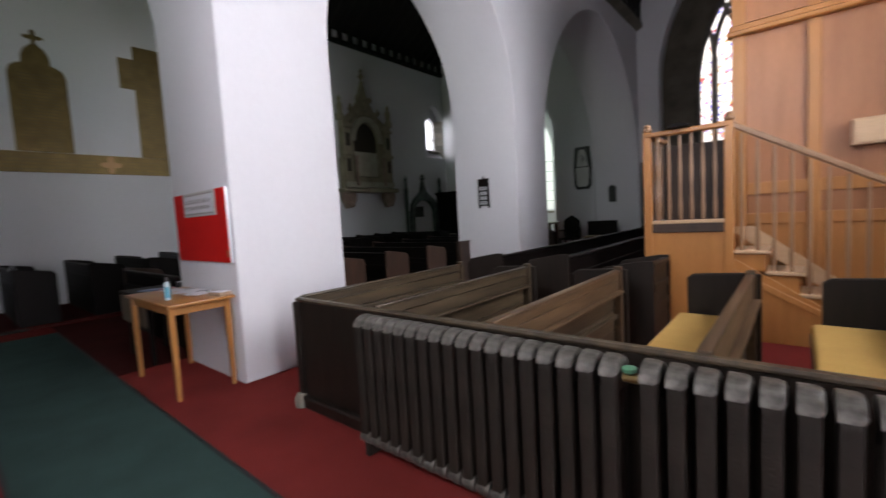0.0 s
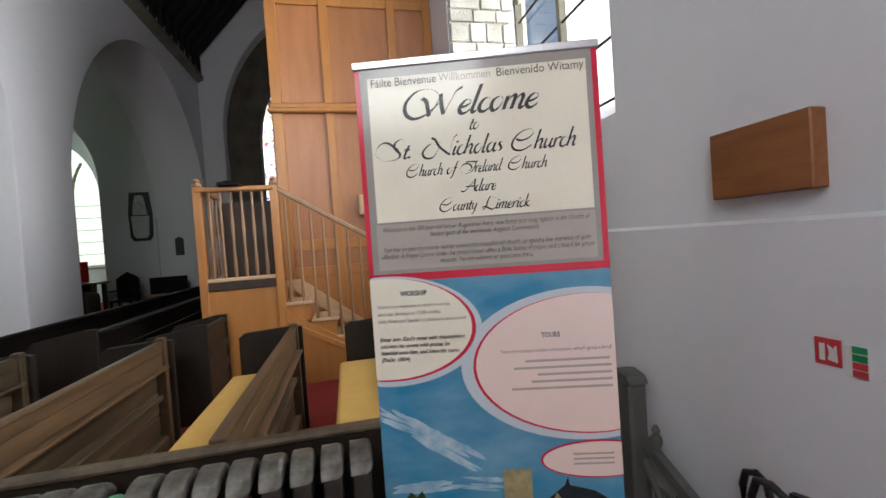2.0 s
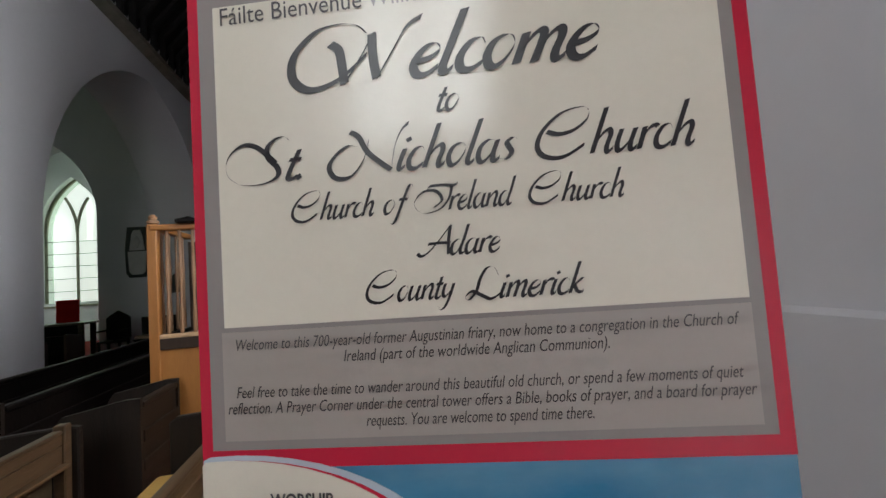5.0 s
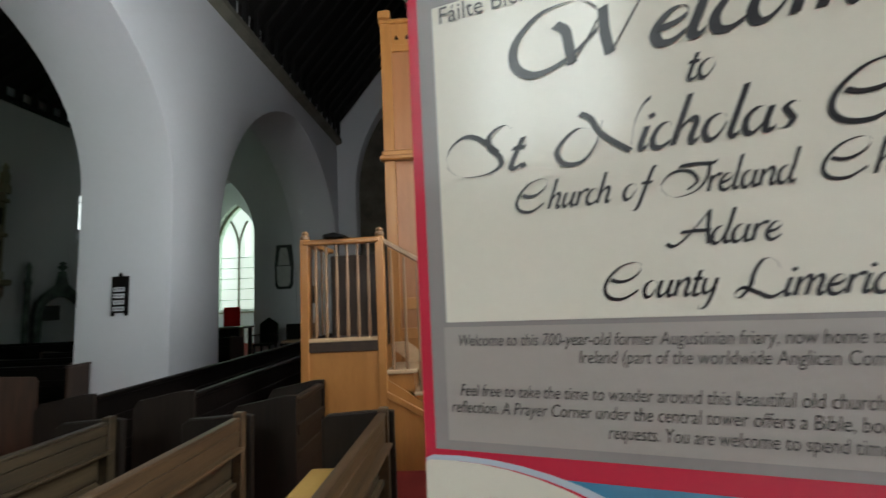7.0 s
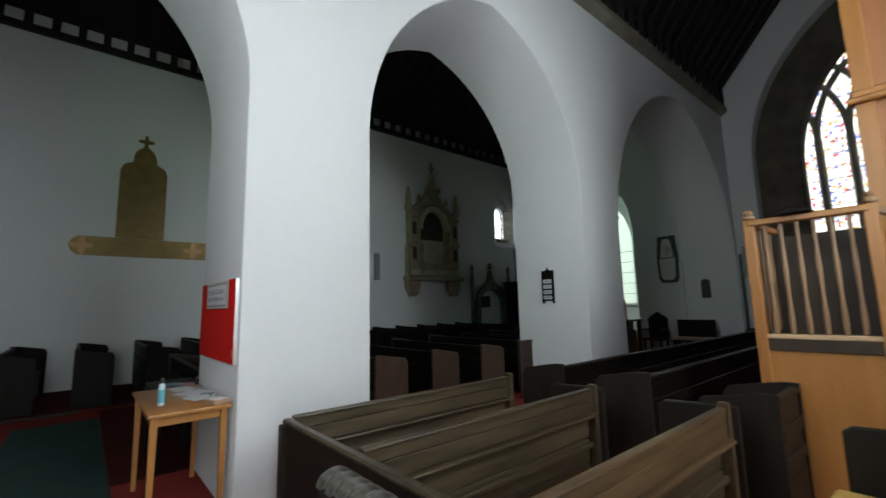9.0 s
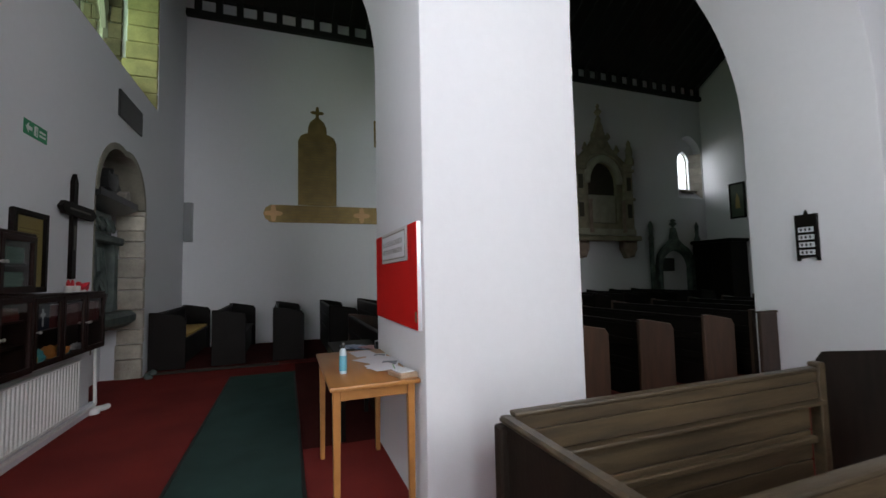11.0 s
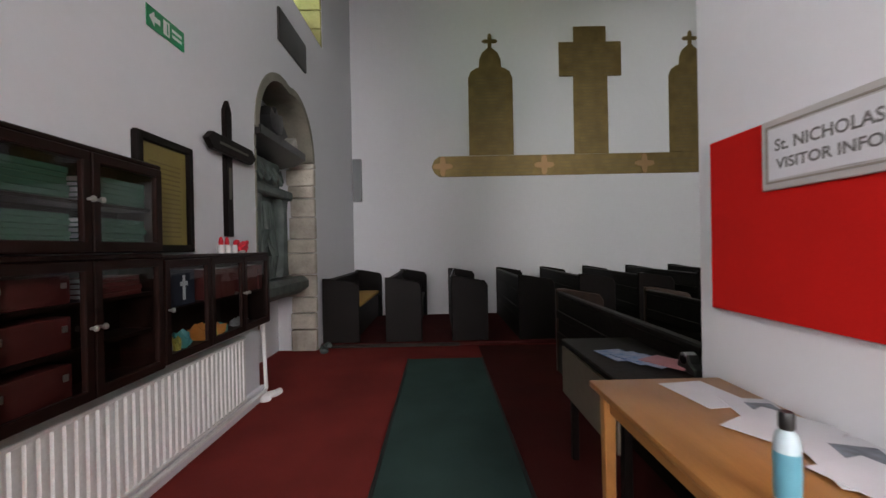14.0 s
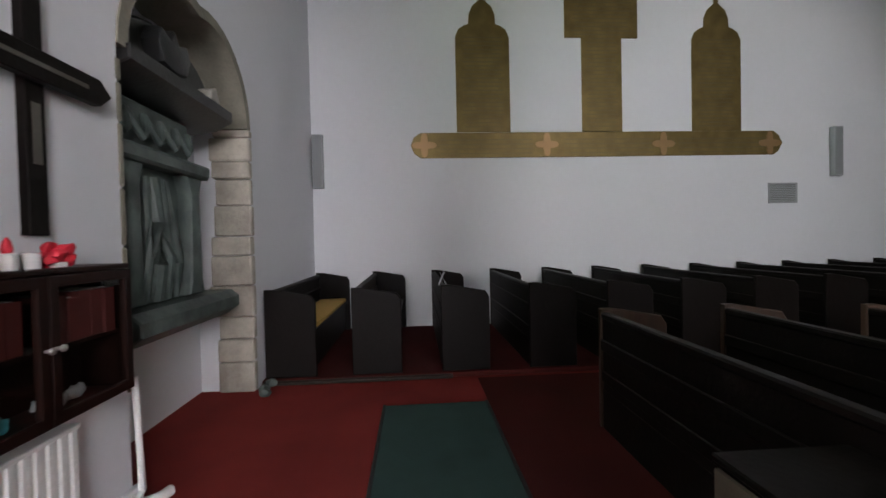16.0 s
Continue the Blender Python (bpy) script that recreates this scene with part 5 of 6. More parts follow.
def bookcase(x1, x0, z0, z1, doors, shelves, label):
    """A shallow wall bookcase with glazed doors, from x1 back to x0 along the west wall."""
    w, d, h = x1 - x0, 0.205, z1 - z0
    c = thing("glazed_bookcase", pose(x0, WEST_Y, z0), label, "bookcase", "bookcases on the west wall")
    part("back", box(0, w, 0.001, 0.012, 0.0, h), CABWOOD, c)
    part("top", box(-0.008, w + 0.008, 0.0, d + 0.012, h - 0.022, h, 0.005), CABWOOD, c)
    part("bottom", box(0, w, 0.012, d, 0.0, 0.022), CABWOOD, c)
    for a in (0.0, w - 0.02):
        part("side", box(a, a + 0.02, 0.012, d, 0.022, h - 0.022), CABWOOD, c)
    for s in shelves:
        part("shelf", box(0.02, w - 0.02, 0.012, d - 0.03, s, s + 0.016), CABWOOD, c)
    dw = w / doors
    for k in range(doors):
        a, b = k * dw + 0.003, (k + 1) * dw - 0.003
        f = part("door", slab(rect(a, b, 0.005, h - 0.024), [rect(a + 0.042, b - 0.042, 0.05, h - 0.066)], 0.022, Matrix.Translation((0, d, 0)) @ Matrix(((1, 0, 0, 0), (0, 0, 1, 0), (0, 1, 0, 0), (0, 0, 0, 1))), bevel=0.004), CABWOOD, c)
        gb = bmesh.new()
        gb.faces.new([gb.verts.new(p) for p in ((a + 0.042, d + 0.008, 0.05), (b - 0.042, d + 0.008, 0.05), (b - 0.042, d + 0.008, h - 0.066), (a + 0.042, d + 0.008, h - 0.066))])
        g = part("glass", gb, CABGLASS, f, "clear door glass")
        g.visible_shadow = False
        part("knob", lathe([(0.006, 0), (0.006, 0.012), (0.013, 0.02), (0.012, 0.028), (0.004, 0.032)], 10), CHROME, f, at=Matrix.Translation(((a + 0.02) if k % 2 else (b - 0.02), d + 0.022, h * 0.5)) @ Matrix.Rotation(radians(-90), 4, "X"))
    return c


bookcase(-5.262, -6.56, 0.73, 1.295, 3, (0.26,), "low mahogany bookcase with three glazed doors")
bookcase(-4.395, -5.255, 0.72, 1.305, 2, (0.20, 0.38), "mahogany bookcase with maroon albums behind glass")
bookcase(-4.395, -5.255, 1.31, 1.745, 2, (0.20,), "upper mahogany bookcase with green books behind glass")
bookcase(-3.60, -4.388, 0.72, 1.305, 2, (0.20, 0.38), "mahogany bookcase with maroon albums behind glass")


def books(x0, x1, z, h, material, label, group, n):
    w = (x1 - x0) / n
    for k in range(n):
        hh = h * (0.86 + 0.14 * rng.random())
        b = thing("book", pose(x0 + k * w, WEST_Y + 0.03, z), label, "book", group)
        part("cover", box(0.001, w - 0.001, 0, 0.145 + 0.02 * rng.random(), 0, hh, 0.002), material, b)
        part("pages", box(0.003, w - 0.003, 0.003, 0.125, hh, hh + 0.002), PAPER, b)


def stack(x0, x1, z, n, material, label, group):
    """Books lying flat on one another."""
    for k in range(n):
        j = 0.012 * rng.random()
        b = thing("book", pose(x0 + j, WEST_Y + 0.03 + 0.008 * rng.random(), z), label, "book", group)
        h = 0.019 + 0.006 * rng.random()
        part("cover", box(0, x1 - x0, 0, 0.145, 0, h, 0.003), material, b)
        part("pages", box(x1 - x0, x1 - x0 + 0.002, 0.006, 0.139, 0.003, h - 0.003), PAPER, b)
        z += h + 0.0005


def album_box(x0, x1, z, h):
    b = thing("album_box", pose(x0, WEST_Y + 0.03, z), "maroon cloth box with nickel clasps in the bookcase", "box", "maroon boxes in the bookcase")
    part("body", box(0, x1 - x0, 0, 0.14, 0, h, 0.006, seg=2), MAROON, b)
    for u in (0.02, x1 - x0 - 0.045):
        part("clasp", box(u, u + 0.025, 0.14, 0.145, h * 0.55, h * 0.75, 0.002), CHROME, b, "nickel clasp")


for a, b in ((-5.20, -4.90), (-4.78, -4.48)):
    stack(a, b, 1.332, 6, GREENBOOK, "green clothbound hymn book lying in the bookcase", "green books in the bookcase")
    stack(a, b, 1.527, 5, GREENBOOK, "green clothbound hymn book lying in the bookcase", "green books in the bookcase")
for a, b in ((-4.78, -4.47), (-4.33, -4.04)):
    for z, h in ((0.743, 0.14), (0.937, 0.13), (1.117, 0.11)):
        album_box(a, b, z, h)
stack(-5.16, -4.90, 1.117, 4, MAROON, "maroon album lying on the top shelf", "maroon albums in the bookcase")
books(-6.08, -5.76, 1.008, 0.20, MAROON, "maroon folder in the low bookcase", "maroon folders in the bookcase", 5)
books(-6.50, -6.20, 1.008, 0.19, MAROON, "maroon folder in the low bookcase", "maroon folders in the bookcase", 5)
bx_ = thing("dark_prayer_box", pose(-5.49, WEST_Y + 0.03, 1.007), "dark blue box with a white cross on it", "box")
part("body", box(-0.16, 0.16, 0, 0.12, 0, 0.20, 0.004), DARKBLUE, bx_)
part("white_cross", slab([(-0.012, 0.03), (0.012, 0.03), (0.012, 0.11), (0.035, 0.11), (0.035, 0.135), (0.012, 0.135), (0.012, 0.17), (-0.012, 0.17), (-0.012, 0.135), (-0.035, 0.135), (-0.035, 0.11), (-0.012, 0.11)], (), 0.002, Matrix.Translation((-0.05, 0.123, 0)) @ ON_Y), PAPER, bx_, "white printed cross")
for k, (x, m_, s) in enumerate(((-5.36, PAPER, 0.10), (-5.45, PAPER, 0.08), (-5.54, YELLOW, 0.07), (-5.60, TURQ, 0.09), (-5.80, ORANGE, 0.09), (-5.88, YELLOW, 0.07), (-5.95, ORANGE, 0.08), (-6.03, TURQ, 0.06), (-6.28, ALU, 0.06), (-6.40, PAPER, 0.05))):
    q = thing("toy_bag" if m_ is not PAPER else "paper_packet", pose(x, WEST_Y + 0.09, 0.752, 0, 0, 20 * k), "small bright packet lying in the low bookcase", "packet", "packets in the low bookcase")
    t_ = bmesh.new()
    bmesh.ops.create_icosphere(t_, subdivisions=3, radius=s)
    for v in t_.verts:
        v.co = (v.co.x * 0.9 + 0.35 * s * noise.noise(v.co * (3 / s) + Vector((k, 0, 0))), v.co.y * 0.5, max(0, v.co.z * 0.55 + 0.4 * s + 0.55 * s * noise.noise(v.co * (2.2 / s) + Vector((0, k, 3)))))
    part("packet", t_, m_, q)

# things on top of the low bookcase
CANDLE = plain("white candle wax", (0.72, 0.70, 0.68), 0.5)
PETAL = plain("red petal", (0.62, 0.02, 0.04), 0.6)
for k, x in enumerate((-6.02, -6.10, -6.19)):
    q = thing("votive_candle", pose(x, -1.02, 1.295), "small white candle with a red band", "candle", "candles on the bookcase")
    part("wax", lathe([(0.026, 0), (0.028, 0.004), (0.028, 0.055), (0.02, 0.06)], 14), CANDLE, q)
    if k < 2:
        part("red_top", lathe([(0.014, 0.06), (0.017, 0.075), (0.012, 0.10), (0.003, 0.115)], 10), PETAL, q, "red ornament")
q = thing("poppy_bunch", pose(-6.30, -1.02, 1.295), "bunch of bright red artificial poppies", "flowers")
for k in range(7):
    t_ = bmesh.new()
    bmesh.ops.create_icosphere(t_, subdivisions=2, radius=0.034)
    for v in t_.verts:
        v.co.z *= 0.55 + 0.3 * math.sin(11 * v.co.x * 30 + k)
    part("poppy", t_, PETAL, q, at=pose(0.04 * math.cos(k * 0.9), 0.03 * math.sin(k * 0.9), 0.028 + 0.02 * (k % 3), 20 * k, 10 * k, 0))
part("holder", lathe([(0.03, 0), (0.034, 0.012), (0.03, 0.02)], 12), CANDLE, q)

# framed roll, wooden cross, signs
pf = thing("framed_roll", pose(-5.85, WEST_Y, 1.308), "yellowed roll of names in a dark frame", "picture")
OLDPAPER = mat("yellowed paper", (0.26, 0.20, 0.055), 0.5, second=(0.20, 0.15, 0.04), scale=4, grain=70, bump=0.03, amount=0.7)
INV = Matrix(((1, 0, 0, 0), (0, 0, 1, 0), (0, 1, 0, 0), (0, 0, 0, 1)))   # u = x, v = z, thickness along +y
part("frame", slab(rect(0, 0.50, 0, 0.66), [rect(0.045, 0.455, 0.045, 0.615)], 0.03, Matrix.Translation((0, 0.012, 0)) @ INV, bevel=0.005), DARKWOOD, pf)
part("paper", box(0.04, 0.46, 0.006, 0.016, 0.04, 0.62), OLDPAPER, pf, smooth=False)
part("back", box(0.005, 0.495, 0.0, 0.006, 0.005, 0.655), DARKWOOD, pf)
lines = bmesh.new()
for k in range(16):
    a = 0.09 + 0.02 * rng.random()
    box(a, 0.41 - 0.04 * rng.random(), 0.0165, 0.0172, 0.09 + 0.028 * k, 0.098 + 0.028 * k, 0, lines)
pl_ = part("unread_line", lines, mat("faded ink", (0.19, 0.14, 0.04), 0.6), pf, smooth=False)
pl_["kind"] = "stuff"
GREYBOXD = plain("worn grey lettering", (0.09, 0.085, 0.07), 0.6)
wc = thing("wooden_wall_cross", pose(-6.335, WEST_Y, 1.42), "black wooden memorial cross with pointed ends", "cross")
part("upright", slab([(-0.045, 0), (0.045, 0), (0.045, 0.95), (0, 1.03), (-0.045, 0.95)], (), 0.035, Matrix.Translation((0, 0.002, 0)) @ INV, bevel=0.004), DARKWOOD, wc)
part("crossbar", slab([(-0.30, 0.60), (0.30, 0.60), (0.37, 0.66), (0.30, 0.72), (-0.30, 0.72), (-0.37, 0.66)], (), 0.04, Matrix.Translation((0, 0.038, 0)) @ INV, bevel=0.004), DARKWOOD, wc)
part("inscription_strip", box(-0.22, 0.22, 0.079, 0.081, 0.652, 0.670), GREYBOXD, wc, "faded painted inscription")
part("plate", box(-0.02, 0.02, 0.038, 0.040, 0.28, 0.52), GREYBOXD, wc, "faded painted inscription")
ex = thing("exit_sign", pose(-5.84, WEST_Y, 2.585), "green fire exit sign with a white arrow", "sign")
part("plate", box(0, 0.35, 0.0005, 0.006, 0, 0.125, 0.002), SIGNGREEN, ex)
part("arrow", slab([(0.33, 0.062), (0.285, 0.105), (0.285, 0.078), (0.235, 0.078), (0.235, 0.047), (0.285, 0.047), (0.285, 0.02)], (), 0.0015, Matrix.Translation((0, 0.0065, 0)) @ INV), SIGNWHITE, ex, smooth=False)
part("door_symbol", slab(rect(0.15, 0.205, 0.02, 0.105), [rect(0.160, 0.175, 0.03, 0.095)], 0.0015, Matrix.Translation((0, 0.0065, 0)) @ INV), SIGNWHITE, ex, smooth=False)
for z in (0.035, 0.07):
    part("unread_word", box(0.03, 0.125, 0.0065, 0.008, z, z + 0.018), SIGNWHITE, ex, smooth=False)
bp_ = thing("black_wall_tablet", pose(-8.30, WEST_Y, 3.46), "black slate memorial tablet high on the wall", "tablet")
SLATE = mat("black slate", (0.025, 0.024, 0.023), 0.4, scale=6, grain=60)
part("slab", box(0, 0.86, 0.0, 0.03, 0, 0.34, 0.006), SLATE, bp_)

# white panel radiator under the bookcases, pipes
WHITEPAINT = mat("white radiator enamel", (0.78, 0.78, 0.77), 0.35, second=(0.70, 0.70, 0.68), scale=5, grain=60, bump=0.03, amount=0.4)
wr = thing("white_panel_radiator", pose(0, WEST_Y, 0), "white ribbed panel radiator under the bookcases", "radiator")
prof = [(-6.40, 0.02)]
x = -6.40
while x < -3.62:
    prof += [(x + 0.004, 0.095), (x + 0.030, 0.095), (x + 0.036, 0.084), (x + 0.050, 0.084)]
    x += 0.055
prof += [(x, 0.02)]
part("panel", slab(prof, (), 0.46, Matrix.Translation((0, 0, 0.16)) @ ON_Z), WHITEPAINT, wr, smooth=False)
part("top_grille", box(-6.41, -3.56, 0.012, 0.10, 0.62, 0.64, 0.004), WHITEPAINT, wr)
part("bottom_rail", box(-6.41, -3.56, 0.012, 0.10, 0.14, 0.16, 0.004), WHITEPAINT, wr)
for x in (-6.1, -5.0, -4.0):
    part("bracket", box(x, x + 0.04, 0.0, 0.03, 0.0, 0.16), WHITEPAINT, wr)
wp = thing("heating_pipe", pose(0, 0, 0), "white painted heating pipe along the wall foot", "pipe")
part("pipe", rod([(-3.6, -1.07, 0.085), (-6.5, -1.07, 0.085), (-6.80, -1.07, 0.085), (-6.83, -1.07, 0.11), (-6.83, -1.09, 0.70)], 0.018), WHITEPAINT, wp)
part("flange", lathe([(0.05, 0), (0.055, 0.01), (0.05, 0.05), (0.03, 0.07)], 14, at=(-6.80, -1.07, 0.002)), WHITEPAINT, wp)
part("elbow", rod([(-6.80, -1.05, 0.05), (-6.86, -1.0, 0.045), (-6.93, -0.99, 0.04)], 0.03), WHITEPAINT, wp)
structure("baseboard_west", box(-6.88, -3.58, WEST_Y + 0.001, WEST_Y + 0.05, 0.0, 0.12, 0.01), PLASTER, "white plaster plinth along the wall", "baseboard")

# ---- arched recess with its dark monument ----
MONUMENT = mat("dark green weathered marble", (0.115, 0.145, 0.132), 0.55, second=(0.028, 0.040, 0.036), scale=5, grain=26, bump=0.5, amount=0.9)
BLACKMARBLE = mat("black marble", (0.014, 0.014, 0.014), 0.35, second=(0.03, 0.03, 0.03), scale=7, grain=40, bump=0.2, amount=0.7)
outer = [(-8.62, 2.42)] + arch(-8.62, -6.86, 2.42, 3.09, 10)[1:-1] + [(-6.86, 2.42)]
inner = [(-8.54, 2.42)] + arch(-8.54, -6.94, 2.42, 3.01, 10)[1:-1] + [(-6.94, 2.42)]
structure("trim_recess_arch", slab(outer + inner[::-1], (), 0.40, Matrix.Translation((0, WEST_Y + 0.012, 0)) @ ON_Y, bevel=0.0), STONE, "grey stone arch ring of the recess", "arch")
JAMBSTONE = mat("pale rough limestone", (0.52, 0.48, 0.41), 0.88, second=(0.30, 0.26, 0.21), scale=6, grain=30, bump=0.9, amount=0.8, obvar=0.12)
jb = thing("recess_jamb", pose(0, 0, 0), "rough dressed stone jamb of the recess", "jamb", kind="structure")
z = 0.0
while z < 2.40:
    h = min(0.16 + 0.14 * rng.random(), 2.42 - z)
    w = 0.06 + 0.05 * rng.random()
    part("stone", box(-8.64, -8.64 + w, WEST_Y - 0.30 - 0.1 * rng.random(), WEST_Y + 0.006 + 0.012 * rng.random(), z + 0.004, z + h - 0.004, 0.012), JAMBSTONE, jb)
    z += h
z = 0.6
while z < 2.3:
    h = min(0.2 + 0.14 * rng.random(), 2.35 - z)
    part("stone", box(-6.89, -6.845, WEST_Y - 0.40, WEST_Y + 0.006, z + 0.004, z + h - 0.004, 0.010), STONE, jb)
    z += h
mo = thing("recess_monument", pose(-7.62, WEST_Y - 0.30, 0.0), "dark green marble wall monument in the arched recess", "monument")
ACROSS = Matrix(((0, 0, 1, 0), (1, 0, 0, 0), (0, 1, 0, 0), (0, 0, 0, 1)))
part("ledge", slab([(0, 0.80), (0.24, 0.80), (0.34, 0.87), (0.34, 0.95), (0.28, 1.0), (0, 1.0)], (), 1.26, Matrix.Translation((-0.56, 0, 0)) @ ACROSS, bevel=0.01), MONUMENT, mo)
part("body", slab([(-0.24, 1.0), (0.69, 1.0), (0.69, 2.26), (-0.24, 2.26)], (), 0.14, INV, bevel=0.02), MONUMENT, mo)
part("volute", slab([(-0.34, 1.0), (-0.24, 1.0), (-0.24, 1.62), (-0.28, 1.5), (-0.27, 1.3), (-0.36, 1.12)], (), 0.12, INV, bevel=0.02), MONUMENT, mo)
for a in (-0.22, 0.46):
    part("pilaster", slab([(a, 1.02), (a + 0.20, 1.02), (a + 0.17, 1.12), (a + 0.15, 1.72), (a + 0.21, 1.86), (a - 0.01, 1.86), (a + 0.03, 1.72), (a + 0.02, 1.12)], (), 0.10, Matrix.Translation((0, 0.14, 0)) @ INV, bevel=0.03, seg=2), MONUMENT, mo)
for k in range(4):
    part("drapery_fold", rod([(0.03 + 0.11 * k, 0.14, 1.02), (0.01 + 0.11 * k, 0.17, 1.25 + 0.05 * (k % 2)), (0.05 + 0.095 * k, 0.16, 1.52), (0.10 + 0.07 * k, 0.14, 1.80)], 0.034 + 0.010 * (k % 3), None, 10), MONUMENT, mo)
part("frieze", slab([(-0.30, 1.86), (0.69, 1.86), (0.69, 1.96), (-0.32, 1.96)], (), 0.26, INV, bevel=0.02), MONUMENT, mo)
for k in range(5):
    part("swag", rod([(-0.20 + 0.17 * k, 0.15, 2.18), (-0.16 + 0.17 * k, 0.19, 2.06), (-0.11 + 0.17 * k, 0.20, 2.02), (-0.06 + 0.17 * k, 0.19, 2.08), (-0.03 + 0.17 * k, 0.15, 2.18)], 0.022, None, 8), MONUMENT, mo)
part("cornice", slab([(0, 2.27), (0.20, 2.30), (0.33, 2.37), (0.33, 2.45), (0, 2.49)], (), 1.26, Matrix.Translation((-0.56, 0, 0)) @ ACROSS, bevel=0.01), BLACKMARBLE, mo)
tymp = [(-0.62, 2.49), (0.62, 2.49)] + [(0.0 + 0.60 * math.cos(a * math.pi / 12), 2.50 + 0.34 * math.sin(a * math.pi / 12)) for a in range(1, 12)]
part("tympanum", slab(tymp, (), 0.14, INV, bevel=0.02), BLACKMARBLE, mo)
crest = [(0.0, 2.51), (0.14, 2.54), (0.19, 2.66), (0.15, 2.76), (0.05, 2.72), (0.0, 2.80), (-0.05, 2.72), (-0.15, 2.76), (-0.19, 2.66), (-0.14, 2.54)]
part("carved_crest", slab(crest, (), 0.12, Matrix.Translation((0.10, 0.14, 0)) @ INV, bevel=0.03, seg=2), BLACKMARBLE, mo)
part("broken_corner", slab([(-0.52, 2.50), (-0.36, 2.50), (-0.38, 2.58), (-0.46, 2.62)], (), 0.12, Matrix.Translation((0, 0.14, 0)) @ INV, bevel=0.01), RUBBLE, mo, "pale broken stone")
# stones at the jamb's foot
fs_ = thing("foot_stones", pose(-8.60, -0.98, 0.0), "small dark broken stones at the wall foot", "stones")
for k in range(4):
    t_ = bmesh.new()
    bmesh.ops.create_icosphere(t_, subdivisions=2, radius=0.055)
    for v in t_.verts:
        v.co *= 1 + 0.25 * math.sin(60 * v.co.x + k) * math.cos(50 * v.co.y)
        v.co.z = max(-0.03, v.co.z * 0.7)
    part("stone", t_, MONUMENT, fs_, at=pose(-0.10 + 0.09 * k, -0.06 + 0.04 * (k % 2), 0.031 + 0.03 * (k == 1), 0, 0, 40 * k))

# ---- stone lining of the high aisle window ----
YELLOWSTONE = mat("lichened yellow stone", (0.40, 0.34, 0.15), 0.85, second=(0.24, 0.22, 0.10), scale=5, grain=35, bump=0.8, amount=0.8, obvar=0.2)
BROWNSTONE = mat("brown weathered rubble", (0.13, 0.10, 0.055), 0.9, second=(0.07, 0.055, 0.03), scale=7, grain=35, bump=0.9, amount=0.8, obvar=0.3)
hw = thing("high_window_lining", pose(0, 0, 0), "weathered rubble and dressed stone window jamb", "jamb", kind="structure")
z = 4.152
while z < 6.3:
    h = 0.2 + 0.16 * rng.random()
    part("stone", box(-9.148, -9.10 + 0.01 * rng.random(), WEST_Y - 0.42 - 0.08 * rng.random(), WEST_Y - 0.006, z, z + h - 0.008, 0.012), YELLOWSTONE, hw)
    y_ = WEST_Y - 0.50
    while y_ > WEST_Y - 1.25:
        w = 0.16 + 0.2 * rng.random()
        part("stone", box(-9.148, -9.12 + 0.03 * rng.random(), y_ - w, y_ - 0.008, z, z + h - 0.008, 0.014), BROWNSTONE, hw)
        y_ -= w
    z += h
structure("trim_high_window_sill", slab([(WEST_Y - 0.004, 4.152), (WEST_Y - 1.28, 4.152), (WEST_Y - 1.28, 4.75)], (), 2.93, Matrix.Translation((-9.14, 0, 0)) @ ON_X), BROWNSTONE, "weathered sloping stone sill of the high window", "window sill")

# rubble reveal of the south window
rv = thing("south_window_reveal", pose(0, 0, 0), "bare rubble limestone window reveal", "reveal", kind="structure")
part("mortar_bed", box(SOUTH_X + 0.012, 2.2, 4.578, 4.599, 1.95, 4.4), MORTAR, rv)
z = 2.0
while z < 4.35:
    h = 0.13 + 0.15 * rng.random()
    x = SOUTH_X + 0.02
    while x < 2.15:
        w = min(0.14 + 0.24 * rng.random(), 2.2 - x)
        part("stone", box(x, x + w - 0.014, 4.545 + 0.02 * rng.random(), 4.58, z, z + h - 0.014, 0.010), RUBBLE, rv)
        x += w
    z += h

# ---- north wall: memorial brasses, speakers, vent ----
BR = thing("memorial_brass", pose(NORTH_X, 0, 0), "engraved brass war memorial with a cross and two tablets", "memorial")


def on_north(loop, d, off=0.0, holes=(), bevel=0.004):
    return slab(loop, holes, d, Matrix.Translation((off, 0, 0)) @ ON_X, bevel=bevel)


bar = [(0.35, 2.82), (0.40, 2.70), (0.50, 2.625), (6.22, 2.635), (6.31, 2.70), (6.37, 2.83), (6.31, 2.95), (6.22, 3.02), (0.50, 3.01), (0.40, 2.94)]
q = part("base_bar", on_north(bar, 0.02), BRASS, BR)
GILT = plain("worn copper boss", (0.40, 0.24, 0.115), 0.45, metal=0.6)
for c in (0.56, 2.47, 4.36, 6.15):
    qf = [(c + (0.135 + 0.055 * math.cos(4 * a * math.pi / 16)) * math.cos(a * math.pi / 16), 2.82 + (0.135 + 0.055 * math.cos(4 * a * math.pi / 16)) * math.sin(a * math.pi / 16)) for a in range(32)]
    part("quatrefoil", on_north(qf, 0.012, 0.021), GILT, q, "gilt quatrefoil boss")


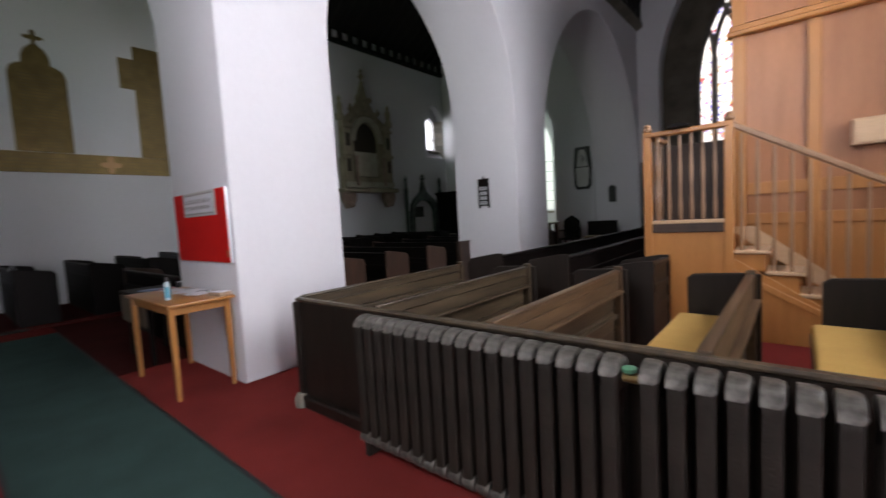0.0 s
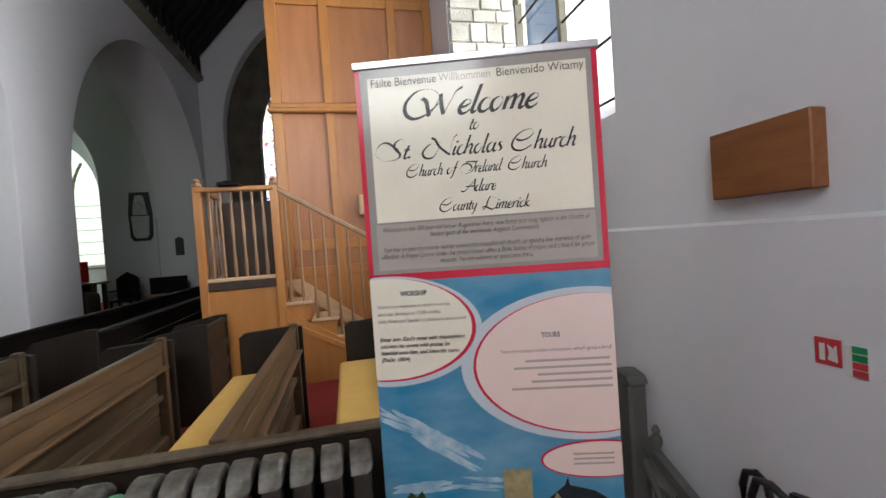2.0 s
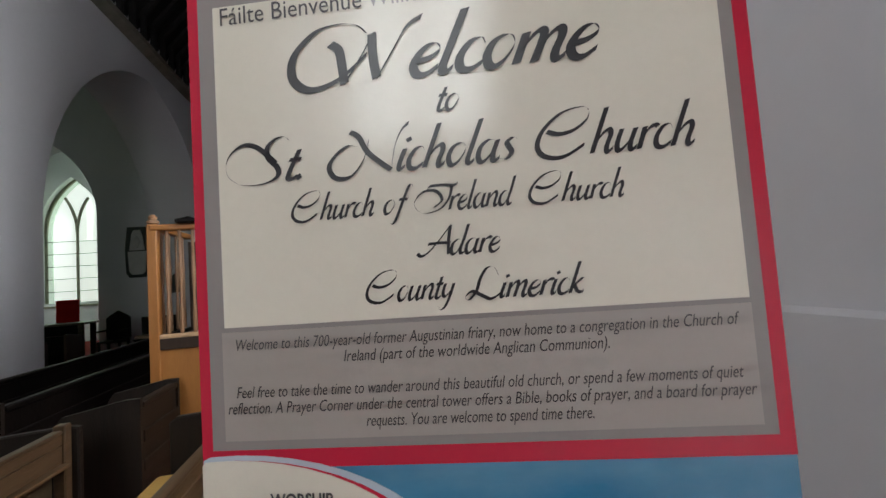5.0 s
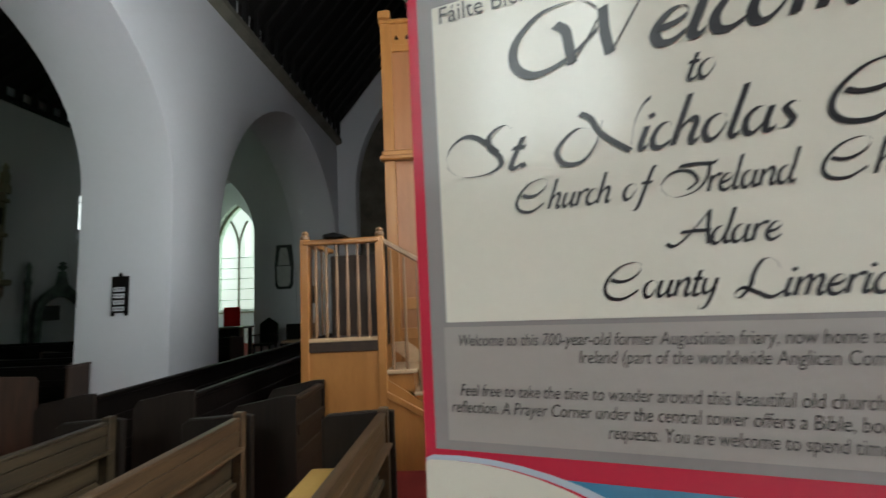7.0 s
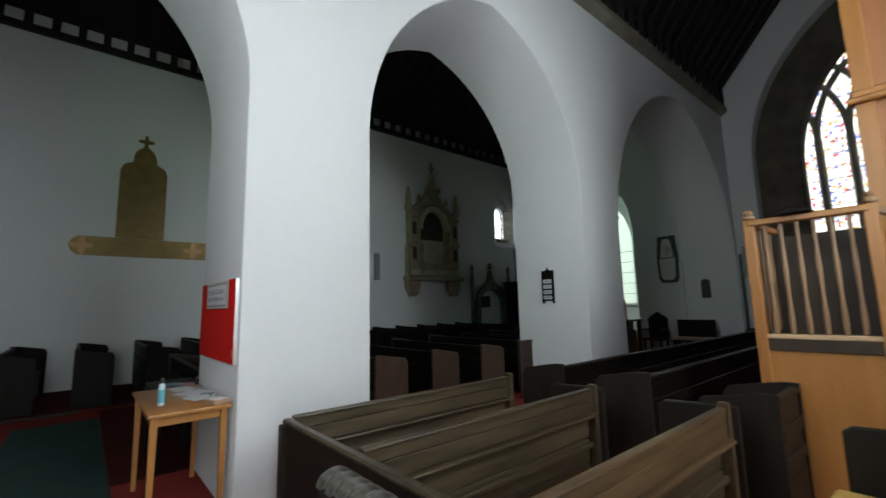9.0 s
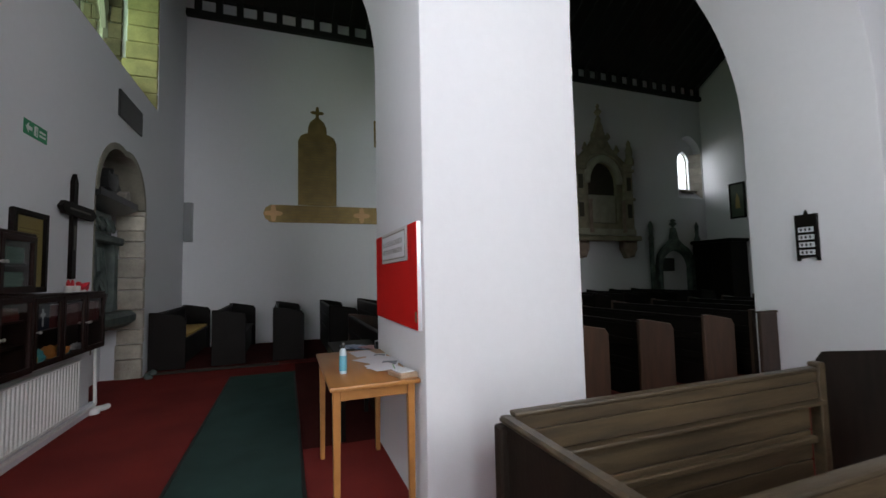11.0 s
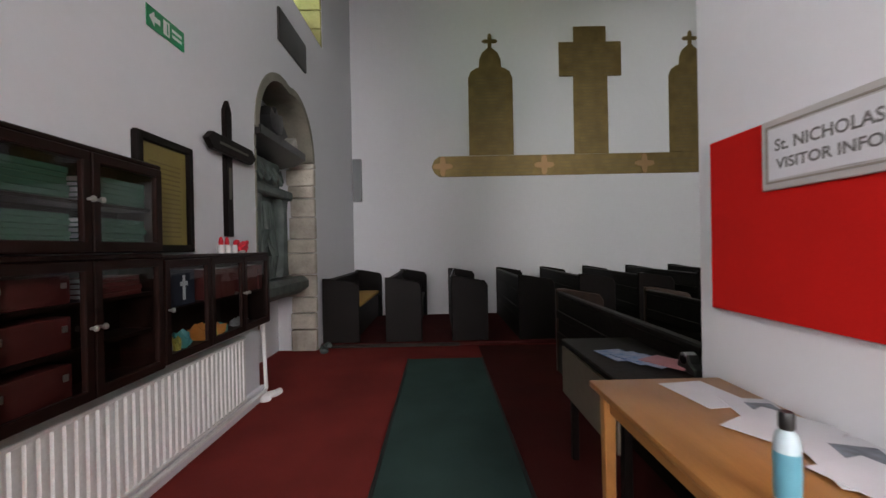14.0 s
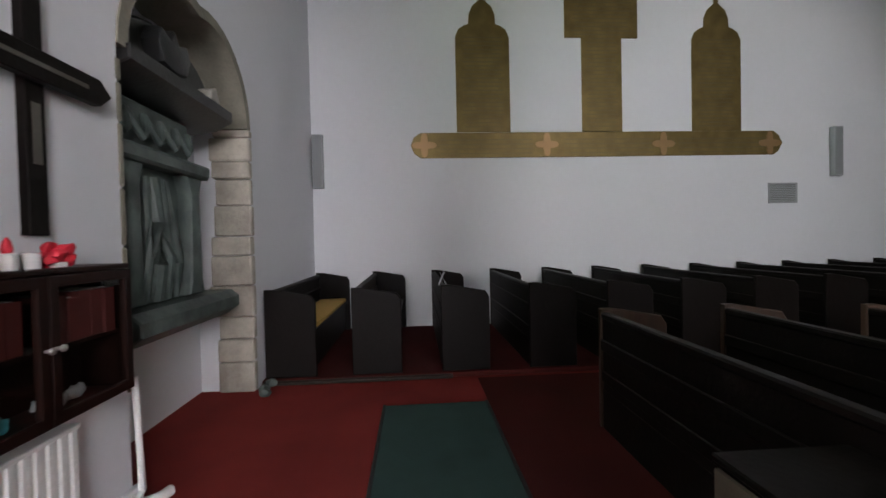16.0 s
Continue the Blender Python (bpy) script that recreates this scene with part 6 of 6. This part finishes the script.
def tablet(y0, y1):
    c, w = (y0 + y1) / 2, (y1 - y0) / 2
    r = [(y0, 3.02), (y1, 3.02), (y1, 4.47), (y1 - 0.05, 4.59), (y1 - 0.14, 4.65), (c + 0.21, 4.67), (c + 0.20, 4.82), (c + 0.15, 4.94), (c + 0.05, 5.03), (c + 0.03, 5.05)]
    l_ = [(2 * c - a, b) for a, b in r[::-1]]
    p = part("tablet", on_north(r + l_, 0.02), BRASS, BR)
    fq = [(c + (0.10 + 0.05 * math.cos(4 * a * math.pi / 12)) * math.cos(a * math.pi / 12), 5.16 + (0.10 + 0.05 * math.cos(4 * a * math.pi / 12)) * math.sin(a * math.pi / 12)) for a in range(24)]
    part("finial", on_north(fq, 0.02), BRASS, p)
    eng = bmesh.new()
    z = 3.09
    while z < 4.5:
        k = (w - 0.08) * (0.75 + 0.25 * rng.random())
        box(0.0205, 0.0225, c - k, c + k, z, z + 0.02, 0, eng)
        z += 0.062
    part("engraved_line", eng, ENGRAVE, p, "rows of engraved names", smooth=False)


ENGRAVE = plain("dark engraved fill", (0.17, 0.12, 0.042), 0.6)
tablet(1.065, 1.90)
tablet(4.85, 5.67)
cr = part("cross", on_north([(3.045, 3.02), (3.69, 3.02), (3.69, 4.48), (3.955, 4.48), (3.955, 5.12), (3.67, 5.12), (3.67, 5.41), (3.06, 5.41), (3.06, 5.12), (2.78, 5.12), (2.78, 4.48), (3.045, 4.48)], 0.022), BRASS, BR)
eng = bmesh.new()
z = 3.09
while z < 5.1:
    k = (0.27 if z < 4.5 else 0.52) * (0.8 + 0.2 * rng.random())
    box(0.0225, 0.0245, 3.37 - k, 3.37 + k, z, z + 0.02, 0, eng)
    z += 0.062
part("engraved_line", eng, ENGRAVE, cr, "rows of engraved names", smooth=False)
eng = bmesh.new()
for y0 in (0.80, 2.75, 4.62):
    for k in range(4):
        box(0.0205, 0.0225, y0, y0 + 1.45, 2.68 + 0.07 * k, 2.70 + 0.07 * k, 0, eng)
part("engraved_line", eng, ENGRAVE, q, "lines of engraved dedication", smooth=False)
for o in BR.children_recursive:
    if o.name.startswith("engraved_line"):
        o["kind"] = "stuff"
GREYBOX = plain("grey loudspeaker casing", (0.33, 0.34, 0.35), 0.5)
for y_, z_ in ((-1.12, 2.18), (7.19, 2.27)):
    s = thing("column_loudspeaker", pose(NORTH_X, y_, z_), "grey column loudspeaker on the wall", "loudspeaker", "column loudspeakers on the aisle wall")
    part("casing", box(0.01, 0.10, 0, 0.16, 0, 0.80, 0.012, seg=2), GREYBOX, s)
    part("grille", box(0.10, 0.104, 0.015, 0.145, 0.02, 0.78, 0.003), plain("grey grille cloth", (0.26, 0.27, 0.28), 0.8), s)
    part("bracket", box(0.0, 0.01, 0.05, 0.11, 0.3, 0.5), GREYBOX, s)
vt = thing("wall_vent", pose(NORTH_X, 6.13, 1.845), "square grey louvred wall vent", "vent")
part("frame", on_north(rect(0, 0.5, 0, 0.33), 0.02, 0, [rect(0.03, 0.47, 0.03, 0.30)]), GREYBOX, vt)
part("backing", box(0.001, 0.004, 0.02, 0.48, 0.02, 0.31), BLACKPL, vt)
for k in range(9):
    part("louvre", box(0.004, 0.016, 0.03, 0.47, 0.036 + 0.029 * k, 0.058 + 0.029 * k), GREYBOX, vt)

# ---- carved stone wall monument ----
PALESTONE = mat("buff carved stone", (0.33, 0.29, 0.20), 0.8, second=(0.20, 0.175, 0.12), scale=4, grain=30, bump=0.6, amount=0.8)
# niche shade put into the colour of the recess back and flat plates
NICHESHADE = mat("recess shade brown", (0.055, 0.042, 0.027), 0.8)
CREAMSTONE = mat("cream marble tablet", (0.42, 0.39, 0.30), 0.6, second=(0.30, 0.27, 0.20), scale=5, amount=0.7)
PINKSTONE = mat("pink veined marble", (0.34, 0.24, 0.19), 0.6, second=(0.20, 0.13, 0.10), scale=6, amount=0.8)
cm = thing("carved_wall_monument", pose(NORTH_X, 9.40, 0), "buff stone wall monument with arched niche, ogee gable and pinnacles", "monument")
arc = [(0.50 * math.cos(a * math.pi / 12), 3.95 + 0.62 * math.sin(a * math.pi / 12)) for a in range(13)]
gable = [(-1.08, 2.42), (1.08, 2.42), (1.08, 3.35), (1.02, 3.42), (1.02, 4.55), (0.84, 4.66), (0.62, 4.84), (0.42, 5.02), (0.26, 5.26), (0.15, 5.56), (0.07, 5.82)]
part("backplate", on_north(gable + [(-u, v) for u, v in gable[:1:-1]], 0.12, 0.0, [[(0.50, 2.80)] + arc + [(-0.50, 2.80)]], 0.02), PALESTONE, cm)
part("recess_back", box(0.001, 0.02, -0.56, 0.56, 2.75, 4.62), NICHESHADE, cm)
part("inscription_tablet", box(0.02, 0.10, -0.46, 0.46, 2.82, 3.62, 0.015), CREAMSTONE, cm, "pale inscribed tablet")
ring = [(0.68 * math.cos(a * math.pi / 12), 3.95 + 0.82 * math.sin(a * math.pi / 12)) for a in range(13)]
part("arch_moulding", on_north(ring + arc[::-1], 0.12, 0.12, (), 0.03), CREAMSTONE, cm)
hood = [(0.82 * math.cos(a * math.pi / 12), 4.02 + 0.86 * math.sin(a * math.pi / 12)) for a in range(13)]
hood2 = [(0.74 * math.cos(a * math.pi / 12), 4.02 + 0.79 * math.sin(a * math.pi / 12)) for a in range(13)]
part("hood_moulding", on_north(hood + hood2[::-1], 0.10, 0.12, (), 0.02), PALESTONE, cm)
for c in (-0.86, 0.86):
    part("pier", box(0.12, 0.24, c - 0.16, c + 0.16, 2.44, 4.55, 0.02), PALESTONE, cm)
    for z0, z1 in ((2.95, 3.35), (3.75, 4.15)):
        part("niche_shade_plate", box(0.24, 0.246, c - 0.08, c + 0.08, z0, z1), NICHESHADE, cm, "flat dark plate standing for a shaded niche", smooth=False)
    for z0 in (3.45, 4.3):
        part("pier_band", box(0.12, 0.29, c - 0.20, c + 0.20, z0, z0 + 0.10, 0.02), PALESTONE, cm)
    part("colonnette", lathe([(0.07, 2.5), (0.08, 2.56), (0.05, 2.62), (0.05, 3.36), (0.08, 3.44)], 10, at=(0.28, c * 0.68, 0)), PINKSTONE, cm, "pink marble colonnette")
    part("pinnacle", lathe([(0.13, 4.55), (0.13, 4.72), (0.09, 4.78), (0.10, 5.02), (0.05, 5.14), (0.07, 5.2), (0.01, 5.32)], 8, at=(0.14, c * 1.18, 0)), PALESTONE, cm)
    part("crocket", lathe([(0.02, 4.8), (0.09, 4.9), (0.05, 5.0), (0.02, 5.08)], 8, at=(0.12, c * 0.66, 0.05)), PALESTONE, cm)
    part("crocket", lathe([(0.02, 5.2), (0.08, 5.28), (0.05, 5.36), (0.02, 5.42)], 8, at=(0.12, c * 0.31, 0.05)), PALESTONE, cm)
    part("bracket", on_north([(c - 0.10, 1.78), (c + 0.14, 1.82), (c + 0.26, 2.05), (c + 0.26, 2.28), (c - 0.26, 2.28), (c - 0.24, 2.05)], 0.24, 0.0, (), 0.06), PINKSTONE, cm, "veined marble bracket")
part("cornice", box(0, 0.34, -1.18, 1.18, 2.28, 2.42, 0.03), PALESTONE, cm)
part("lower_band", box(0.12, 0.30, -1.02, 1.02, 2.44, 2.62, 0.02), CREAMSTONE, cm)
part("finial", lathe([(0.05, 5.75), (0.09, 5.88), (0.03, 5.98), (0.12, 6.10), (0.03, 6.20), (0.06, 6.27), (0.01, 6.35)], 8, at=(0.06, 0, 0)), PALESTONE, cm)
part("gable_boss", lathe([(0.02, 0), (0.13, 0.03), (0.10, 0.08), (0.02, 0.11)], 10), PALESTONE, cm, at=Matrix.Translation((0.12, 0, 5.12)) @ Matrix.Rotation(radians(90), 4, "Y"))

# ---- canopied tomb and dark cupboard in the far corner ----
ct = thing("canopied_tomb", pose(NORTH_X, 12.08, 0), "dark ogee arch with pinnacles round a white niche", "tomb")
ogee = [(-0.72, 0.0), (-0.56, 0.0), (-0.56, 1.45)] + [(0.56 * math.cos(math.pi - a * math.pi / 10), 1.5 + 0.52 * math.sin(a * math.pi / 10)) for a in range(11)] + [(0.56, 1.45), (0.56, 0.0), (0.80, 0.0), (0.80, 1.55), (0.74, 1.85), (0.55, 2.08), (0.30, 2.22), (0.14, 2.36), (0.04, 2.72), (-0.04, 2.72), (-0.12, 2.36), (-0.28, 2.22), (-0.5, 2.06), (-0.66, 1.85), (-0.72, 1.55)]
part("canopy", on_north(ogee, 0.16, 0.0, (), 0.02), MONUMENT, ct)
for c in (-0.93, 0.98):
    part("pinnacle", lathe([(0.07, 0), (0.07, 2.3), (0.09, 2.36), (0.05, 2.5), (0.06, 2.72), (0.07, 2.78), (0.01, 2.92)], 8, at=(0.10, c, 0.0)), MONUMENT, ct)
part("finial", lathe([(0.03, 2.70), (0.04, 2.76), (0.12, 2.84), (0.04, 2.90), (0.09, 2.94), (0.02, 3.0)], 8, at=(0.08, 0, 0)), MONUMENT, ct)
part("chest", box(0.0, 0.3, -0.55, 0.55, 0.0, 0.45), MONUMENT, ct)
nbk = thing("small_dark_tablet", pose(NORTH_X, 11.62, 1.38), "small dark inscribed panel within the tomb arch", "tablet")
part("panel", box(0.001, 0.03, 0, 0.5, 0, 0.4, 0.005), SLATE, nbk)
cp = thing("dark_cupboard", pose(-10.98, 12.85, 0), "tall black oak cupboard in the aisle corner", "cupboard")
part("carcass", box(0, 1.22, 0, 0.7, 0.0, 2.2, 0.01), DARKWOOD, cp)
part("cornice", box(-0.05, 1.27, -0.05, 0.74, 2.2, 2.3, 0.02), DARKWOOD, cp)
for a in (0.04, 0.63):
    part("door", box(a, a + 0.56, -0.02, -0.001, 0.1, 2.1, 0.008), DARKWOOD, cp)

# ---- east walls ----
hb = thing("hymn_board", pose(-4.36, 6.315, 1.45), "dark wooden hymn board with white number cards", "hymn board")
part("board", slab([(0.0, 0.0), (0.03, 0.0), (0.03, 0.04), (0.19, 0.04), (0.19, 0.0), (0.22, 0.0), (0.22, 0.52), (0.13, 0.52), (0.11, 0.57), (0.09, 0.52), (0.0, 0.52)], (), 0.03, ON_Y, bevel=0.004), DARKWOOD, hb)
for k in range(4):
    part("number_card", box(0.035, 0.185, -0.034, -0.031, 0.065 + 0.085 * k, 0.12 + 0.085 * k), PAPER, hb, smooth=False)
    for j in range(3):
        part("unread_number", box(0.055 + 0.042 * j, 0.075 + 0.042 * j, -0.036, -0.0345, 0.078 + 0.085 * k, 0.108 + 0.085 * k), INK, hb, smooth=False)
pc = thing("framed_painting", pose(-10.22, EAST_Y - 0.002, 2.92), "dark framed religious print on the wall", "picture")
part("frame", slab(rect(0, 0.48, 0, 1.08), [rect(0.05, 0.43, 0.05, 1.03)], 0.04, ON_Y, bevel=0.006), DARKWOOD, pc)
part("print", box(0.045, 0.435, -0.02, -0.004, 0.045, 1.035), mat("murky green print", (0.05, 0.075, 0.045), 0.4, second=(0.02, 0.03, 0.02), scale=6), pc, smooth=False)
part("pale_shape", slab([(0.18, 0.3), (0.32, 0.3), (0.30, 0.6), (0.24, 0.78), (0.19, 0.6)], (), 0.002, Matrix.Translation((0, -0.021, 0)) @ ON_Y), OLDPAPER, pc, smooth=False)
wm = thing("white_memorial_tablet", pose(-5.30, EAST_Y - 0.002, 1.97), "white marble tablet on a black shaped backing", "tablet")
WHITEMARBLE = mat("white marble", (0.6, 0.6, 0.58), 0.35, second=(0.48, 0.48, 0.47), scale=6, amount=0.6)
part("backing", slab([(-0.28, 0.12), (-0.20, 0.0), (0.20, 0.0), (0.28, 0.12), (0.30, 0.75), (0.24, 1.36), (-0.24, 1.36), (-0.30, 0.75)], (), 0.03, ON_Y, bevel=0.006), BLACKMARBLE, wm)
part("inscription", slab([(-0.19, 0.16), (-0.12, 0.08), (0.12, 0.08), (0.19, 0.16), (0.22, 0.70), (-0.22, 0.70)], (), 0.025, Matrix.Translation((0, -0.031, 0)) @ ON_Y, bevel=0.004), WHITEMARBLE, wm)
part("obelisk", slab([(-0.18, 0.73), (0.18, 0.73), (0.13, 1.14), (0.08, 1.27), (-0.08, 1.27), (-0.13, 1.14)], (), 0.03, Matrix.Translation((0, -0.031, 0)) @ ON_Y, bevel=0.006), WHITEMARBLE, wm)
part("urn", lathe([(0.04, 0.78), (0.03, 0.82), (0.09, 0.92), (0.10, 1.0), (0.05, 1.06), (0.02, 1.12)], 14, at=(0, -0.07, 0)), WHITEMARBLE, wm)
sm = thing("small_brass_tablet", pose(-4.46, EAST_Y - 0.102, 1.50), "small dull brass memorial plate", "tablet")
part("plate", slab([(0, 0), (0.22, 0), (0.22, 0.46), (0.11, 0.53), (0, 0.46)], (), 0.02, ON_Y, bevel=0.004), SLATE, sm)
dp = thing("green_drainpipe", pose(-3.50, EAST_Y - 0.06, 0), "thin painted pipe in the wall corner", "pipe")
part("pipe", rod([(0, 0, 0), (0, 0, 2.6)], 0.035), MONUMENT, dp)
part("clip", box(-0.05, 0.05, 0.0, 0.06, 1.3, 1.34, 0.004), MONUMENT, dp)
cl = thing("column_loudspeaker", pose(-3.45, EAST_Y, 2.0), "pale green-grey column loudspeaker in the nave corner", "loudspeaker")
part("casing", box(0, 0.17, -0.11, -0.01, 0, 0.78, 0.012, seg=2), GREYBOX, cl)
part("grille", box(0.015, 0.155, -0.114, -0.11, 0.02, 0.76, 0.003), GREYBOX, cl)
part("bracket", box(0.05, 0.12, -0.01, 0.0, 0.3, 0.5), GREYBOX, cl)
cd = thing("wall_conduit", pose(-4.92, EAST_Y - 0.012, 0), "thin white cable conduit on the plaster", "conduit")
part("tube", rod([(0, 0, 0.0), (0, 0, 2.6)], 0.010, None, 6), GREYBOX, cd)
ck = thing("carved_corbel", pose(-9.12, EAST_Y, 3.2), "small brown carved corbel beside the transept arch", "corbel")
part("block", slab([(-0.10, 0.30), (0.10, 0.30), (0.10, 0.22), (0.05, 0.08), (0, 0), (-0.05, 0.08), (-0.10, 0.22)], (), 0.18, ON_Y, bevel=0.02), PINKSTONE, ck)
ol = thing("oak_altar_table", pose(-6.3, 12.3, 0), "plain oak table beyond the far arch", "table")
part("top", box(-0.6, 0.6, -0.3, 0.3, 0.92, 0.97, 0.008), OLDOAK, ol)
for a in (-0.55, 0.45):
    for b in (-0.26, 0.18):
        part("leg", box(a, a + 0.1, b, b + 0.08, 0, 0.92, 0.008), OLDOAK, ol)
part("front_panel", box(-0.45, 0.45, -0.22, -0.2, 0.2, 0.92), DARKWOOD, ol)
cc = thing("carved_chair", pose(-5.35, 12.5, 0), "dark carved oak chair with a pointed back", "chair")
part("seat", box(-0.25, 0.25, -0.25, 0.2, 0.42, 0.47, 0.01), DARKWOOD, cc)
part("backrest", slab([(-0.26, 0.47), (0.26, 0.47), (0.26, 0.98), (0.18, 1.05), (0.0, 1.16), (-0.18, 1.05), (-0.26, 0.98)], (), 0.05, Matrix.Translation((0, 0.22, 0)) @ ON_Y, bevel=0.01), DARKWOOD, cc)
for a in (-0.24, 0.19):
    for b in (-0.24, 0.15):
        part("leg", box(a, a + 0.05, b, b + 0.05, 0, 0.42, 0.005), DARKWOOD, cc)
for c, s in ((-0.26, 1), (0.22, 1)):
    part("armrest", box(c, c + 0.04, -0.22, 0.2, 0.68, 0.72, 0.008), DARKWOOD, cc)
bn2 = thing("cushioned_bench", pose(-4.45, 12.6, 0), "dark bench with a pale seat cushion by the wall", "bench")
part("seat", box(-0.45, 0.45, -0.25, 0.2, 0.40, 0.45, 0.01), DARKWOOD, bn2)
part("backrest", box(-0.45, 0.45, 0.2, 0.24, 0.45, 0.95, 0.01), DARKWOOD, bn2)
part("cushion", box(-0.42, 0.42, -0.23, 0.18, 0.45, 0.52, 0.02, seg=2), BASKET, bn2, "pale seat cushion")
for a in (-0.43, 0.38):
    part("support", box(a, a + 0.05, -0.22, 0.22, 0, 0.40), DARKWOOD, bn2)
rd = thing("red_prayer_board", pose(-6.72, 13.2, 0), "red fabric board standing beyond the far arch", "board")
part("panel", box(-0.25, 0.25, -0.02, 0.02, 0.9, 1.5, 0.005), REDFELT, rd)
for a in (-0.22, 0.19):
    part("leg", box(a, a + 0.03, -0.015, 0.015, 0, 0.9), DARKWOOD, rd)

nl = thing("north_window_splay", pose(0, 0, 0), "pale stone splay of the small lancet window", "reveal", kind="structure")
PALESPLAY = mat("pale splay stone", (0.56, 0.52, 0.45), 0.85, second=(0.40, 0.36, 0.30), scale=5, grain=30, bump=0.7, amount=0.8, obvar=0.15)
z = 3.72
while z < 5.0:
    h = 0.18 + 0.14 * rng.random()
    part("stone", slab([(NORTH_X - 0.012, 13.575), (NORTH_X - 0.245, 13.575), (NORTH_X - 0.245, 13.31)], (), h - 0.01, Matrix.Translation((0, 0, z))), PALESPLAY, nl)
    z += h
part("sill_slope", slab([(NORTH_X - 0.01, 3.705), (NORTH_X - 0.245, 3.705), (NORTH_X - 0.245, 4.03)], (), 1.06, Matrix.Translation((0, 13.57, 0)) @ ON_Y), PLASTER, nl)

# open service sheet left astride a pew back
ss_ = thing("service_sheet", pose(-9.0, 0.652, PLINTH + 0.842), "folded white service sheet astride a pew back", "paper")
for a, sg in ((25, 1), (-25, -1)):
    part("leaf", box(-0.07, 0.07, -0.001, 0.001, -0.02, 0.13), PAPER, ss_, at=pose(0, 0.012 * sg + 0.02 * sg, 0.022, a, 0, 0))
